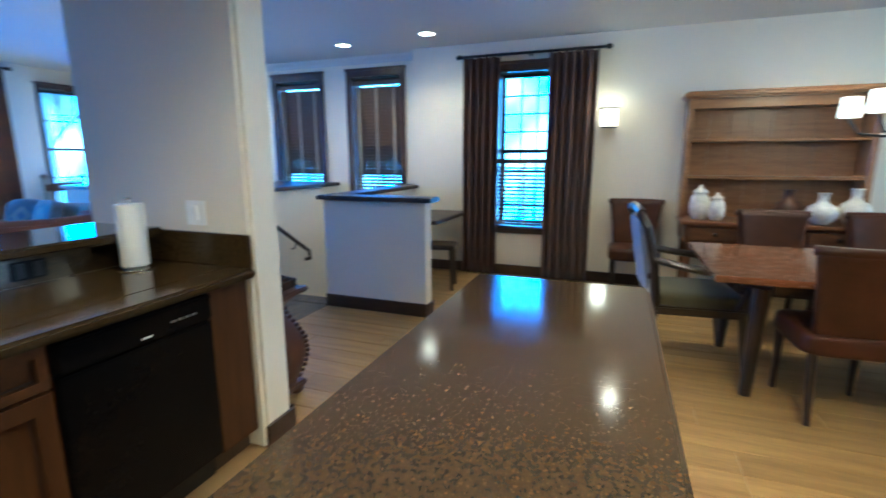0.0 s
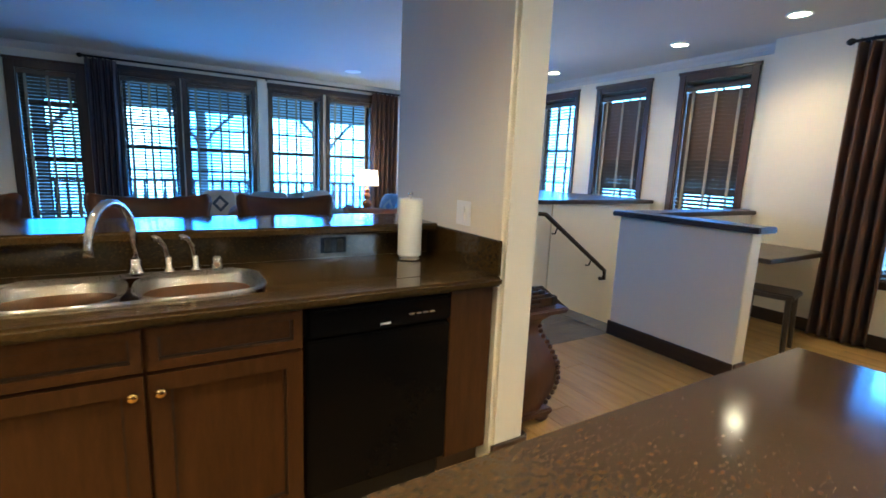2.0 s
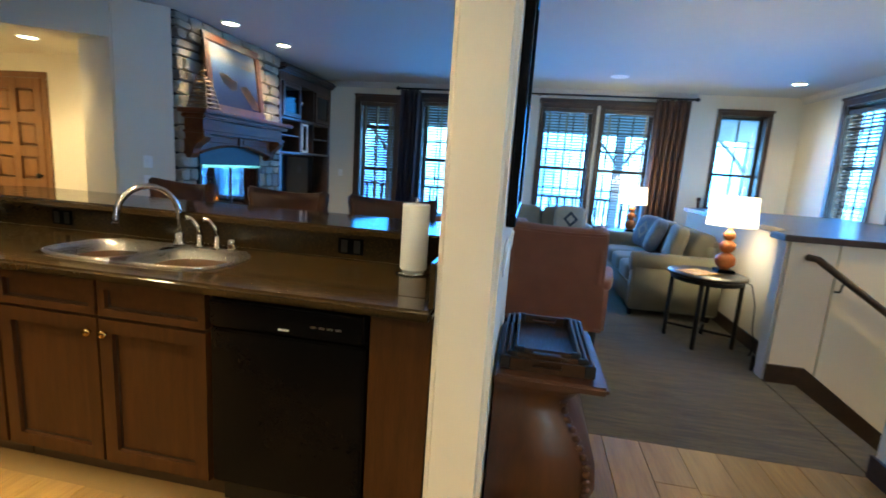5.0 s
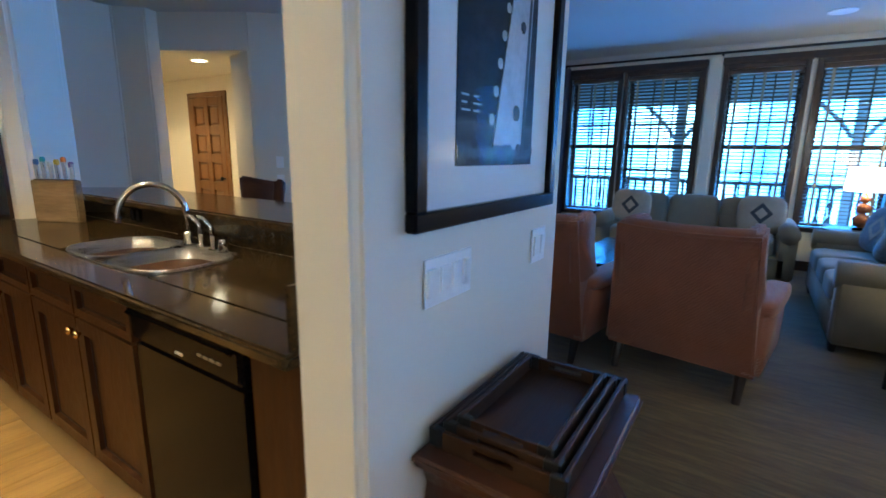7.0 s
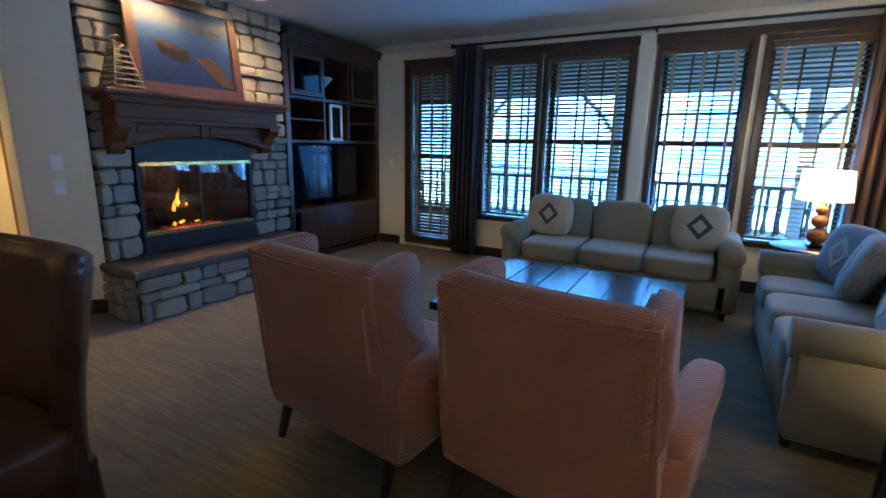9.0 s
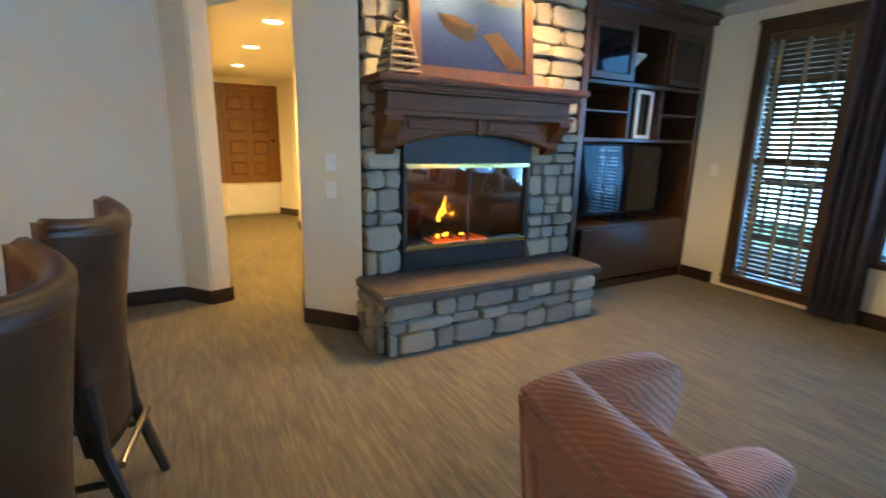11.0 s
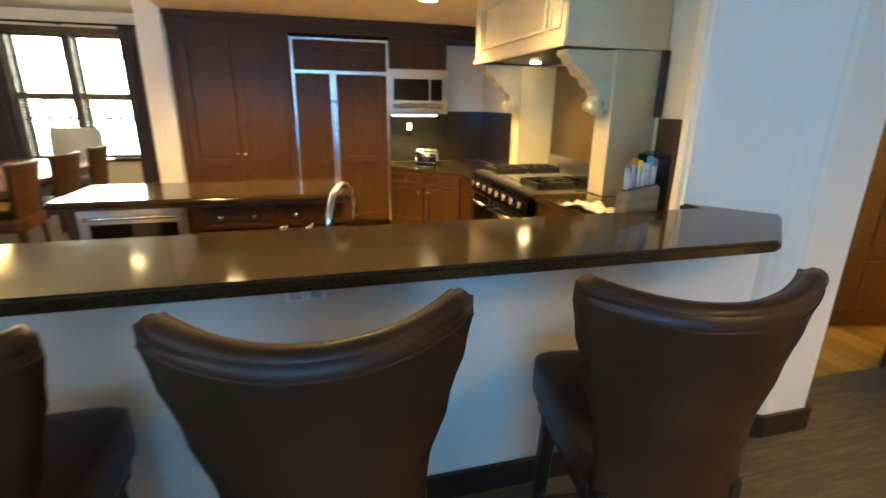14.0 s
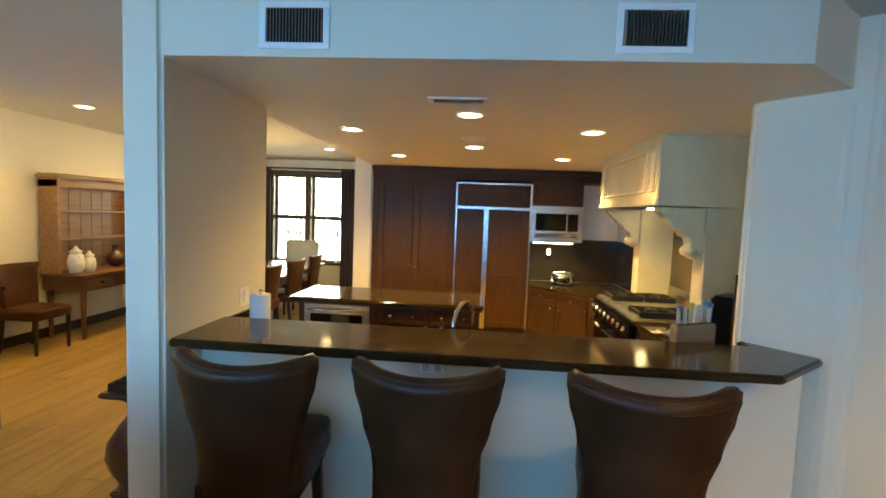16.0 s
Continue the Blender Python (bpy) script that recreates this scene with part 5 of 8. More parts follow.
for i in range(8):
    x = -RW + 0.10 + i * 0.147
    k = part("knob", rod(bmesh.new(), (x, 0.395, 0.81), (x, 0.43, 0.81), 0.028, 0.022, 16), M_CHROME, cp, "chrome control knob", True)
for x0, x1 in ((-RW + 0.02, 0.14), (0.16, RW - 0.02)):
    d = part("oven_door", boxm(x0, x1, 0.33, 0.375, 0.16, 0.71, 0.008, 2), M_BLACK, rg, "black oven door with a steel handle")
    part("handle", rod(bmesh.new(), (x0 + 0.05, 0.42, 0.66), (x1 - 0.05, 0.42, 0.66), 0.014, None, 12), M_CHROME, d, "", True)
    for x in (x0 + 0.07, x1 - 0.07):
        part("handle_post", rod(bmesh.new(), (x, 0.37, 0.66), (x, 0.42, 0.66), 0.009, None, 8), M_CHROME, d)
part("griddle", boxm(-0.16, 0.16, -0.28, 0.28, 0.915, 0.93, 0.004), M_STEEL, rg)
for cx in (-0.39, 0.39):
    for cy in (-0.16, 0.15):
        b = bmesh.new()
        for i in range(4):
            a = i * math.pi / 4
            box(b, -0.135, 0.135, -0.007, 0.007, 0.955, 0.972)
            bmesh.ops.rotate(b, cent=(0, 0, 0), matrix=Matrix.Rotation(math.pi / 4, 3, "Z"), verts=b.verts)
        for sx in (-1, 1):
            box(b, sx * 0.14 - 0.008, sx * 0.14 + 0.008, -0.145, 0.145, 0.916, 0.965)
            box(b, -0.14, 0.14, sx * 0.14 - 0.008, sx * 0.14 + 0.008, 0.93, 0.965)
        part("grate", b, M_BLACKMATT, rg, "cast iron burner grate", at=(cx, cy, 0))
        part("burner", lathe(bmesh.new(), [(0.05, 0.916), (0.05, 0.93), (0.035, 0.945), (0.03, 0.95)], 16), M_BLACKMATT, rg, "", True, (cx, cy, 0))
part("back_guard", boxm(-RW, RW, -0.385, -0.37, 0.915, 1.05, 0.004), M_STEEL, rg)

bc = thing("base_cabinet", 0.30, -3.05, 0, 0, "cherry-stained base cabinet beside the range", "cabinet")
part("body", boxm(-0.55, 0.42, -0.37, 0.33, 0.10, 0.866), M_CAB, bc)
part("toe_kick", boxm(-0.55, 0.42, -0.36, 0.28, 0.0, 0.10), M_TRIM, bc)
rc = thing("range_counter", 0, 0, 0.867, 0, "brown quartz counter between range and bar", "counter")
part("top", prism(bmesh.new(), [(0.024, -2.68), (0.024, -3.424), (0.73, -3.424), (0.73, -2.68)], 0, 0.04, 0.006, 2), M_QUARTZ, rc)

hd = thing("range_hood", 0, 0, 0, 0, "cream plaster mantel hood with framed panels and carved corbels", "range hood")
HX0, HX1, HY = 0.53, 2.17, -2.72
b = bmesh.new()
box(b, HX0, HX1, SY + 0.004, HY, 1.86, KCEIL - 0.002, 0.01, 2)
part("mantel_box", b, M_HOOD, hd)
b = bmesh.new()
box(b, HX0 - 0.015, HX1 + 0.015, HY - 0.02, HY + 0.018, 1.83, 1.87, 0.008, 2)
box(b, HX0 - 0.015, HX0 + 0.02, SY + 0.004, HY - 0.02, 1.83, 1.87, 0.008, 2)
box(b, HX1 - 0.02, HX1 + 0.015, SY + 0.004, HY - 0.02, 1.83, 1.87, 0.008, 2)
part("lower_moulding", b, M_HOOD, hd)
for x0, x1 in ((HX0 + 0.05, HX0 + 0.20), (HX0 + 0.25, HX1 - 0.25), (HX1 - 0.20, HX1 - 0.05)):
    b = bmesh.new()
    z0, z1, t = 1.93, 2.26, 0.022
    for q in ((x0, x1, z0, z0 + t), (x0, x1, z1 - t, z1), (x0, x0 + t, z0 + t, z1 - t), (x1 - t, x1, z0 + t, z1 - t)):
        box(b, q[0], q[1], HY + 0.0005, HY + 0.016, q[2], q[3], 0.005)
    part("panel_moulding", b, M_HOOD, hd)
part("inner_liner", boxm(HX0 + 0.08, HX1 - 0.08, SY + 0.06, HY - 0.06, 1.84, 1.856), M_BLACKMATT, hd, "dark vent liner under the hood")
for x0 in (HX0 + 0.02, HX1 - 0.20):
    part("pilaster", boxm(x0, x0 + 0.18, SY + 0.004, SY + 0.35, 0.908, 1.828, 0.006), M_HOOD, hd)
    b = bmesh.new()
    prof = [(0, 0.92 + 0.9), (0.33, 1.82), (0.33, 1.79), (0.30, 1.77), (0.285, 1.74), (0.25, 1.72), (0.225, 1.68), (0.17, 1.655), (0.145, 1.61), (0.10, 1.59), (0.085, 1.55), (0.10, 1.51), (0.08, 1.46), (0.045, 1.43), (0.03, 1.46), (0, 1.46)]
    a = [b.verts.new((x0 + 0.025, SY + 0.352 + p, z)) for p, z in prof]
    c = [b.verts.new((x0 + 0.155, SY + 0.352 + p, z)) for p, z in prof]
    for i in range(len(prof)):
        j = (i + 1) % len(prof)
        b.faces.new([a[i], a[j], c[j], c[i]])
    b.faces.new(a)
    b.faces.new(c[::-1])
    bmesh.ops.recalc_face_normals(b, faces=b.faces)
    cor = part("corbel", b, M_HOOD, hd, "carved scrolled corbel")
    part("scroll", rod(bmesh.new(), (x0 + 0.02, SY + 0.352 + 0.075, 1.49), (x0 + 0.16, SY + 0.352 + 0.075, 1.49), 0.04, None, 14), M_HOOD, cor, "", True)
part("back_panel", boxm(HX0 + 0.22, HX1 - 0.22, SY + 0.004, SY + 0.02, 0.95, 1.828), plain("bronze_splash", (0.105, 0.062, 0.026), 0.22, 0.0, 0.03, 3, 12, 0.0, 0.02), hd, "dark bronze splash behind the burners")
hl = thing("hood_light", 1.7, -3.1, 1.825, 0, "small lit lamp under the range hood", "light")
part("lens", lathe(bmesh.new(), [(0.04, 0), (0.04, 0.012)], 16), M_BULB, hl)
lamp("hood_lamp", "SPOT", (1.35, -3.1, 1.81), 45.0, (1.0, 0.80, 0.45), 0.08, (1.35, -3.1, 0))

part("edge_trim", boxm(HX0 - 0.034, HX0 - 0.002, SY + 0.004, SY + 0.05, 1.425, 1.828, 0.003), M_TRIM, hd, "dark upright trim beside the hood")

# ---------- things on the counter by the bar end ----------
kb = thing("knife_block", -0.44, -2.615, 0.907, -64, "pale wooden knife block with clear coloured knife handles", "knife block")
part("block", boxm(-0.145, 0.145, -0.028, 0.028, 0, 0.245, 0.006, 2), M_CRATE, kb)
part("slot_rail", boxm(-0.135, 0.135, -0.008, 0.008, 0.245, 0.250), M_TRIM, kb)
for i, c in enumerate(((0.20, 0.10, 0.22), (0.70, 0.22, 0.03), (0.72, 0.50, 0.06), (0.60, 0.60, 0.55), (0.04, 0.32, 0.34), (0.05, 0.12, 0.30))):
    x, h = -0.115 + 0.046 * i, 0.345 + 0.014 * ((i * 2) % 3)
    k = part("knife", turned(boxm(-0.011, 0.011, -0.009, 0.009, 0.0, h - 0.25, 0.005, 2), Matrix.Translation((x, 0, 0.25)) @ Matrix.Rotation(0.05 * ((i % 3) - 1), 4, "Y")), plain("knife_body", (0.50, 0.52, 0.52), 0.2), kb, "pale translucent knife handle", True)
    part("knife_cap", boxm(x - 0.013, x + 0.013, -0.011, 0.011, h - 0.028, h + 0.006, 0.005, 2), plain("knife_colour", c, 0.35), k, "coloured handle end")
cof = thing("coffee_maker", 0.02, -3.07, 0.907, 40, "black drip coffee maker with a glass carafe", "coffee maker")
part("base", boxm(-0.10, 0.10, -0.13, 0.13, 0, 0.035, 0.012, 2), M_BLACK, cof)
part("tower", boxm(-0.10, 0.10, 0.03, 0.13, 0.035, 0.27, 0.015, 2), M_BLACK, cof)
part("water_gauge", boxm(-0.104, -0.099, 0.06, 0.085, 0.06, 0.25, 0.002), plain("blue_gauge", (0.01, 0.04, 0.10), 0.15), cof, "blue tinted water gauge")
part("brew_head", boxm(-0.10, 0.10, -0.12, 0.13, 0.27, 0.345, 0.02, 3), M_BLACK, cof)
part("display", boxm(-0.022, 0.022, -0.134, -0.129, 0.010, 0.026, 0.002), glow("blue_display", (0.10, 0.40, 1.0), 1.5), cof, "small glowing blue display")
car = part("carafe", lathe(bmesh.new(), [(0.055, 0.038), (0.078, 0.06), (0.080, 0.12), (0.060, 0.17), (0.055, 0.19)], 20), M_SCREEN, cof, "dark glass carafe", True, (0, -0.045, 0))
part("carafe_handle", tube(bmesh.new(), [(0, -0.06, 0.18), (0, -0.11, 0.17), (0, -0.115, 0.10), (0, -0.08, 0.07)], 0.009, 8), M_BLACK, car, "", True)
part("dial", rod(bmesh.new(), (0.0, -0.118, 0.308), (0.0, -0.135, 0.308), 0.033, 0.030, 20), M_CHROME, cof, "round chrome clock dial")
cbk = thing("cutting_board", -0.20, -3.24, 0.907, 40, "stack of upright wooden and plastic cutting boards", "cutting board")
for i, (c, h) in enumerate((((0.45, 0.30, 0.15), 0.24), ((0.7, 0.68, 0.62), 0.30), ((0.08, 0.25, 0.35), 0.32))):
    part("board", boxm(-0.08, 0.08, -0.02 + 0.016 * i, -0.007 + 0.016 * i, 0, h, 0.005), plain("board_colour", c, 0.5), cbk)
dt = thing("dish_towel", 0.22, -2.80, 0.908, 10, "crumpled cream dish towel lying on the counter", "towel")


def cloth(u, v):
    return ((u - 0.5) * 0.34, (v - 0.5) * 0.16 + 0.02 * math.sin(9 * u), 0.015 + 0.016 * math.sin(14 * u + 3 * v) * math.sin(9 * v + 1) + 0.012 * math.sin(4 * u))


part("cloth", sheet(bmesh.new(), cloth, 24, 12, 0.004), M_CLOTH, dt, "", True)


# ---------- bar stools ----------
def bar_stool(x, y, rz):
    """A high-backed stool; it faces its own +x."""
    s = thing("bar_stool", x, y, 0, rz, "brown leather bar stool with a flared wing back and dark legs", "bar stool", "bar stools at the counter")
    for sx, sy in ((1, 1), (1, -1), (-1, 1), (-1, -1)):
        b = bmesh.new()
        tube(b, [(sx * 0.17, sy * 0.17, 0.60), (sx * 0.185, sy * 0.18, 0.35), (sx * (0.20 if sx > 0 else 0.27), sy * 0.19, 0.0)], [0.030, 0.026, 0.020], 8)
        part("leg", b, M_LEG, s)
    for p0, p1, r in (((0.188, -0.182, 0.24), (-0.22, -0.182, 0.24), 0.014), ((0.188, 0.182, 0.24), (-0.22, 0.182, 0.24), 0.014),
                      ((0.19, -0.18, 0.20), (0.19, 0.18, 0.20), 0.016), ((-0.235, -0.18, 0.30), (-0.235, 0.18, 0.30), 0.014)):
        part("foot_rail", rod(bmesh.new(), p0, p1, r, None, 8), M_LEG, s)
    part("seat", cushion(bmesh.new(), (0.075, 0, 0.640), (0.245, 0.215, 0.075), 0.26, 8), M_LEATHER, s, "", True)
    part("seat_skirt", boxm(-0.17, 0.27, -0.195, 0.195, 0.50, 0.62, 0.03, 3), M_LEATHER, s, "", True)

    def half(v):
        pts = [(0.0, 0.175), (0.2, 0.196), (0.42, 0.182), (0.56, 0.192), (0.74, 0.232), (0.88, 0.262), (0.96, 0.273), (1.0, 0.272)]
        for (a, p), (c, q) in zip(pts, pts[1:]):
            if v <= c:
                k = (v - a) / (c - a)
                k = k * k * (3 - 2 * k)
                return p + (q - p) * k
        return pts[-1][1]

    def back(u, v):
        w = 1.06 * half(v)
        q = 2 * u - 1
        z = 0.34 + v * 0.768 + 0.036 * q * q * max(0, v - 0.6) / 0.4
        curl = 0.125 * abs(q) ** 2.2 * (0.25 + 0.75 * v)
        return (-0.215 - 0.085 * v ** 1.5 + curl, q * w, z)
    part("backrest", sheet(bmesh.new(), back, 20, 20, -0.055), M_LEATHER, s, "", True)
    b = bmesh.new()
    tube(b, [Vector(back(0.035 + 0.93 * i / 20, 1.0)) + Vector((0.029, 0, -0.006)) for i in range(21)], 0.0255, 10)
    part("top_roll", b, M_LEATHER, s, "", True)
    b = bmesh.new()
    tube(b, [Vector(back(i / 20, 0.955)) + Vector((-0.001, 0, 0)) for i in range(21)], 0.0025, 6)
    part("piping", b, M_LEATHER, s)
    return s


for x, y, rz in ((-1.22, -0.535, 1), (-1.22, -1.245, -1), (-1.25, -2.07, -9)):
    bar_stool(x, y, rz)


# ---------- upholstered chairs and sofas ----------
def wing_chair(x, y, rz):
    """It faces its own +x; its back stands at -x."""
    c = thing("armchair", x, y, 0, rz, "coral fabric wing armchair with dark tapered legs", "armchair", "pair of coral armchairs")
    for sx in (-0.34, 0.30):
        for sy in (-0.30, 0.30):
            part("leg", rod(bmesh.new(), (sx, sy, 0.17), (sx - (0.05 if sx < 0 else 0), sy, 0), 0.028, 0.019, 8), M_LEG, c)
    part("seat_base", boxm(-0.36, 0.34, -0.35, 0.35, 0.16, 0.34, 0.03, 3), M_ARM, c, "", True)
    part("seat_cushion", cushion(bmesh.new(), (0.04, 0, 0.405), (0.33, 0.265, 0.085), 0.3, 8), M_ARM, c, "", True)

    def back(u, v):
        q = 2 * u - 1
        return (-0.37 - 0.20 * v, q * (0.355 - 0.036 * v), 0.17 + v * (0.822 + 0.014 * q * q))
    part("backrest", sheet(bmesh.new(), back, 12, 12, -0.12), M_ARM, c, "", False)
    b = bmesh.new()
    tube(b, [(-0.513, -0.292 + 0.584 * i / 12, 0.978 + 0.014 * (i / 6 - 1) ** 2) for i in range(13)], 0.054, 12)
    part("top_roll", b, M_ARM, c, "", True)
    for s in (-1, 1):
        b = bmesh.new()
        poly = [(-0.44, 0.45), (-0.572, 1.008), (-0.50, 1.028), (-0.40, 1.046), (-0.31, 1.052), (-0.265, 1.035), (-0.245, 0.98), (-0.25, 0.90), (-0.22, 0.74), (-0.16, 0.62), (-0.05, 0.57), (-0.05, 0.45)]
        poly = [p for (ax, az), (bx, bz) in zip(poly, poly[1:] + poly[:1]) for p in ((0.75 * ax + 0.25 * bx, 0.75 * az + 0.25 * bz), (0.25 * ax + 0.75 * bx, 0.25 * az + 0.75 * bz))]
        fl = [s * -0.03 * max(0, (px + 0.57) / 0.3) * max(0, (pz - 0.5) / 0.55) for px, pz in poly]
        a = [b.verts.new((px, s * 0.262 + f, pz)) for (px, pz), f in zip(poly, fl)]
        d = [b.verts.new((px, s * 0.338 + f, pz)) for (px, pz), f in zip(poly, fl)]
        for i in range(len(poly)):
            j = (i + 1) % len(poly)
            b.faces.new([a[i], a[j], d[j], d[i]])
        b.faces.new(a)
        b.faces.new(d[::-1])
        bmesh.ops.recalc_face_normals(b, faces=b.faces)
        rim = [e for e in b.edges if any(len(f.verts) > 4 for f in e.link_faces)]
        bmesh.ops.bevel(b, geom=rim, offset=0.018, segments=3, affect="EDGES", clamp_overlap=True)
        part("wing", b, M_ARM, c, "", True)
        b = bmesh.new()
        box(b, -0.38, 0.33, s * 0.285, s * 0.375, 0.17, 0.54, 0.02, 2)
        part("arm", b, M_ARM, c, "", True)
        part("arm_roll", cushion(bmesh.new(), (0.0, s * 0.335, 0.565), (0.35, 0.065, 0.055), 0.5, 6), M_ARM, c, "", True)
    b = bmesh.new()
    for s in (-1, 1):
        tube(b, [(-0.377 - 0.19 * i / 8, s * (0.352 - 0.034 * i / 8), 0.20 + 0.79 * i / 8) for i in range(9)], 0.005, 6)
    tube(b, [(-0.566, -0.312 + 0.624 * i / 10, 0.968 + 0.014 * (i / 5 - 1) ** 2) for i in range(11)], 0.005, 6)
    part("piping", b, M_ARM, c)
    return c


for x, y, rz in ((-2.70, 0.60, 171), (-2.67, -0.34, 173)):
    chair = wing_chair(x, y, rz)
    chair.matrix_world = chair.matrix_world @ Matrix.Diagonal((1.0, 1.14, 0.945, 1))
    for piece in chair.children:                      # the back stands nearly upright
        for v in piece.data.vertices:
            v.co.x += 0.12 * max(0.0, v.co.z - 0.30)


def sofa(x, y, rz, w, label, cushions):
    """It faces its own -y; the back stands at +y."""
    s = thing("sofa", x, y, 0, rz, label, "sofa")
    part("base", boxm(-w / 2 + 0.10, w / 2 - 0.10, -0.42, 0.40, 0.06, 0.32, 0.03, 3), M_SOFA, s, "", True)
    for sx in (-1, 1):
        for sy in (-0.38, 0.36):
            part("foot", rod(bmesh.new(), (sx * (w / 2 - 0.12), sy, 0.07), (sx * (w / 2 - 0.12), sy, 0), 0.03, 0.022, 8), M_LEG, s)
    n = 3
    cw = (w - 0.44) / n
    for i in range(n):
        xc = -w / 2 + 0.22 + cw * (i + 0.5)
        part("seat_cushion", cushion(bmesh.new(), (xc, -0.08, 0.405), (cw / 2 - 0.004, 0.36, 0.095), 0.28, 8), M_SOFA, s, "", True)
        part("back_cushion", cushion(bmesh.new(), (xc, 0.26, 0.66), (cw / 2 - 0.006, 0.11, 0.22), 0.36, 8, Matrix.Rotation(radians(-12), 3, "X")), M_SOFA, s, "", True)
    part("backrest", boxm(-w / 2 + 0.12, w / 2 - 0.12, 0.30, 0.45, 0.30, 0.80, 0.05, 4), M_SOFA, s, "", True)
    for sx in (-1, 1):
        b = bmesh.new()
        box(b, sx * (w / 2 - 0.20), sx * (w / 2 - 0.03), -0.42, 0.42, 0.07, 0.56, 0.02, 2)
        arm = part("arm", b, M_SOFA, s, "", True)
        b = bmesh.new()
        rod(b, (sx * (w / 2 - 0.11), -0.435, 0.56), (sx * (w / 2 - 0.11), 0.43, 0.56), 0.095, None, 18)
        part("arm_roll", b, M_SOFA, arm, "", True)
    for cx, tilt_, spin, mat in cushions:
        q = new("throw_pillow")
        q.matrix_world = s.matrix_world @ pose(cx, 0.06, 0.71, 0, 0, 0) @ pose(0, 0, 0, tilt_, 0, spin)
        tagged(q, "cream throw pillow with a dark diamond motif" if mat is M_CUSH1 else "slate and gold patterned throw pillow", "pillow")
        part("cover", cushion(bmesh.new(), (0, 0, 0), (0.235, 0.085, 0.215), 0.55, 8), mat, q, "", True)
        for k in range(2):
            b = bmesh.new()
            r = 0.11 - 0.05 * k
            pts = [(r * math.cos(a), -0.088 - 0.002 * k, 1.1 * r * math.sin(a)) for a in [i * math.pi / 2 for i in range(4)]]
            vs = [b.verts.new(p) for p in pts] + [b.verts.new((p[0], p[1] + 0.03, p[2])) for p in pts]
            for i in range(4):
                b.faces.new([vs[i], vs[(i + 1) % 4], vs[4 + (i + 1) % 4], vs[4 + i]])
            b.faces.new(vs[:4])
            bmesh.ops.recalc_face_normals(b, faces=b.faces)
            part("motif", b, (M_MOTIF if k == 0 else M_CUSH1) if mat is M_CUSH1 else (M_CUSH1 if k == 0 else M_CUSH2), q)
    return s


sofa(-5.72, 0.22, 90, 2.15, "sage fabric sofa with rolled arms in front of the windows", [(-0.70, -14, 0, M_CUSH1), (0.70, -14, 0, M_CUSH1)])
sofa(-4.40, 1.80, 0, 1.98, "sage fabric sofa with rolled arms against the half wall", [(-0.66, -16, 20, M_CUSH2), (-0.30, -20, -10, M_CUSH2), (0.52, -12, -8, M_SOFA)])


def gourd_lamp(x, y, z, label, watts):
    l = thing("table_lamp", x, y, z, 0, label, "table lamp", "gourd table lamps")
    part("foot", boxm(-0.07, 0.07, -0.07, 0.07, 0, 0.03, 0.006, 2), M_BLACK, l)
    prof = [(0.04, 0.03)]
    for r, z0 in ((0.082, 0.105), (0.066, 0.23), (0.048, 0.325)):
        prof += [(max(0.024, r * math.cos(a)), z0 + r * 0.9 * math.sin(a)) for a in [radians(d) for d in range(-66, 67, 12)]]
    prof += [(0.015, 0.385), (0.012, 0.42)]
    part("base", lathe(bmesh.new(), prof, 24), M_CERAM, l, "stacked amber ceramic gourd base", True)
    part("stem", rod(bmesh.new(), (0, 0, 0.41), (0, 0, 0.62), 0.006, None, 8), M_BRASS, l)
    b = bmesh.new()
    n = 32
    lo = [b.verts.new((0.195 * math.cos(2 * math.pi * i / n), 0.195 * math.sin(2 * math.pi * i / n), 0.41)) for i in range(n)]
    hi = [b.verts.new((0.175 * math.cos(2 * math.pi * i / n), 0.175 * math.sin(2 * math.pi * i / n), 0.66)) for i in range(n)]
    fs = [b.faces.new([lo[i], lo[(i + 1) % n], hi[(i + 1) % n], hi[i]]) for i in range(n)]
    bmesh.ops.solidify(b, geom=fs, thickness=0.003)
    part("shade", b, M_SHADE, l, "glowing white drum shade", True)
    part("finial", lathe(bmesh.new(), [(0.006, 0.62), (0.012, 0.665), (0.005, 0.685)], 10), M_BRASS, l)
    lamp("lamp_light_up", "SPOT", (x, y, z + 0.60), watts * 1.2, (1.0, 0.80, 0.50), 0.08, (x, y, z + 3))
    lamp("lamp_light_down", "SPOT", (x, y, z + 0.44), watts * 1.2, (1.0, 0.80, 0.50), 0.08, (x, y, z - 1))
    lamp("lamp_light", "POINT", (x + 0.0, y, z + 0.72), watts * 0.8, (1.0, 0.80, 0.50), 0.12)


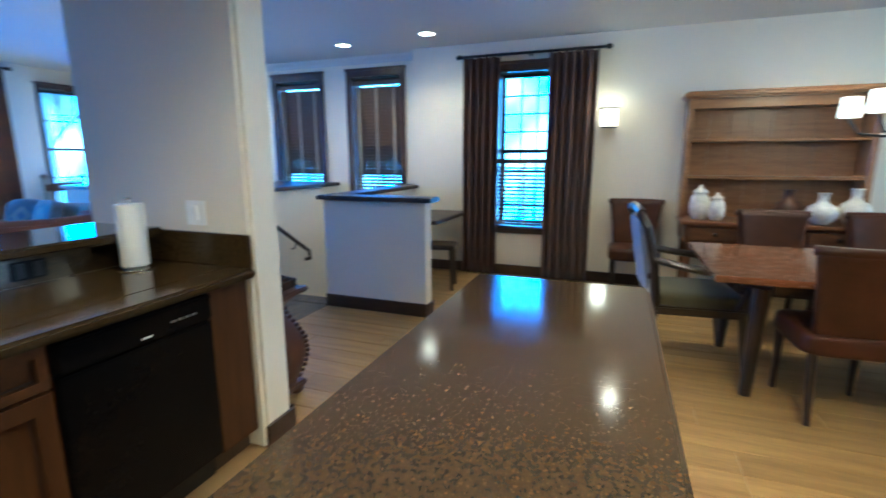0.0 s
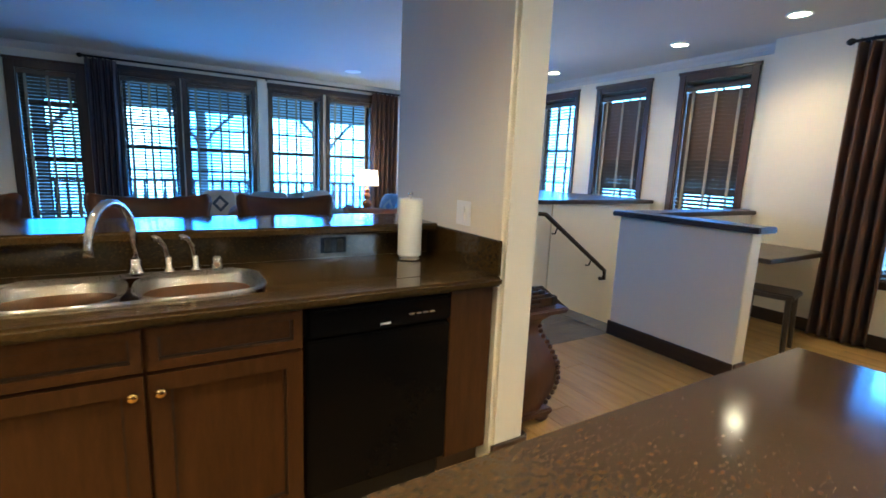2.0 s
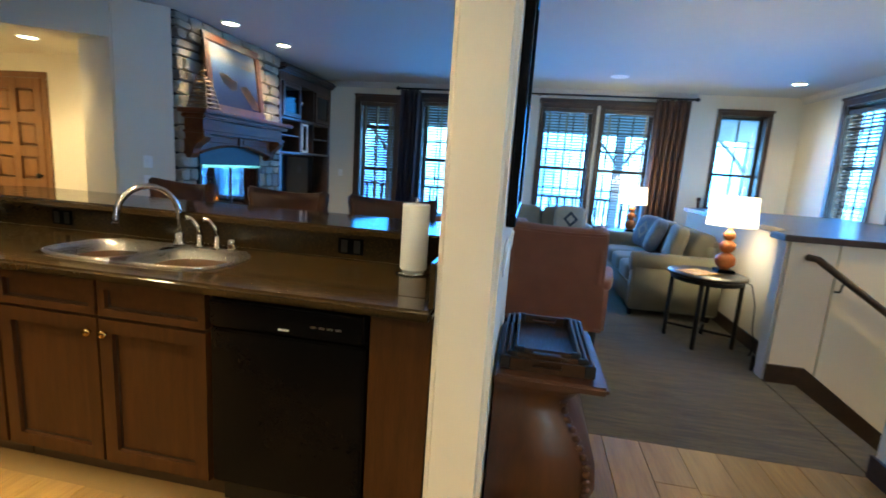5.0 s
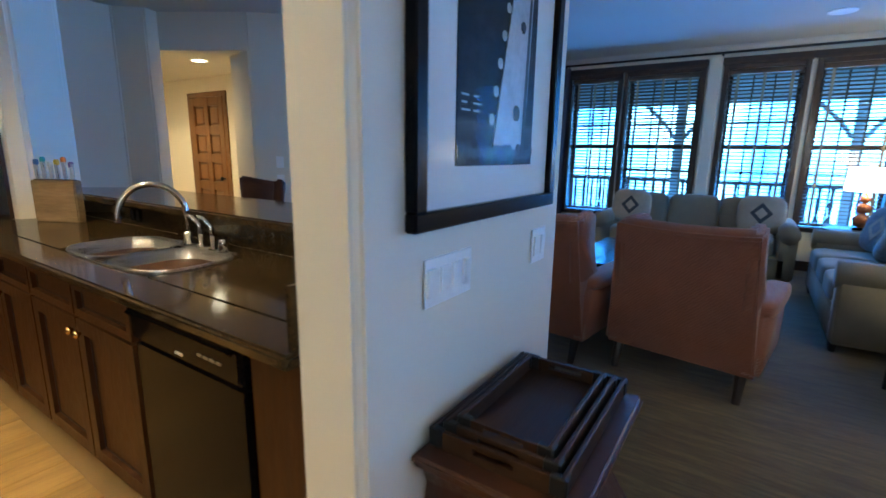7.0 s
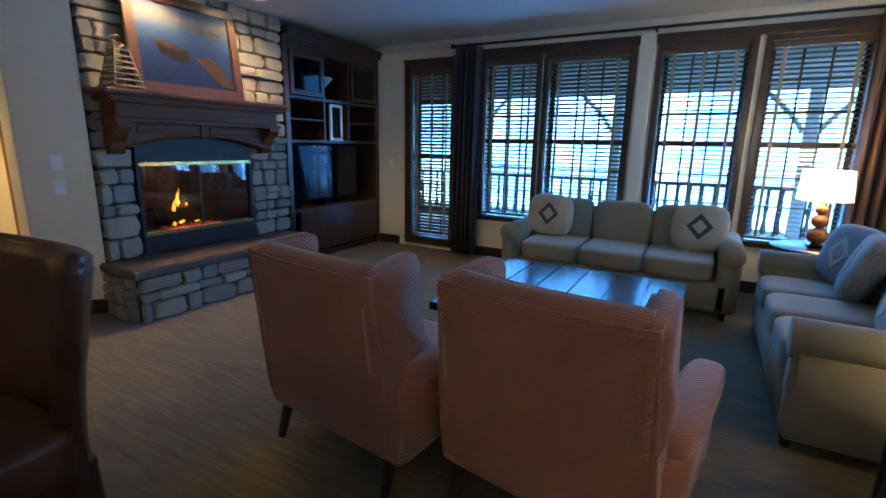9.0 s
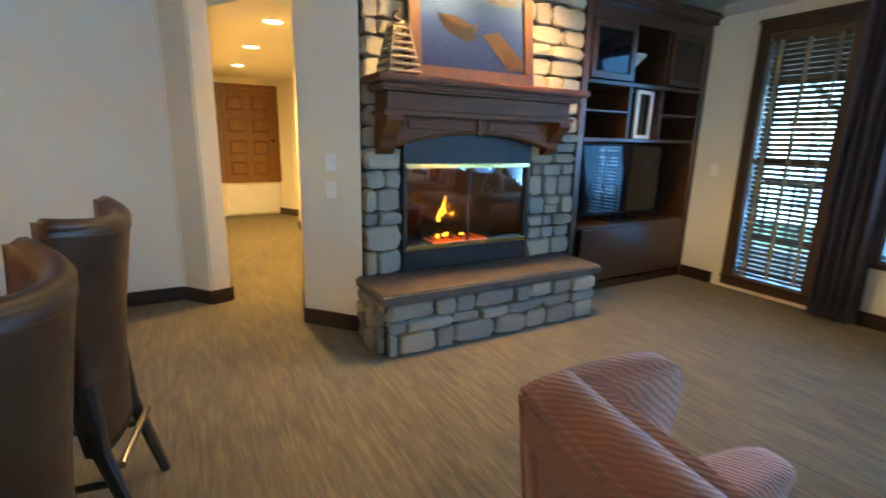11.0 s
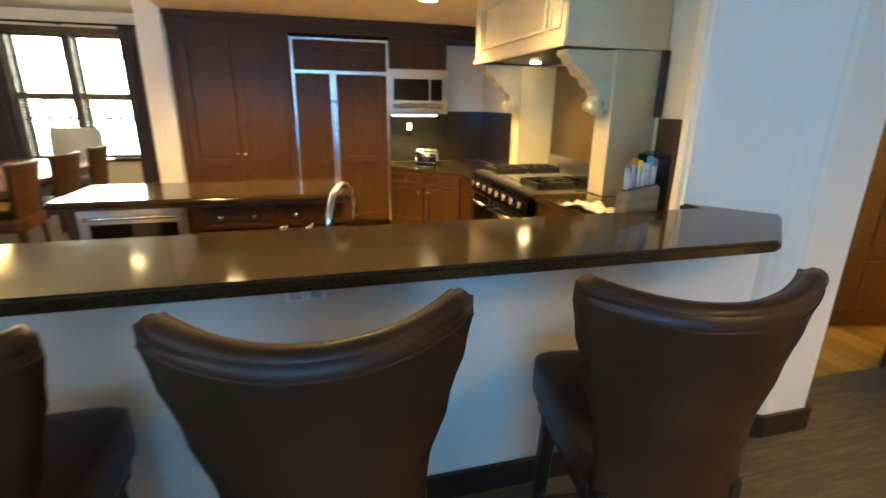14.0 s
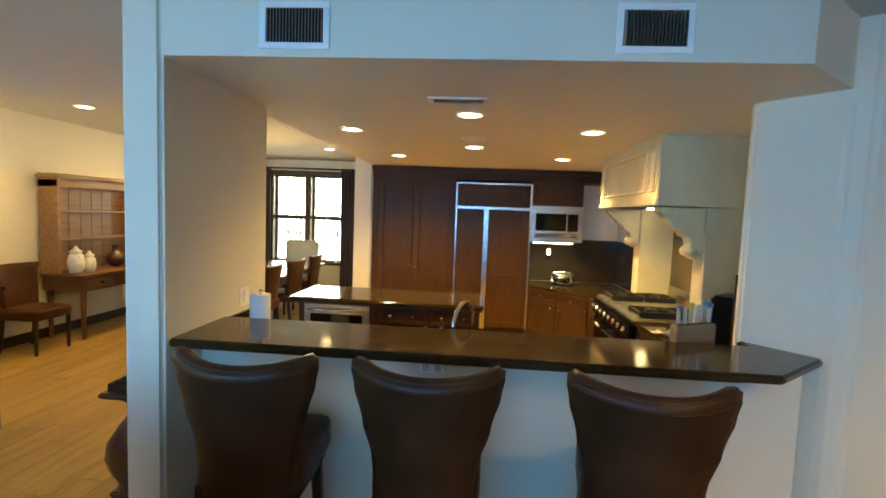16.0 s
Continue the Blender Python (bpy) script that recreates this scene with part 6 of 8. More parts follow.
def round_table(x, y, r, h, label):
    t = thing("end_table", x, y, 0, 20, label, "side table")
    part("tabletop", lathe(bmesh.new(), [(r - 0.01, h - 0.03), (r, h - 0.022), (r, h - 0.006), (r - 0.006, h)], 40), M_LEG, t, "", True)
    part("apron", lathe(bmesh.new(), [(r - 0.035, h - 0.07), (r - 0.03, h - 0.031)], 40), M_BLACKMATT, t, "", True)
    for i in range(4):
        a = math.pi / 4 + i * math.pi / 2
        part("leg", rod(bmesh.new(), (0.86 * r * math.cos(a), 0.86 * r * math.sin(a), 0), (0.86 * r * math.cos(a), 0.86 * r * math.sin(a), h - 0.03), 0.018, None, 8), M_BLACKMATT, t)
    b = bmesh.new()
    for i in range(2):
        a = math.pi / 4 + i * math.pi / 2
        rod(b, (-0.86 * r * math.cos(a), -0.86 * r * math.sin(a), 0.11), (0.86 * r * math.cos(a), 0.86 * r * math.sin(a), 0.11 + 0.001 * i), 0.012, None, 6)
    part("stretcher", b, M_BLACKMATT, t)
    return t


round_table(-2.88, 1.86, 0.31, 0.62, "round dark-stained end table with a crossed metal stretcher")
gourd_lamp(-2.98, 2.02, 0.62, "amber gourd lamp with a lit drum shade on the end table", LAMP_W)
mag = thing("magazine", -2.84, 1.76, 0.621, 35, "bright orange and yellow magazine lying on the table", "magazine")
part("cover", boxm(-0.11, 0.11, -0.14, 0.14, 0, 0.006, 0.001), plain("magazine_cover", (0.75, 0.38, 0.10), 0.3, 0, 0.5, 14, 40, 0.0), mag)
round_table(-5.98, 1.82, 0.33, 0.60, "round dark-stained end table in the window corner")
gourd_lamp(-5.97, 1.81, 0.60, "amber gourd lamp with a lit drum shade near the window", LAMP_W)

cord = thing("lamp_cord", -2.60, 2.08, 0, 0, "thin black lamp cord hanging behind the end table", "cable")
part("wire", tube(bmesh.new(), [(-0.10, -0.03, 0.61), (-0.01, 0.02, 0.60), (0.03, 0.05, 0.45), (0.01, 0.07, 0.25), (0.02, 0.1, 0.1), (-0.03, 0.1, 0.004)], 0.004, 6), M_BLACKMATT, cord)

ct = thing("coffee_table", -4.0, 0.20, 0, 0, "large black-stained plank coffee table with a glossy top", "coffee table")
part("body", boxm(-0.60, 0.60, -0.60, 0.60, 0.07, 0.40, 0.01), M_LEG, ct)
for i in range(6):
    part("plank", boxm(-0.69, 0.69, -0.69 + 0.23 * i + 0.001, -0.69 + 0.23 * (i + 1) - 0.001, 0.40, 0.45, 0.006, 2), M_GLOSSWOOD, ct)
for sx in (-0.58, 0.58):
    for sy in (-0.58, 0.58):
        part("foot", boxm(sx - 0.05, sx + 0.05, sy - 0.05, sy + 0.05, 0, 0.07, 0.008), M_LEG, ct)
# ---------- chest by the column, picture above ----------
ch = thing("bombe_chest", -0.46, 0.235, 0, 0, "carved dark burl wood chest with a swelling front", "chest")
ch.matrix_world = pose(-0.452, 0.235, 0) @ Matrix.Diagonal((0.66, 1.06, 0.966, 1))
prof = [(0.34, 0.06), (0.355, 0.10), (0.40, 0.18), (0.425, 0.26), (0.415, 0.36), (0.36, 0.46), (0.31, 0.53), (0.30, 0.57), (0.33, 0.61), (0.385, 0.645)]
b = bmesh.new()
rings = []
for d, z in prof:
    wx = 0.36 + (d - 0.30) * 0.75
    d = d * 0.87
    rings.append([b.verts.new(p) for p in ((-wx, 0.0, z), (wx, 0.0, z), (wx, d * 0.82, z), (wx - 0.06, d, z), (-wx + 0.06, d, z), (-wx, d * 0.82, z))])
for p, q in zip(rings, rings[1:]):
    for i in range(6):
        b.faces.new([p[i], p[(i + 1) % 6], q[(i + 1) % 6], q[i]])
b.faces.new(rings[0][::-1])
b.faces.new(rings[-1])
bmesh.ops.recalc_face_normals(b, faces=b.faces)
part("body", b, M_CHEST, ch, "", True)
part("top", boxm(-0.46, 0.45, -0.005, 0.37, 0.646, 0.678, 0.010, 3), M_CHEST, ch)
part("plinth", boxm(-0.42, 0.42, 0.0, 0.335, 0.045, 0.085, 0.012, 3), M_CHEST, ch)
for sx in (-0.36, 0.36):
    for y in (0.05, 0.29):
        part("bun_foot", lathe(bmesh.new(), [(0.025, 0), (0.042, 0.015), (0.042, 0.035), (0.02, 0.046)], 16), M_CHEST, ch, "", True, (sx, y, 0))
b = bmesh.new()
for i in range(16):
    z = 0.12 + 0.03 * i
    d = np.interp(z, [p[1] for p in prof], [p[0] for p in prof])
    bmesh.ops.create_icosphere(b, subdivisions=1, radius=0.016, matrix=Matrix.Translation((0.36 + (d - 0.30) * 0.75 - 0.015, d * 0.80, z)))
part("carved_rope", b, M_CHEST, ch, "carved rope edge", True)
tr = thing("serving_tray", -0.470, 0.415, 0.656, 0, "stack of nested dark wooden trays with black iron corner mounts", "tray")
M_TRAY = wood("tray_wood", (0.020, 0.009, 0.004), (0.065, 0.030, 0.013), "x", 0.5, 0.02)
M_TRAY.node_tree.nodes["Principled BSDF"].inputs["Specular IOR Level"].default_value = 0.2
for k in range(3):
    s = 0.024 * k
    x0, x1, y0, y1, z0 = -0.262 + s, 0.262 - s, -0.165 + s, 0.165 - s, 0.001 + 0.012 * k
    tray = part("tray", boxm(x0 + 0.012, x1 - 0.012, y0 + 0.012, y1 - 0.012, z0, z0 + 0.008), M_TRAY, tr)
    for q in ((x0, x1, y0, y0 + 0.012), (x0, x1, y1 - 0.012, y1)):
        part("long_rim", boxm(q[0], q[1], q[2], q[3], z0, z0 + 0.052, 0.003), M_TRAY, tray)
    for q in ((x0, x0 + 0.012), (x1 - 0.012, x1)):
        part("end_rim", holed("x", q[0], q[1] - q[0], y0 + 0.012, y1 - 0.012, z0, z0 + 0.046, [(-0.05, 0.05, z0 + 0.020, z0 + 0.036)]), M_TRAY, tray)
    for sx, xx in ((-1, x0), (1, x1)):
        for sy, yy in ((-1, y0), (1, y1)):
            b = bmesh.new()
            box(b, xx + sx * 0.003, xx - sx * 0.016, yy + sy * 0.003, yy - sy * 0.034, z0 + 0.004, z0 + 0.050, 0.003)
            box(b, xx + sx * 0.002, xx - sx * 0.030, yy + sy * 0.004, yy - sy * 0.014, z0 + 0.010, z0 + 0.048, 0.003)
            part("corner_mount", b, M_BLACKMATT, tray, "black iron corner mount")

art = thing("framed_photograph", -0.525, 0.227, 1.178, 180, "black-framed monochrome harbour photograph with a wide white mat", "picture")
b = bmesh.new()
W2, H2, fw = 0.388, 0.95, 0.042
for q in ((-W2, W2, 0, fw), (-W2, W2, H2 - fw, H2), (-W2, -W2 + fw, fw, H2 - fw), (W2 - fw, W2, fw, H2 - fw)):
    box(b, q[0], q[1], -0.032, 0, q[2], q[3], 0.004)
part("frame", b, M_BLACK, art)
part("mat_board", boxm(-W2 + fw, W2 - fw, -0.012, -0.002, fw, H2 - fw), M_MAT, art)
m, nt, ns, ln, bs = base_mat("monochrome_print")
v = coords(nt)
sep = ns.new("ShaderNodeSeparateXYZ")
ln.new(v, sep.inputs[0])
col = ramp(nt, sep.outputs["Z"], [(0.0, (0.006,) * 3), (0.17, (0.016,) * 3), (0.215, (0.06,) * 3), (0.235, (0.10,) * 3), (0.25, (0.010,) * 3), (0.9, (0.006,) * 3)])
ln.new(mixc(nt, 0.35, col, ramp(nt, noise_tex(nt, v, 26.0, 6), [(0.45, (0.002,) * 3), (0.8, (0.05,) * 3)])), bs.inputs["Base Color"])
bs.inputs["Roughness"].default_value = 0.5
bs.inputs["Specular IOR Level"].default_value = 0.1
pr = part("print", boxm(-0.215, 0.215, -0.0145, -0.0125, 0.135, 0.83), m, art, "dark monochrome print")
M_GREY = plain("print_grey", (0.40, 0.40, 0.41), 0.45, 0, 0.3, 14, 60, 0.0)
b = bmesh.new()
for yy in (-0.0175, -0.0150):
    for px, pz in ((-0.045, 0.16), (0.150, 0.16), (0.190, 0.82), (0.115, 0.82)):
        b.verts.new((px, yy, pz))
bmesh.ops.convex_hull(b, input=b.verts[:])
part("tower_shape", b, M_GREY, pr)
for zz, xx, ww in ((0.275, 0.092, 0.022), (0.50, 0.115, 0.016)):
    part("window_shape", lathe(bmesh.new(), [(ww, 0), (ww, 0.001)], 8), M_BLACKMATT, pr).matrix_basis = pose(xx, -0.0176, zz, 90, 22, 0)
b = bmesh.new()
for yy in (-0.0190, -0.0184):
    for px, pz in ((0.128, 0.16), (0.148, 0.16), (0.176, 0.82), (0.166, 0.82)):
        b.verts.new((px, yy, pz))
bmesh.ops.convex_hull(b, input=b.verts[:])
part("shadow_edge_shape", b, M_BLACKMATT, pr)
b = bmesh.new()
for k in range(15):
    x = -0.21 + 0.03 * k
    cushion(b, (x * 0.93, -0.0180, 0.168 + 0.006 * math.sin(2.3 * k)), (0.017, 0.0006, 0.020 + 0.006 * math.sin(1.7 * k + 1)), 0.8, 3)
part("shrub_shape", b, M_BLACKMATT, pr)
for i in range(6):
    x1, z1 = -0.195 + 0.055 * (i % 2), 0.262 + 0.017 * (i // 2)
    part("lettering_bar", boxm(x1, x1 + 0.040 - 0.008 * (i % 3), -0.0152, -0.0148, z1, z1 + 0.0045), M_GREY, pr)
for i in range(9):
    t = i / 8
    part("bulb_shape", lathe(bmesh.new(), [(0.015 - 0.005 * t, 0), (0.015 - 0.005 * t, 0.001)], 14), M_GREY, pr).matrix_basis = pose(-0.047 + 0.150 * t, -0.0150, 0.25 + 0.56 * t, 90, 0, 0)
ag = part("glazing", boxm(-W2 + fw, W2 - fw, -0.022, -0.020, fw, H2 - fw), glass("picture_glass", (1, 1, 1), 0.0, 0.005), art)
ag.visible_shadow = False

# ---------- fireplace ----------
FX0, FX1, FY = -4.70, -2.80, -3.20
fp = thing("stone_fireplace", 0, 0, 0, 0, "field stone fireplace with a raised hearth", "fireplace")
part("chimney_core", holed("y", -3.80, FY + 3.80 - 0.03, FX0 + 0.02, FX1 - 0.02, 0.0, CEIL - 0.001, [(-4.21, -3.08, 0.44, 1.46)]), M_MORTAR, fp, "mortar behind the stones")
hearth_core = part("hearth_core", boxm(-4.58, -2.78, FY - 0.02, -2.78, 0.0, 0.36), M_MORTAR, fp)
slab = part("hearth_slab", boxm(-4.63, -2.73, FY - 0.02, -2.72, 0.36, 0.43, 0.012, 3), M_SLAB, fp, "thick brown hearth slab")
ins = thing("fireplace_insert", -3.645, FY, 0.44, 0, "black gas fireplace insert with brass trim and burning logs", "fireplace insert")
part("lower_panel", boxm(-0.565, 0.565, -0.10, 0.02, 0.001, 0.145, 0.004), M_BLACKMATT, ins)
part("upper_panel", boxm(-0.565, 0.565, -0.10, 0.02, 0.775, 1.02, 0.004), M_BLACKMATT, ins)
for z in (0.15, 0.745):
    part("brass_bar", boxm(-0.55, 0.55, 0.0, 0.035, z, z + 0.032, 0.008, 3), M_BRASS, ins, "polished brass trim bar")
for s in (-1, 1):
    part("side_frame", boxm(s * 0.565 - 0.03 * (s > 0), s * 0.565 + 0.03 * (s < 0), -0.10, 0.02, 0.15, 0.77), M_BLACKMATT, ins)
b = bmesh.new()
box(b, -0.54, 0.54, -0.50, -0.48, 0.0, 0.9)
part("rear_panel", b, M_FIREBRICK, ins)
for s in (-1, 1):
    part("side_panel", boxm(s * 0.55 - 0.01, s * 0.55 + 0.01, -0.48, -0.11, 0.0, 0.9), M_FIREBRICK, ins)
part("fire_floor", boxm(-0.54, 0.54, -0.48, -0.02, 0.14, 0.149), M_BLACKMATT, ins)
part("fire_ceiling", boxm(-0.54, 0.54, -0.48, -0.10, 0.80, 0.82), M_BLACKMATT, ins)
gp = part("glass_door", boxm(-0.53, 0.53, -0.012, -0.008, 0.182, 0.745), M_SMOKE, ins, "smoked glass door")
gp.visible_shadow = False
part("door_stile", boxm(-0.008, 0.008, -0.007, 0.002, 0.182, 0.745), M_BLACKMATT, ins)
b = bmesh.new()
for i in range(7):
    rod(b, (-0.28 + 0.09 * i, -0.34, 0.19), (-0.28 + 0.09 * i, -0.10, 0.19), 0.008, None, 6)
part("grate", b, M_BLACKMATT, ins)
for i, (p0, p1, r) in enumerate((((-0.32, -0.28, 0.24), (0.30, -0.25, 0.24), 0.05), ((-0.27, -0.16, 0.24), (0.24, -0.19, 0.25), 0.045), ((-0.20, -0.24, 0.33), (0.14, -0.15, 0.34), 0.04), ((0.02, -0.28, 0.34), (0.30, -0.17, 0.33), 0.038))):
    b = bmesh.new()
    P0, P1 = Vector(p0), Vector(p1)
    tube(b, [P0.lerp(P1, k / 6) + Vector((0, 0.006 * math.sin(3 * k + i), 0.008 * math.sin(2 * k + i))) for k in range(7)], [r * (0.9 + 0.15 * math.sin(k * 2.3 + i)) for k in range(7)], 10)
    part("log", b, M_LOG, ins, "charred gas log", True)
part("ember_bed", boxm(-0.26, 0.24, -0.30, -0.10, 0.15, 0.168, 0.006), M_EMBER, ins, "glowing ember bed")
for i, (x, z, h, w) in enumerate(((0.12, 0.33, 0.19, 0.045), (0.16, 0.31, 0.11, 0.04), (0.06, 0.30, 0.09, 0.05), (0.12, 0.19, 0.07, 0.06), (-0.02, 0.19, 0.05, 0.05), (0.2, 0.18, 0.05, 0.04))):
    b = bmesh.new()
    lathe(b, [(0.004, z), (w * 0.45, z + h * 0.16), (w * 0.5, z + h * 0.34), (w * 0.32, z + h * 0.6), (w * 0.13, z + h * 0.85), (0.002, z + h)], 10)
    for vv in b.verts:
        vv.co.x += x + 0.02 * math.sin(18 * (vv.co.z - z) + i)
        vv.co.y = vv.co.y * 0.5 - 0.16
    part("flame", b, M_FLAME, ins, "orange gas flame", True)
lamp("fire_light", "POINT", (-3.545, FY - 0.14, 0.85), 5.0, (1.0, 0.45, 0.12), 0.06)

mt = thing("mantel", -3.64, FY, 0, 0, "dark cherry mantel shelf with brackets and an arched apron", "mantel")
part("shelf", boxm(-0.86, 0.86, 0.002, 0.33, 1.725, 1.77, 0.010, 3), M_MANTEL, mt)
part("cove", boxm(-0.82, 0.82, 0.002, 0.285, 1.68, 1.724, 0.016, 3), M_MANTEL, mt)
part("frieze", boxm(-0.76, 0.76, 0.002, 0.22, 1.565, 1.679, 0.006), M_MANTEL, mt)
part("bed_mould", boxm(-0.79, 0.79, 0.002, 0.25, 1.535, 1.564, 0.008, 2), M_MANTEL, mt)
b = bmesh.new()
N = 24
top, bot = [], []
for i in range(N + 1):
    x = -0.66 + 1.32 * i / N
    bot.append((x, 1.33 + 0.10 * (1 - (x / 0.66) ** 2)))
fa = [b.verts.new((x, 0.11, z)) for x, z in bot] + [b.verts.new((0.66, 0.11, 1.534)), b.verts.new((-0.66, 0.11, 1.534))]
ba = [b.verts.new((x, 0.02, z)) for x, z in bot] + [b.verts.new((0.66, 0.02, 1.534)), b.verts.new((-0.66, 0.02, 1.534))]
n = len(fa)
for i in range(n):
    b.faces.new([fa[i], fa[(i + 1) % n], ba[(i + 1) % n], ba[i]])
b.faces.new(fa)
b.faces.new(ba[::-1])
bmesh.ops.recalc_face_normals(b, faces=b.faces)
part("apron", b, M_MANTEL, mt, "arched apron")
b = bmesh.new()
tube(b, [(x, 0.112, z + 0.012) for x, z in bot], 0.014, 6)
part("apron_bead", b, M_MANTEL, mt)
part("apron_key", boxm(-0.022, 0.022, 0.11, 0.13, 1.42, 1.534, 0.004), M_MANTEL, mt)
for s in (-1, 1):
    part("apron_panel", boxm(s * 0.32 - 0.25, s * 0.32 + 0.25, 0.111, 0.122, 1.455, 1.52, 0.006), M_MANTEL, mt)
    b = bmesh.new()
    prof = [(0.0, 1.534), (0.23, 1.534), (0.235, 1.50), (0.20, 1.46), (0.15, 1.43), (0.11, 1.38), (0.10, 1.33), (0.07, 1.29), (0.0, 1.28)]
    a = [b.verts.new((s * 0.71 - 0.055, 0.002 + p, z)) for p, z in prof]
    c = [b.verts.new((s * 0.71 + 0.055, 0.002 + p, z)) for p, z in prof]
    for i in range(len(prof)):
        j = (i + 1) % len(prof)
        b.faces.new([a[i], a[j], c[j], c[i]])
    b.faces.new(a)
    b.faces.new(c[::-1])
    bmesh.ops.recalc_face_normals(b, faces=b.faces)
    part("bracket", b, M_MANTEL, mt, "scrolled bracket")

pic = new("framed_painting")
pic.matrix_world = pose(-3.56, FY + 0.16, 1.772, 0, 0, 180) @ pose(0, 0, 0, -7, 0, 0)
tagged(pic, "dark-framed lake painting with a moored rowing boat, leaning on the mantel", "painting")
b = bmesh.new()
W2, H2, fw = 0.50, 0.80, 0.085
for q in ((-W2, W2, 0, fw), (-W2, W2, H2 - fw, H2), (-W2, -W2 + fw, fw, H2 - fw), (W2 - fw, W2, fw, H2 - fw)):
    box(b, q[0], q[1], -0.03, 0.005, q[2], q[3], 0.008, 2)
part("frame", b, M_CHEST, pic)
cv = part("canvas", boxm(-W2 + fw, W2 - fw, -0.012, 0.0, 0, H2 - 2 * fw), M_PAINT, pic, "blue lake painting", at=(0, 0, fw))
M_BOAT = plain("painted_boat", (0.022, 0.016, 0.014), 0.4, 0, 0.4, 20, 80, 0.0)
M_DOCK = plain("painted_dock", (0.075, 0.038, 0.022), 0.4, 0, 0.3, 20, 80, 0.0)


def daub(poly, mat, name, y=-0.0135):
    b = bmesh.new()
    b.faces.new([b.verts.new((x, y, z)) for x, z in poly])
    bmesh.ops.solidify(b, geom=b.faces[:], thickness=0.001)
    part(name, b, mat, cv)


daub([(-0.29, 0.34), (-0.24, 0.25), (-0.08, 0.18), (0.0, 0.20), (0.03, 0.31), (-0.02, 0.29), (-0.15, 0.34)], M_BOAT, "boat_shape")
daub([(-0.27, 0.335), (-0.15, 0.335), (-0.02, 0.285), (-0.09, 0.27), (-0.2, 0.30)], M_DOCK, "boat_inside", -0.0148)
daub([(0.06, 0.24), (0.20, 0.27), (0.40, 0.10), (0.41, 0.02), (0.28, 0.02)], M_DOCK, "dock_shape")
daub([(0.12, 0.46), (0.16, 0.50), (0.2, 0.47), (0.25, 0.52), (0.3, 0.48), (0.34, 0.50), (0.34, 0.455)], M_BOAT, "tree_shape")

trap = thing("lobster_trap_ornament", -2.98, FY + 0.16, 1.771, 0, "small weathered wooden slat trap ornament on the mantel", "ornament")
for k in range(7):
    z = 0.015 + 0.043 * k
    s = 0.115 - 0.010 * k
    b = bmesh.new()
    for q in ((-s, s, -s, -s + 0.014), (-s, s, s - 0.014, s), (-s, -s + 0.014, -s, s), (s - 0.014, s, -s, s)):
        box(b, q[0], q[1], q[2], q[3], z + 0.002 * (q[1] - q[0] < 0.1), z + 0.016, 0.003)
    part("slat", b, M_CRATE, trap)
for sx in (-1, 1):
    for sy in (-1, 1):
        part("post", rod(bmesh.new(), (sx * 0.105, sy * 0.105, 0), (sx * 0.045, sy * 0.045, 0.31), 0.008, None, 6), M_CRATE, trap)
part("rope", tube(bmesh.new(), [(0.03 * math.cos(t), 0.03 * math.sin(t), 0.29 + 0.012 * t) for t in [i * 0.6 for i in range(14)]], 0.010, 6), M_CRATE, trap, "coiled rope", True)

# ---------- media cabinet ----------
mu = thing("media_cabinet", -5.56, -3.20, 0, 0, "tall dark wood media cabinet with open shelves round a television", "media cabinet")
UW = 0.84
for s in (-1, 1):
    part("side_stile", boxm(s * UW - (0.07 if s > 0 else -0.0), s * UW + (0.07 if s < 0 else 0.0), -0.60, 0.0, 0, 2.52, 0.006), M_UNIT, mu)
part("back_panel", boxm(-UW + 0.07, UW - 0.07, -0.60, -0.58, 0, 2.50), M_UNIT, mu)
part("plinth", boxm(-UW + 0.07, UW - 0.07, -0.58, -0.02, 0.0, 0.07), M_UNIT, mu)
part("top_panel", boxm(-UW + 0.07, UW - 0.07, -0.58, 0.0, 2.40, 2.52), M_UNIT, mu)
b = prism(bmesh.new(), [(-UW - 0.0, -0.6), (UW + 0.0, -0.6), (UW + 0.0, 0.10), (-UW - 0.0, 0.10)], 2.54, 2.62, 0.03, 3)
part("crown", b, M_UNIT, mu)
part("crown_cove", boxm(-UW, UW, -0.6, 0.05, 2.521, 2.539), M_UNIT, mu)
part("drop_front", boxm(-UW + 0.075, UW - 0.16, -0.03, 0.0, 0.10, 0.60, 0.006), M_UNIT, mu, "large flat drop-front door")
part("tv_shelf", boxm(-UW + 0.07, UW - 0.07, -0.58, -0.02, 0.60, 0.635), M_UNIT, mu)
for z in (1.40, 1.885):
    part("shelf", boxm(-UW + 0.07, UW - 0.07, -0.58, 0.0, z, z + 0.035, 0.004), M_UNIT, mu)
for x in (-0.22, 0.22):
    part("divider", boxm(x - 0.012, x + 0.012, -0.58, -0.01, 1.435, 1.884), M_UNIT, mu)
    part("divider", boxm(x - 0.012, x + 0.012, -0.58, -0.01, 1.92, 2.399), M_UNIT, mu)
for x0, x1 in ((-0.77, -0.235), (0.235, 0.77)):
    part("short_shelf", boxm(x0, x1, -0.58, -0.02, 1.655, 1.675, 0.003), M_UNIT, mu)
    d = panel_front("glass_door", x1 - x0 - 0.02, 0.46, mu, FACE_N((x0 + x1) / 2, -0.012, 1.93), M_UNIT, rail=0.05)
    part("door_glass", boxm(-(x1 - x0) / 2 + 0.07, (x1 - x0) / 2 - 0.07, -0.014, -0.012, 0.06, 0.40), M_SCREEN, d)
tv = thing("television", -5.56, -3.42, 0.636, 0, "black flat-screen television in the media cabinet", "television")
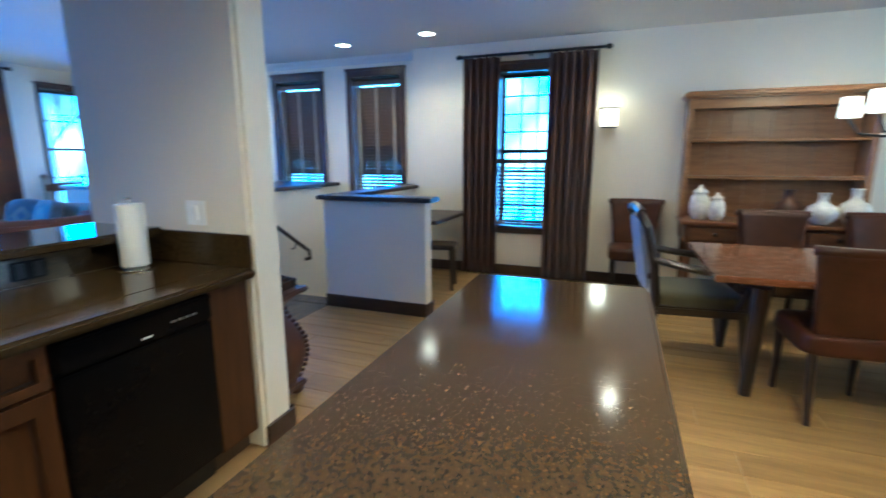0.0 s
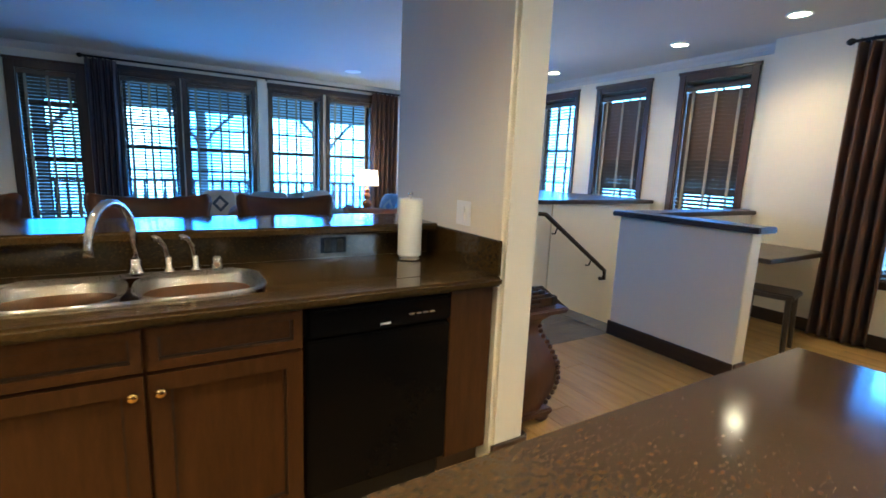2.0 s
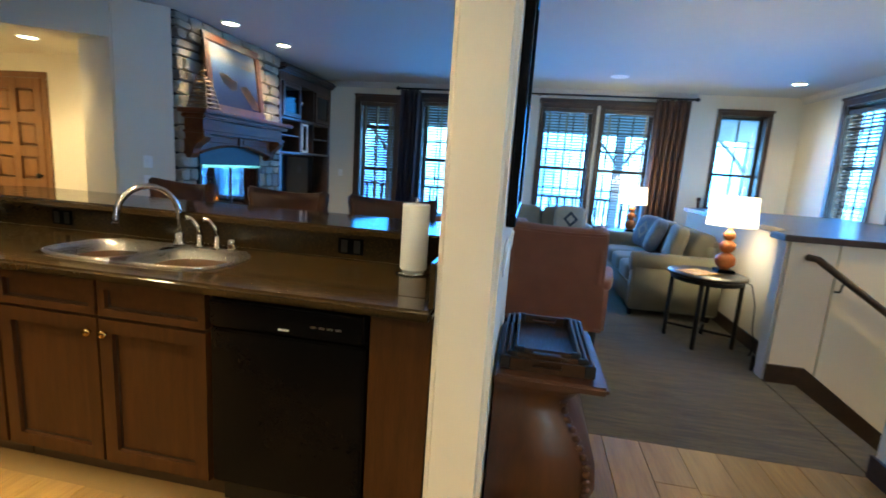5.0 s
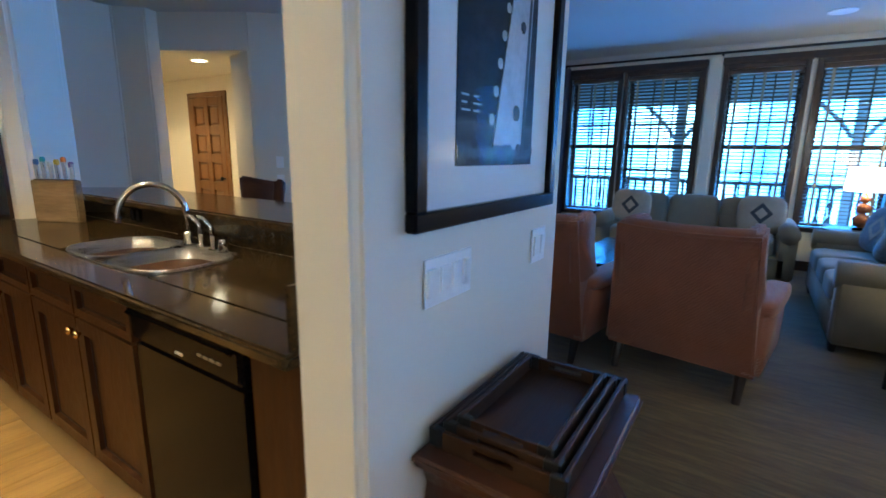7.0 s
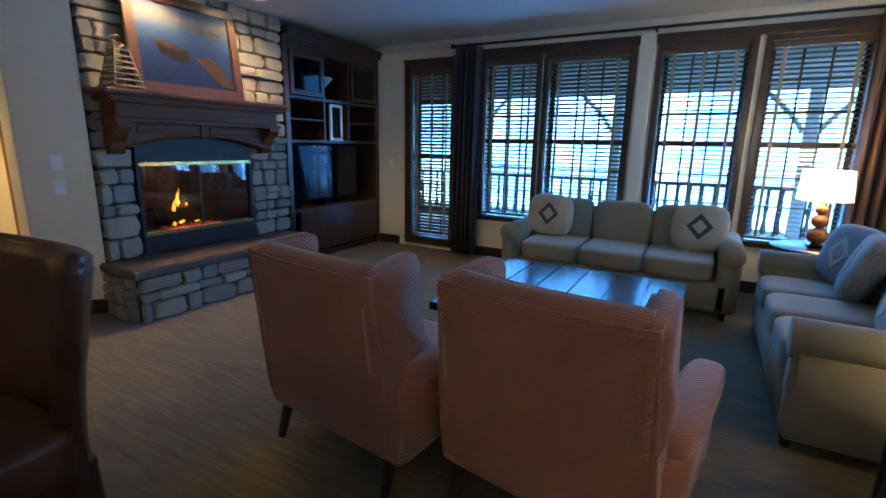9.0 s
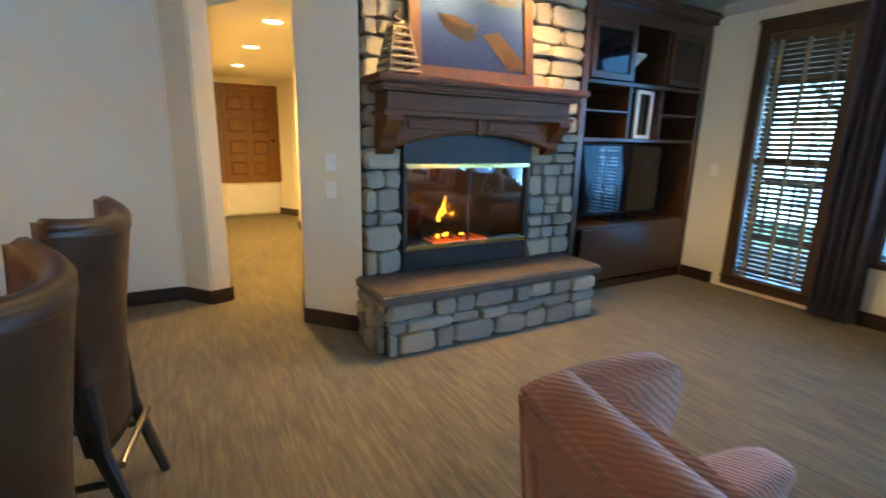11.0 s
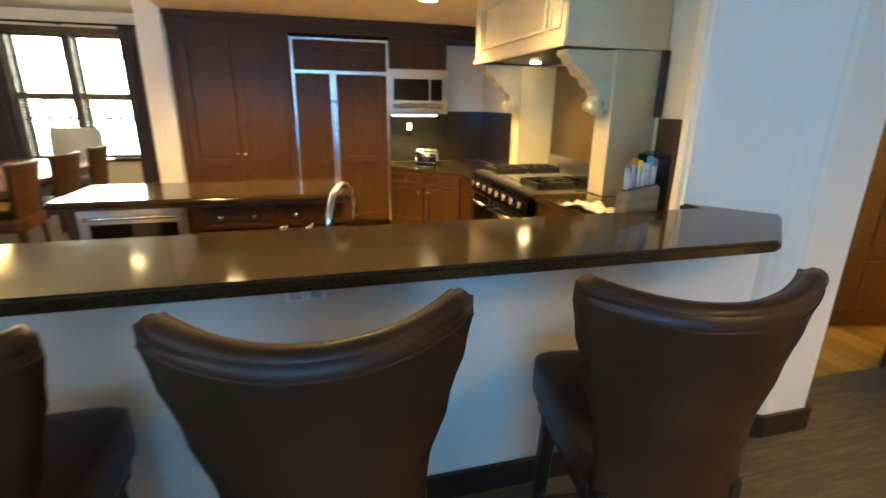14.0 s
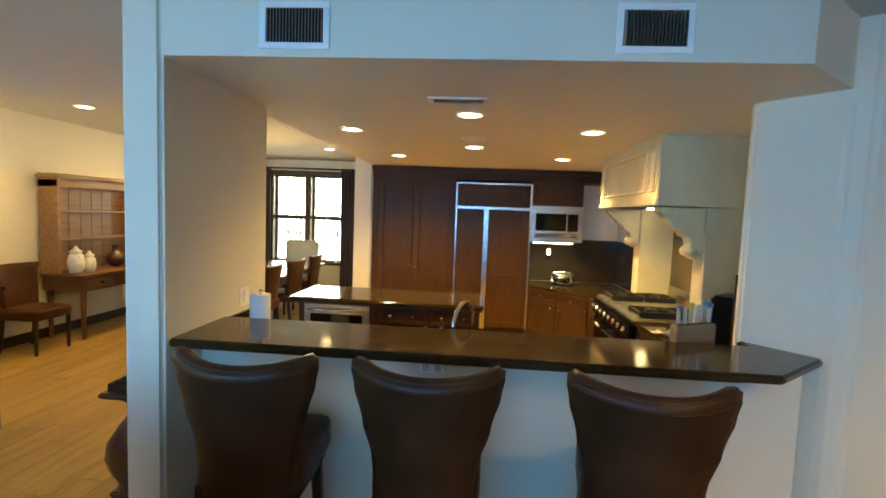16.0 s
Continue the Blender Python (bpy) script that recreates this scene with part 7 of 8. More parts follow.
part("stand", boxm(-0.22, 0.22, -0.10, 0.10, 0, 0.02, 0.006), M_BLACK, tv)
part("neck", boxm(-0.05, 0.05, -0.02, 0.02, 0.02, 0.08), M_BLACK, tv)
part("bezel", boxm(-0.60, 0.60, -0.03, 0.03, 0.06, 0.745, 0.008, 2), M_BLACK, tv)
part("screen", boxm(-0.58, 0.58, 0.0305, 0.033, 0.085, 0.725), M_SCREEN, tv, "glossy dark screen")
pf = thing("photo_frame", -5.60, -3.27, 1.436, 8, "white upright frame on the media cabinet shelf", "picture frame")
b = bmesh.new()
for q in ((-0.13, 0.13, 0, 0.035), (-0.13, 0.13, 0.405, 0.44), (-0.13, -0.095, 0.035, 0.405), (0.095, 0.13, 0.035, 0.405)):
    box(b, q[0], q[1], -0.015, 0.015, q[2], q[3], 0.004)
part("frame", b, M_WHITEPL, pf)
part("photo", boxm(-0.095, 0.095, -0.01, 0.0, 0.035, 0.405), M_SCREEN, pf)
sb = thing("ceramic_bowl", -5.50, -3.40, 1.921, 0, "pale pedestal bowl on the top shelf", "bowl")
part("bowl", lathe(bmesh.new(), [(0.06, 0), (0.05, 0.02), (0.02, 0.10), (0.03, 0.14), (0.13, 0.25), (0.14, 0.27), (0.12, 0.265), (0.02, 0.16)], 24), M_PORC, sb, "", True)

# ---------- wooden chair in the window corner ----------
wch = thing("spindle_chair", -6.02, 2.78, 0, 38, "dark wooden spindle-back chair with ball finials in the window corner", "chair")
part("seat", boxm(-0.24, 0.24, -0.22, 0.22, 0.42, 0.455, 0.012, 3), M_CHEST, wch)
for sx in (-1, 1):
    part("front_leg", rod(bmesh.new(), (sx * 0.20, -0.18, 0.43), (sx * 0.21, -0.20, 0), 0.022, 0.016, 10), M_CHEST, wch, "", True)
    post = part("back_post", rod(bmesh.new(), (sx * 0.21, 0.20, 0), (sx * 0.235, 0.25, 1.08), 0.020, None, 10), M_CHEST, wch, "", True)
    part("finial", lathe(bmesh.new(), [(0.012, 1.075), (0.026, 1.085), (0.014, 1.10), (0.026, 1.115), (0.033, 1.137), (0.026, 1.16), (0.006, 1.17)], 14, sx * 0.235, 0.25), M_CHEST, post, "turned ball finial", True)
part("crest_rail", sheet(bmesh.new(), lambda u, v: ((u - 0.5) * 0.46, 0.245, 0.92 + 0.09 * v + 0.03 * math.sin(math.pi * u) * v), 12, 3, 0.02), M_CHEST, wch)
for k in range(5):
    part("spindle", rod(bmesh.new(), (-0.14 + 0.07 * k, 0.20, 0.45), (-0.15 + 0.075 * k, 0.244, 0.93), 0.008, None, 8), M_CHEST, wch, "", True)

# ---------- stair rail ----------
sr = thing("stair_rail", -2.148, 2.23, 0.92, 0, "dark timber stair rail on iron brackets", "stair rail")
sl = (0.279 - 0.917) / (3.176 - 2.236)
part("rail", tube(bmesh.new(), [(0.01, -0.03, 0.0), (0.07, 0.0, 0.0), (0.07, 0.95, 0.95 * sl), (0.07, 1.0, 0.95 * sl - 0.03), (0.07, 1.0, 0.95 * sl - 0.13), (0.01, 1.0, 0.95 * sl - 0.14)], 0.024, 10), M_TRIM, sr, "", True)
for y in (0.18, 0.75):
    part("bracket", tube(bmesh.new(), [(0.0, y, y * sl - 0.10), (0.05, y, y * sl - 0.09), (0.07, y, y * sl - 0.03)], 0.008, 6), M_BLACKMATT, sr)

# ---------- hall: service door, grille, closet door ----------
def eight_panel(name, w, h, label, m, rows_=4):
    d = new(name)
    d.matrix_world = m
    tagged(d, label, "door", "", "structure")
    leaf = part("leaf", boxm(-w / 2, w / 2, 0.0, 0.006, 0, h), M_PINEDK, d)
    pw, ph = (w - 0.30) / 2, (h - 0.12 * (rows_ + 1)) / rows_
    for i in range(3):
        x0 = -w / 2 + i * (pw + 0.10)
        part("stile", boxm(x0, x0 + 0.10, 0.006, 0.042, 0, h, 0.004), M_DOOR, leaf)
    for i in range(2):
        x0 = -w / 2 + 0.10 + i * (pw + 0.10)
        for j in range(rows_ + 1):
            part("rail", boxm(x0, x0 + pw, 0.006, 0.041, j * (ph + 0.12), j * (ph + 0.12) + 0.12, 0.004), M_DOOR, leaf)
        for j in range(rows_):
            z0 = 0.12 + j * (ph + 0.12)
            part("raised_panel", boxm(x0 + 0.022, x0 + pw - 0.022, 0.006, 0.034, z0 + 0.022, z0 + ph - 0.022, 0.016), M_DOOR, leaf)
    b = bmesh.new()
    for q in ((-w / 2 - 0.07, -w / 2 - 0.004, -0.0, h + 0.07), (w / 2 + 0.004, w / 2 + 0.07, -0.0, h + 0.07), (-w / 2 - 0.004, w / 2 + 0.004, h + 0.004, h + 0.07)):
        box(b, q[0], q[1], 0.0, 0.035, q[2], q[3], 0.004)
    part("door_casing", b, M_DOOR, d)
    kn = lathe(bmesh.new(), [(0.012, 0), (0.012, 0.03), (0.028, 0.04), (0.028, 0.06), (0.01, 0.068)], 14)
    turned(kn, Matrix.Translation((-w / 2 + 0.055, 0.041, h * 0.46)) @ Matrix.Rotation(-math.pi / 2, 4, "X"))
    part("door_knob", kn, M_BLACKMATT, d, "", True)
    return d


eight_panel("door_1", 0.86, 1.56, "raised oak service door with eight panels above a grille", pose(-2.79, -8.998, 0.58, 0, 0, 0))
g = thing("return_air_grille", -2.82, -8.998, 0.02, 180, "white return air grille under the oak service door", "grille")
part("frame", boxm(-0.45, 0.45, -0.02, -0.001, 0.0, 0.52, 0.004), M_WHITEPL, g)
for i in range(22):
    part("louvre", turned(boxm(-0.42, 0.42, -0.010, 0.010, -0.001, 0.001), Matrix.Translation((0, -0.024, 0.04 + 0.021 * i)) @ Matrix.Rotation(0.7, 4, "X")), M_WHITEPL, g)
eight_panel("door_2", 0.80, 2.05, "oak closet door with raised panels, closed", pose(-3.25, -5.71, 0.0, 0, 0, -90), 5)

# ---------- bathroom beyond the bar end ----------
bd = new("door_3")
bd.matrix_world = pose(0.10, -4.46, 0.0, 0, 0, -101)
tagged(bd, "oak panelled bathroom door standing open", "door", "", "structure")
leaf = part("leaf", boxm(0.0, 0.76, -0.02, 0.02, 0.01, 2.04, 0.003), M_DOOR, bd)
for i in range(2):
    for j in range(4):
        x0, z0 = 0.09 + i * 0.32, 0.14 + j * 0.47
        for sy in (-1, 1):
            part("raised_panel", boxm(x0, x0 + 0.25, sy * 0.0205, sy * 0.030, z0, z0 + 0.36, 0.009), M_DOOR, leaf)
part("door_knob", lathe(bmesh.new(), [(0.02, 0), (0.028, 0.02), (0.02, 0.05)], 12), M_BRASS, leaf, "", True, (0.70, 0.02, 1.0))
dc = new("door_casing")
tagged(dc, "dark-stained timber casing round the bathroom doorway", "door casing", "", "structure")
b = bmesh.new()
for q in ((-4.545, -4.48, 0, 2.15), (-3.68, -3.61, 0, 2.15), (-4.48, -3.68, 2.08, 2.15)):
    box(b, -0.475, -0.452, q[0], q[1], q[2], q[3], 0.004)
    if q[0] > -4.5:
        box(b, -0.449, -0.334, q[0], q[1], q[2], q[3] - 0.072 if q[2] == 0 else q[3] - 0.06)
part("casing", b, M_TRIMZ, dc)
vn = thing("bathroom_vanity", 0.75, -6.02, 0, 0, "pale wooden bathroom vanity with drawers and a dark top", "vanity")
part("body", boxm(-0.9, 0.9, -0.27, 0.26, 0.08, 0.82), M_CRATE, vn)
part("top", boxm(-0.92, 0.92, -0.28, 0.29, 0.82, 0.86, 0.006), M_QUARTZ, vn)
for i in range(3):
    for j in range(4):
        f = part("drawer_front", boxm(-0.87 + 0.6 * i, -0.33 + 0.6 * i, 0.261, 0.28, 0.10 + 0.18 * j, 0.265 + 0.18 * j, 0.004), M_CRATE, vn)
sc = thing("wall_sconce", 0.27, -6.28, 1.80, 0, "lit white bathroom sconce", "sconce")
part("shade", lathe(bmesh.new(), [(0.05, -0.18), (0.07, 0.0), (0.07, 0.16), (0.06, 0.18)], 16), M_SHADE, sc, "", True, (0, 0.09, 0))
part("arm", boxm(-0.03, 0.03, 0.0, 0.03, -0.05, 0.05), M_CHROME, sc)
lamp("bath_light", "POINT", (-0.15, -5.5, 2.15), 42.0, (1.0, 0.74, 0.38), 0.15)


# ---------- desk corner ----------
dk = thing("wall_desk", -0.50, 3.45, 0, 0, "dark-topped built-in desk between half wall and window", "desk")
part("top", boxm(-0.375, 0.30, -0.62, 0.41, 0.715, 0.755, 0.006, 2), M_TRIM, dk)
part("apron", boxm(-0.37, 0.28, 0.30, 0.40, 0.60, 0.714), M_WALL, dk)
ds = thing("desk_stool", -0.26, 3.05, 0, 12, "small dark wooden stool under the desk", "stool")
part("seat", boxm(-0.19, 0.19, -0.16, 0.16, 0.44, 0.49, 0.012, 2), M_LEG, ds)
for sx in (-0.15, 0.15):
    for sy in (-0.12, 0.12):
        part("leg", rod(bmesh.new(), (sx, sy, 0.445), (sx * 1.1, sy * 1.1, 0), 0.022, 0.018, 8), M_LEG, ds)


# ---------- dining room ----------
def side_chair(x, y, rz, name="dining_chair", label="russet leather dining chair with a curved back and dark legs"):
    """It faces its own +y."""
    c = thing(name, x, y, 0, rz, label, "chair", "leather chairs round the dining table")
    for sx, sy, s2 in ((-0.20, 0.20, 0.0), (0.20, 0.20, 0.0), (-0.19, -0.20, -0.05), (0.19, -0.20, -0.05)):
        part("leg", tube(bmesh.new(), [(sx, sy, 0.42), (sx, sy + s2 * 0.3, 0.22), (sx, sy + s2, 0)], [0.026, 0.022, 0.017], 8), M_LEG, c)
    part("seat", cushion(bmesh.new(), (0, 0, 0.44), (0.25, 0.25, 0.065), 0.3, 8), M_LEATHER2, c, "", True)

    def back(u, v):
        q = 2 * u - 1
        w = 0.20 + 0.055 * v + 0.03 * max(0, v - 0.7)
        return (q * w, -0.215 - 0.10 * v + 0.05 * q * q * (0.3 + v), 0.44 + v * 0.50)
    part("backrest", sheet(bmesh.new(), back, 14, 12, 0.05), M_LEATHER2, c, "", True)
    part("top_roll", tube(bmesh.new(), [Vector(back(i / 14, 1.0)) + Vector((0, 0.024, 0.0)) for i in range(15)], 0.028, 8), M_LEATHER2, c, "", True)
    return c


side_chair(1.72, 3.50, 180, label="russet leather dining chair standing against the wall")
side_chair(2.72, 1.44, 4, label="russet leather dining chair pushed to the table")
side_chair(3.45, 1.42, -3)
side_chair(4.25, 1.43, 2)
side_chair(2.75, 2.74, 180)
side_chair(3.50, 2.75, 178)
side_chair(4.25, 2.74, 182)

ac = thing("dining_armchair", 2.06, 1.99, 0, -84, "dark carved wooden armchair with an olive upholstered seat", "armchair")
M_OLIVE = fabric("olive_velvet", (0.09, 0.085, 0.04), 250, 0.3, False)
M_PALE = fabric("pale_back", (0.34, 0.36, 0.38), 250, 0.15, False)
for sx in (-1, 1):
    part("front_leg", tube(bmesh.new(), [(sx * 0.27, 0.25, 0.42), (sx * 0.28, 0.26, 0.22), (sx * 0.28, 0.29, 0)], [0.032, 0.024, 0.018], 8), M_LEG, ac)
    part("rear_leg", tube(bmesh.new(), [(sx * 0.25, -0.27, 0.42), (sx * 0.25, -0.30, 0.2), (sx * 0.25, -0.36, 0)], [0.03, 0.024, 0.018], 8), M_LEG, ac)
    part("back_post", tube(bmesh.new(), [(sx * 0.25, -0.27, 0.40), (sx * 0.26, -0.30, 0.7), (sx * 0.265, -0.36, 0.95), (sx * 0.22, -0.41, 1.04)], [0.030, 0.028, 0.027, 0.03], 8), M_LEG, ac)
    part("arm", tube(bmesh.new(), [(sx * 0.265, -0.31, 0.74), (sx * 0.30, -0.12, 0.70), (sx * 0.32, 0.10, 0.67), (sx * 0.31, 0.24, 0.63), (sx * 0.29, 0.26, 0.57), (sx * 0.28, 0.22, 0.44)], [0.024, 0.026, 0.028, 0.028, 0.024, 0.026], 8), M_LEG, ac)
part("seat_rail", boxm(-0.29, 0.29, -0.28, 0.28, 0.37, 0.43, 0.01, 2), M_LEG, ac)
part("seat", cushion(bmesh.new(), (0, 0, 0.455), (0.27, 0.27, 0.06), 0.35, 8), M_OLIVE, ac, "", True)
part("back_panel", turned(boxm(-0.235, 0.235, -0.025, 0.025, 0.0, 0.52, 0.015, 2), Matrix.Translation((0, -0.30, 0.48)) @ Matrix.Rotation(radians(10), 4, "X")), M_PALE, ac, "pale upholstered back panel")
part("top_rail", tube(bmesh.new(), [(-0.24 + 0.08 * i, -0.40 - 0.01 * math.cos((i - 3) / 2), 1.03 + 0.035 * math.cos((i - 3) / 2.2)) for i in range(7)], 0.03, 8), M_LEG, ac)
part("mid_rail", boxm(-0.25, 0.25, -0.335, -0.30, 0.60, 0.64, 0.005), M_LEG, ac)
wc = thing("host_chair", 5.15, 1.9, 0, 90, "pale upholstered host chair at the far table end", "armchair")
part("seat", boxm(-0.30, 0.30, -0.28, 0.30, 0.30, 0.48, 0.04, 3), M_PALE, wc, "", True)
part("backrest", turned(boxm(-0.31, 0.31, -0.06, 0.06, 0, 0.68, 0.04, 3), Matrix.Translation((0, -0.28, 0.44)) @ Matrix.Rotation(radians(8), 4, "X")), M_PALE, wc, "", True)
for sx in (-0.25, 0.25):
    for sy in (-0.24, 0.25):
        part("leg", rod(bmesh.new(), (sx, sy, 0.31), (sx, sy, 0), 0.026, 0.018, 8), M_LEG, wc)

tb = thing("dining_table", 3.535, 1.84, 0, 0, "long polished brown dining table on dark tapered legs", "dining table")
for i in range(5):
    part("plank", boxm(-1.465, 1.465, -0.56 + 0.224 * i + 0.0008, -0.56 + 0.224 * (i + 1) - 0.0008, 0.715, 0.755, 0.004), M_TABLE, tb)
part("apron", boxm(-1.14, 1.14, -0.42, 0.42, 0.64, 0.714), M_LEG, tb)
for sx in (-1.19, 1.19):
    for sy in (-0.38, 0.38):
        part("leg", rod(bmesh.new(), (sx, sy, 0.66), (sx * 1.02, sy * 1.04, 0), 0.05, 0.032, 10), M_LEG, tb)
cpc = thing("centerpiece_bowl", 3.3, 1.9, 0.756, 0, "pale ceramic footed bowl on the dining table", "bowl")
part("bowl", lathe(bmesh.new(), [(0.07, 0), (0.06, 0.015), (0.03, 0.06), (0.10, 0.11), (0.15, 0.16), (0.14, 0.16), (0.05, 0.10)], 24), M_PORC, cpc, "", True)

cl = thing("chandelier", 3.13, 1.95, 1.60, 0, "dark iron chandelier with lit cream shades", "chandelier")
part("rod", rod(bmesh.new(), (0, 0, 0.2), (0, 0, CEIL - 1.60), 0.008, None, 8), M_BLACKMATT, cl)
part("hub", lathe(bmesh.new(), [(0.01, -0.10), (0.04, -0.06), (0.03, 0.0), (0.05, 0.08), (0.02, 0.2)], 16), M_BLACKMATT, cl, "", True)
part("ceiling_rose", lathe(bmesh.new(), [(0.06, CEIL - 1.632), (0.06, CEIL - 1.602)], 20), M_BLACKMATT, cl)
for i in range(5):
    a = 2.5 + i * 2 * math.pi / 5
    ca, sa = math.cos(a), math.sin(a)
    arm = part("arm", tube(bmesh.new(), [(0.03 * ca, 0.03 * sa, -0.02), (0.14 * ca, 0.14 * sa, -0.08), (0.27 * ca, 0.27 * sa, -0.06), (0.33 * ca, 0.33 * sa, 0.03)], 0.009, 8), M_BLACKMATT, cl, "", True)
    part("shade", lathe(bmesh.new(), [(0.052, 0.04), (0.060, 0.05), (0.050, 0.165), (0.046, 0.165)], 18), M_SHADE, arm, "lit cream shade", True, (0.33 * ca, 0.33 * sa, 0))
lamp("chandelier_light", "POINT", (3.13, 1.95, 1.98), 30.0, (1.0, 0.78, 0.48), 0.25)

ht = thing("hutch", 2.87, 3.59, 0, 0, "wide pine hutch with open plate shelves over a drawer table", "hutch")
part("table_top", boxm(-0.76, 0.76, -0.32, 0.26, 0.77, 0.805, 0.008, 2), M_PINEDK, ht)
part("carcass", boxm(-0.72, 0.72, -0.28, 0.25, 0.60, 0.769), M_PINEDK, ht)
for i in range(3):
    f = part("drawer_front", boxm(-0.69 + 0.47 * i, -0.25 + 0.47 * i, -0.295, -0.28, 0.625, 0.75, 0.005), M_PINEDK, ht)
    part("pull", rod(bmesh.new(), (-0.47 + 0.47 * i, -0.296, 0.69), (-0.47 + 0.47 * i, -0.32, 0.69), 0.014, 0.018, 12), M_BLACKMATT, f, "", True)
for sx in (-0.67, 0.67):
    for sy in (-0.23, 0.20):
        part("leg", rod(bmesh.new(), (sx, sy, 0.61), (sx, sy, 0), 0.035, 0.022, 10), M_PINEDK, ht)
for s in (-1, 1):
    part("side_board", boxm(s * 0.73 - 0.025, s * 0.73 + 0.025, 0.0, 0.25, 0.806, 1.94, 0.006), M_PINE, ht)
me_w = 1.41 / 8
for i in range(8):
    part("back_plank", boxm(-0.705 + me_w * i + 0.0012, -0.705 + me_w * (i + 1) - 0.0012, 0.235, 0.255, 0.806, 1.94, 0.003), M_PINE, ht)
for z in (1.19, 1.54):
    part("shelf", boxm(-0.705, 0.705, 0.03, 0.234, z, z + 0.028, 0.005), M_PINE, ht)
part("shelf_rail", boxm(-0.705, 0.705, 0.02, 0.03, 1.225, 1.24), M_PINE, ht)
part("frieze", boxm(-0.755, 0.755, -0.005, 0.25, 1.85, 1.94, 0.004), M_PINE, ht)
part("cornice", boxm(-0.80, 0.80, -0.05, 0.26, 1.94, 2.01, 0.022, 3), M_PINE, ht)


def vase(x, y, z, prof, label, mat, name="vase"):
    v = thing(name, x, y, z, 0, label, name.replace("_", " "))
    part("body", lathe(bmesh.new(), prof, 24), mat, v, "", True)
    return v


JAR = [(0.05, 0), (0.055, 0.01), (0.075, 0.05), (0.080, 0.12), (0.066, 0.19), (0.045, 0.21), (0.058, 0.222), (0.058, 0.235), (0.02, 0.262), (0.016, 0.28), (0.004, 0.29)]
for x, y, k in ((2.28, 3.52, 1.15), (2.42, 3.47, 0.92)):
    vase(x, y, 0.806, [(r * k, z * k) for r, z in JAR], "lidded cream porcelain jar with faint blue decoration", M_PORC, "lidded_jar")
URN = [(0.05, 0), (0.06, 0.01), (0.11, 0.06), (0.125, 0.11), (0.10, 0.16), (0.05, 0.19), (0.035, 0.22), (0.04, 0.27), (0.05, 0.28), (0.042, 0.275)]
vase(3.24, 3.45, 0.806, URN, "round crackle-glazed ivory vase on the hutch", M_PORC)
vase(3.47, 3.44, 0.806, [(r, z * 1.15) for r, z in URN], "taller crackle-glazed ivory vase on the hutch", M_PORC)
vase(3.03, 3.62, 0.806, [(r * 0.95, z * 1.05) for r, z in URN], "dark brown pottery vase in the shadow of the shelf", M_CHEST)
ws = thing("wall_sconce", 1.39, DY - 0.001, 1.81, 0, "lit wall sconce with a small square shade beside the curtain", "sconce")
part("back_plate", boxm(-0.05, 0.05, -0.02, 0, -0.10, 0.06, 0.004), M_BLACKMATT, ws)
part("shade", boxm(-0.085, 0.085, -0.13, -0.025, -0.09, 0.085, 0.01, 2), M_SHADE, ws, "glowing frosted shade")
part("cap_frame", boxm(-0.095, 0.095, -0.14, -0.021, 0.086, 0.10, 0.003), M_BLACKMATT, ws)
part("foot_frame", boxm(-0.075, 0.075, -0.12, -0.021, -0.105, -0.091, 0.003), M_BLACKMATT, ws)
lamp("sconce_light", "POINT", (1.39, DY - 0.17, 1.93), 5.0, (1.0, 0.82, 0.55), 0.08)

# ---------- fireplace stones ----------
rnd = random.Random(5)


def stone_face(nx, nz, seed):
    """One rough stone, a unit square across with a rounded front towards +y."""
    r = random.Random(seed)
    b = bmesh.new()
    pts = []
    corners = [(-0.5, -0.5), (0.5, -0.5), (0.5, 0.5), (-0.5, 0.5)]
    for i in range(4):
        (x0, z0), (x1, z1) = corners[i], corners[(i + 1) % 4]
        for k in (0.12, 0.5, 0.88):
            pts.append((x0 + (x1 - x0) * k + r.uniform(-0.06, 0.06), z0 + (z1 - z0) * k + r.uniform(-0.06, 0.06)))
    rings = []
    for s, y in ((1.0, -0.6), (1.0, 0.35), (0.95, 0.80), (0.84, 1.0)):
        rings.append([b.verts.new((x * s, y + r.uniform(-0.12, 0.12) * (y > 0), z * s)) for x, z in pts])
    n = len(pts)
    for p, q in zip(rings, rings[1:]):
        for i in range(n):
            b.faces.new([p[i], p[(i + 1) % n], q[(i + 1) % n], q[i]])
    b.faces.new(rings[-1])
    bmesh.ops.recalc_face_normals(b, faces=b.faces)
    me = mesh_of(b, "stone")
    me.materials.append(M_STONE)
    return me


STONES = [stone_face(0, 0, k) for k in range(12)]


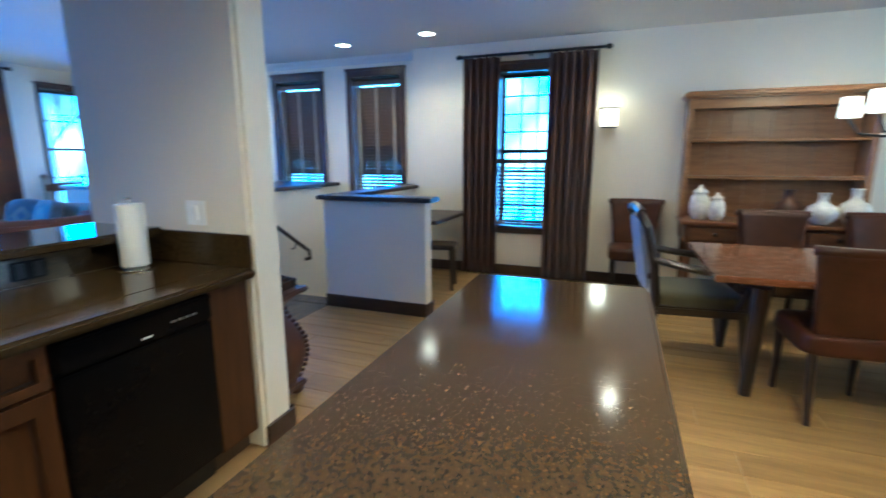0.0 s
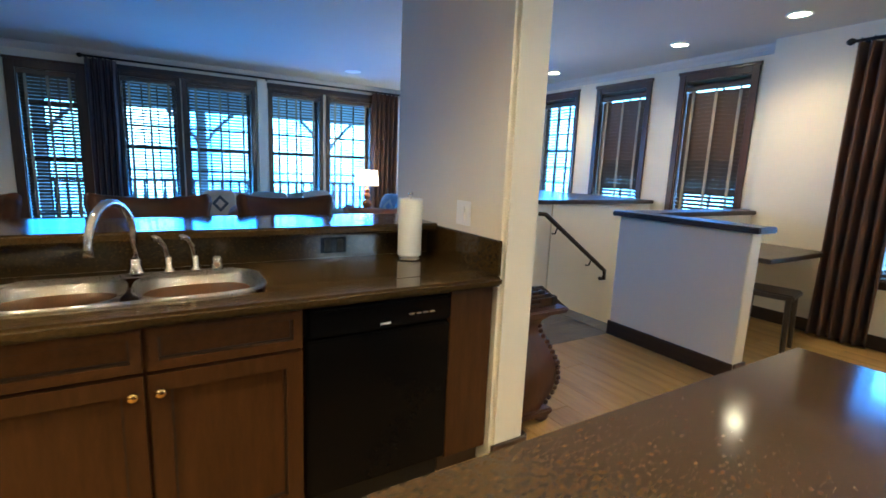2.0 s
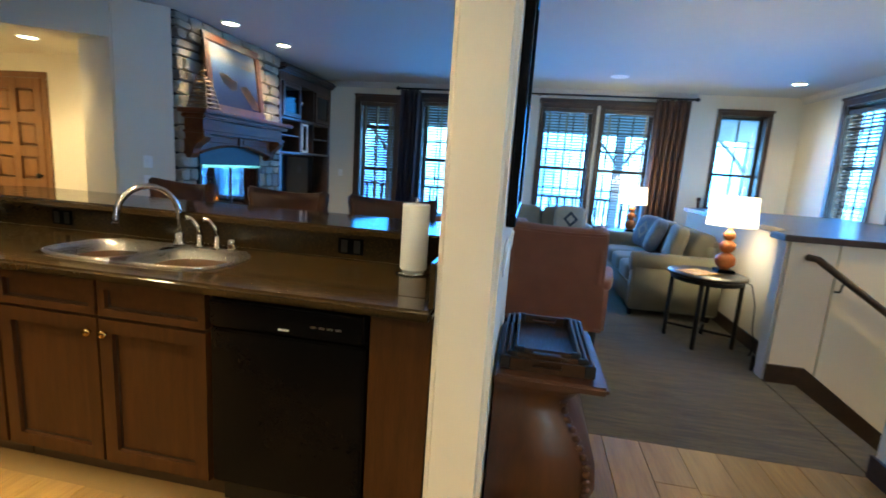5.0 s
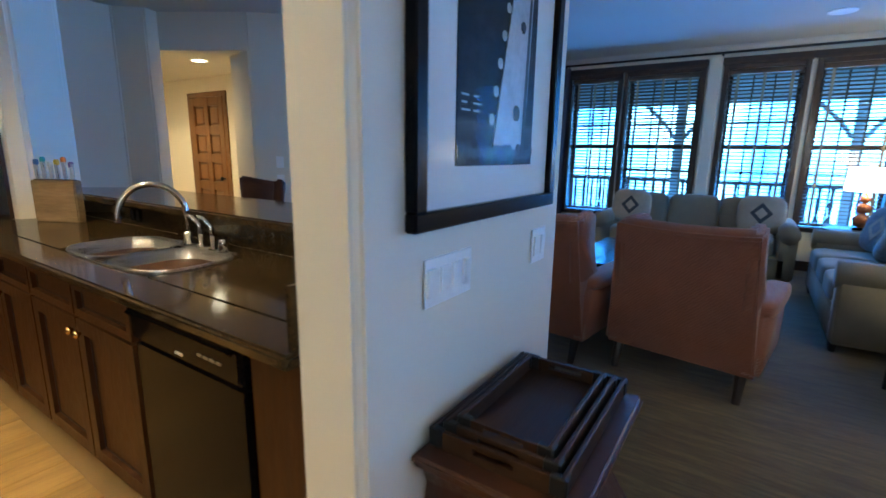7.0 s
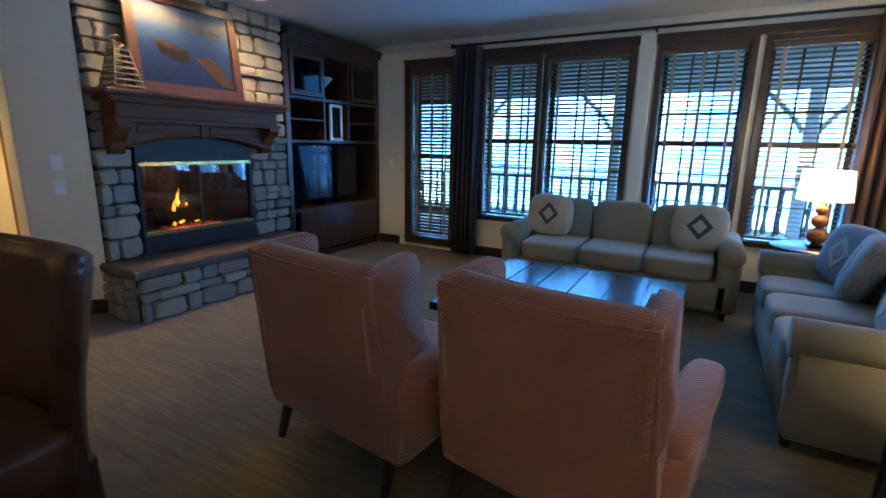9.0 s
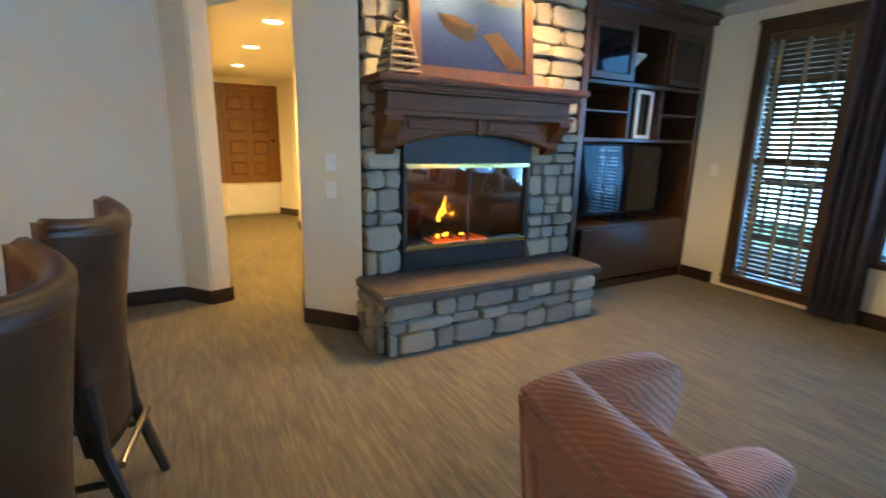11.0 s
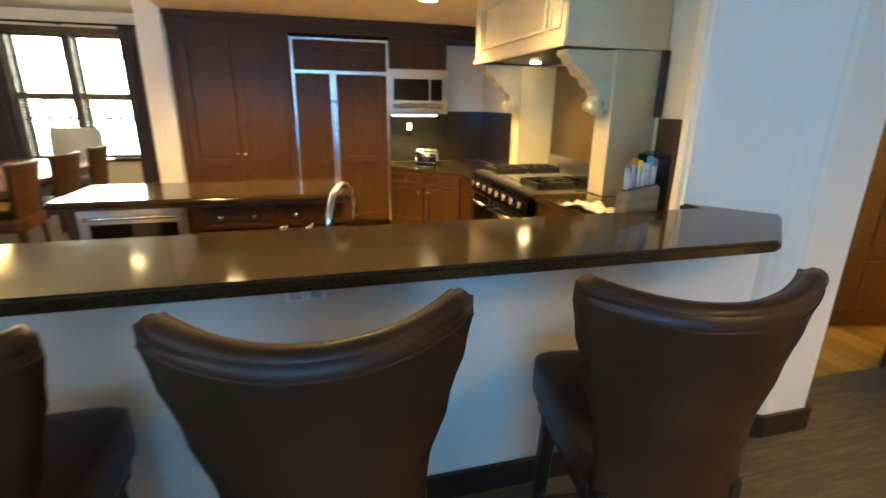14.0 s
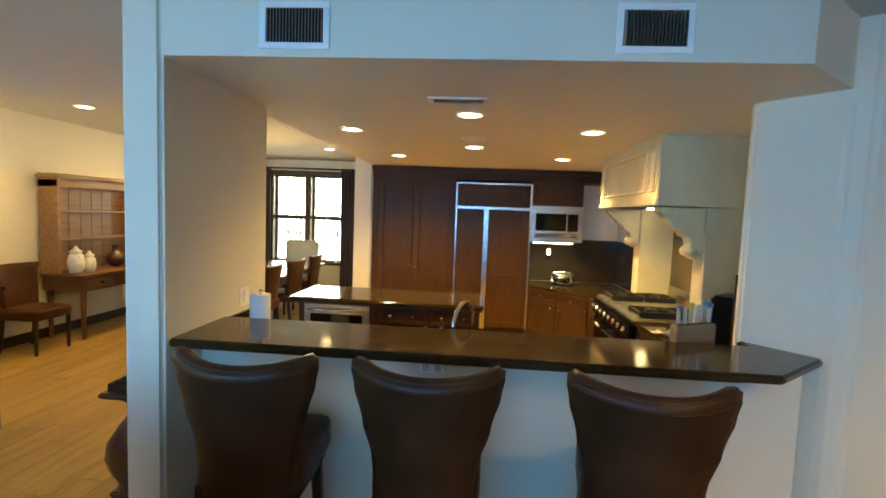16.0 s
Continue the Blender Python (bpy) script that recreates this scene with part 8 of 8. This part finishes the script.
def lay(parent, a0, a1, z0, z1, place, hmin=0.09, hmax=0.19, wmin=0.14, wmax=0.36):
    """Courses of uneven stones over a rectangle; place(a, z) gives the pose of one stone."""
    z = z0
    while z < z1 - 0.02:
        h = min(rnd.uniform(hmin, hmax), z1 - z)
        if z1 - z - h < 0.05:
            h = z1 - z
        a = a0
        while a < a1 - 0.01:
            w = min(rnd.uniform(wmin, wmax), a1 - a)
            if a1 - a - w < 0.07:
                w = a1 - a
            split = h > 0.15 and rnd.random() < 0.25
            for zz, hh in (((z, h * 0.5), (z + h * 0.5, h * 0.5)) if split else ((z, h),)):
                share("stone", rnd.choice(STONES), parent, place(a + w / 2, zz + hh / 2) @ Matrix.Rotation(radians(rnd.uniform(-2.5, 2.5)), 4, "Y") @ Matrix.Diagonal((w - 0.010, rnd.uniform(0.034, 0.066), hh - 0.010, 1)))
            a += w
        z += h


front = lambda a, z: pose(a, FY - 0.03, z)
lay(fp, FX0, -4.22, 0.43, 1.46, front, wmin=0.11, wmax=0.26)
lay(fp, -3.07, FX1, 0.43, 1.46, front, wmin=0.11, wmax=0.27)
lay(fp, FX0, FX1, 1.46, CEIL - 0.005, front)
lay(fp, -4.58, -2.78, 0.0, 0.358, lambda a, z: pose(a, -2.78, z), 0.08, 0.16, 0.14, 0.34)
lay(fp, -3.20, -2.80, 0.0, 0.358, lambda a, z: pose(-2.78, a, z, 0, 0, -90), 0.08, 0.16, 0.12, 0.24)
lay(fp, -3.22, -2.80, 0.0, 0.358, lambda a, z: pose(-4.58, a, z, 0, 0, 90), 0.08, 0.16, 0.12, 0.24)

# ---------- floor planks ----------
PLANKS = {}


def plank(x0, x1, y0, y1, parent):
    L, W = round(x1 - x0, 2), round(y1 - y0, 3)
    if (L, W) not in PLANKS:
        me = mesh_of(boxm(-L / 2 + 0.001, L / 2 - 0.001, -W / 2 + 0.001, W / 2 - 0.001, -0.012, 0.0, 0.002), "plank")
        me.materials.append(M_PLANK)
        PLANKS[(L, W)] = me
    share("plank", PLANKS[(L, W)], parent, pose((x0 + x1) / 2, (y0 + y1) / 2, 0))


fl = bpy.data.objects["floor_base"]
PW = 0.19


def planking(xa, xb, ya, yb):
    y = ya
    while y < yb - 0.02:
        w = min(PW, yb - y)
        x = xa - rnd.uniform(0, 0.9)
        while x < xb - 0.01:
            L = rnd.choice((0.9, 1.2, 1.5))
            x0, x1 = max(x, xa), min(x + L, xb)
            if x1 - x0 > 0.02:
                plank(x0, x1, y, y + w, fl)
            x += L
        y += w


planking(-1.03, 6.2, 0.225, 2.07)
planking(-0.87, 6.2, 2.07, 3.87)
planking(0.0, 4.0, -3.44, 0.225)
planking(-0.45, 1.9, -6.3, -3.6)
planking(-1.03, -0.45, -4.55, -3.5)
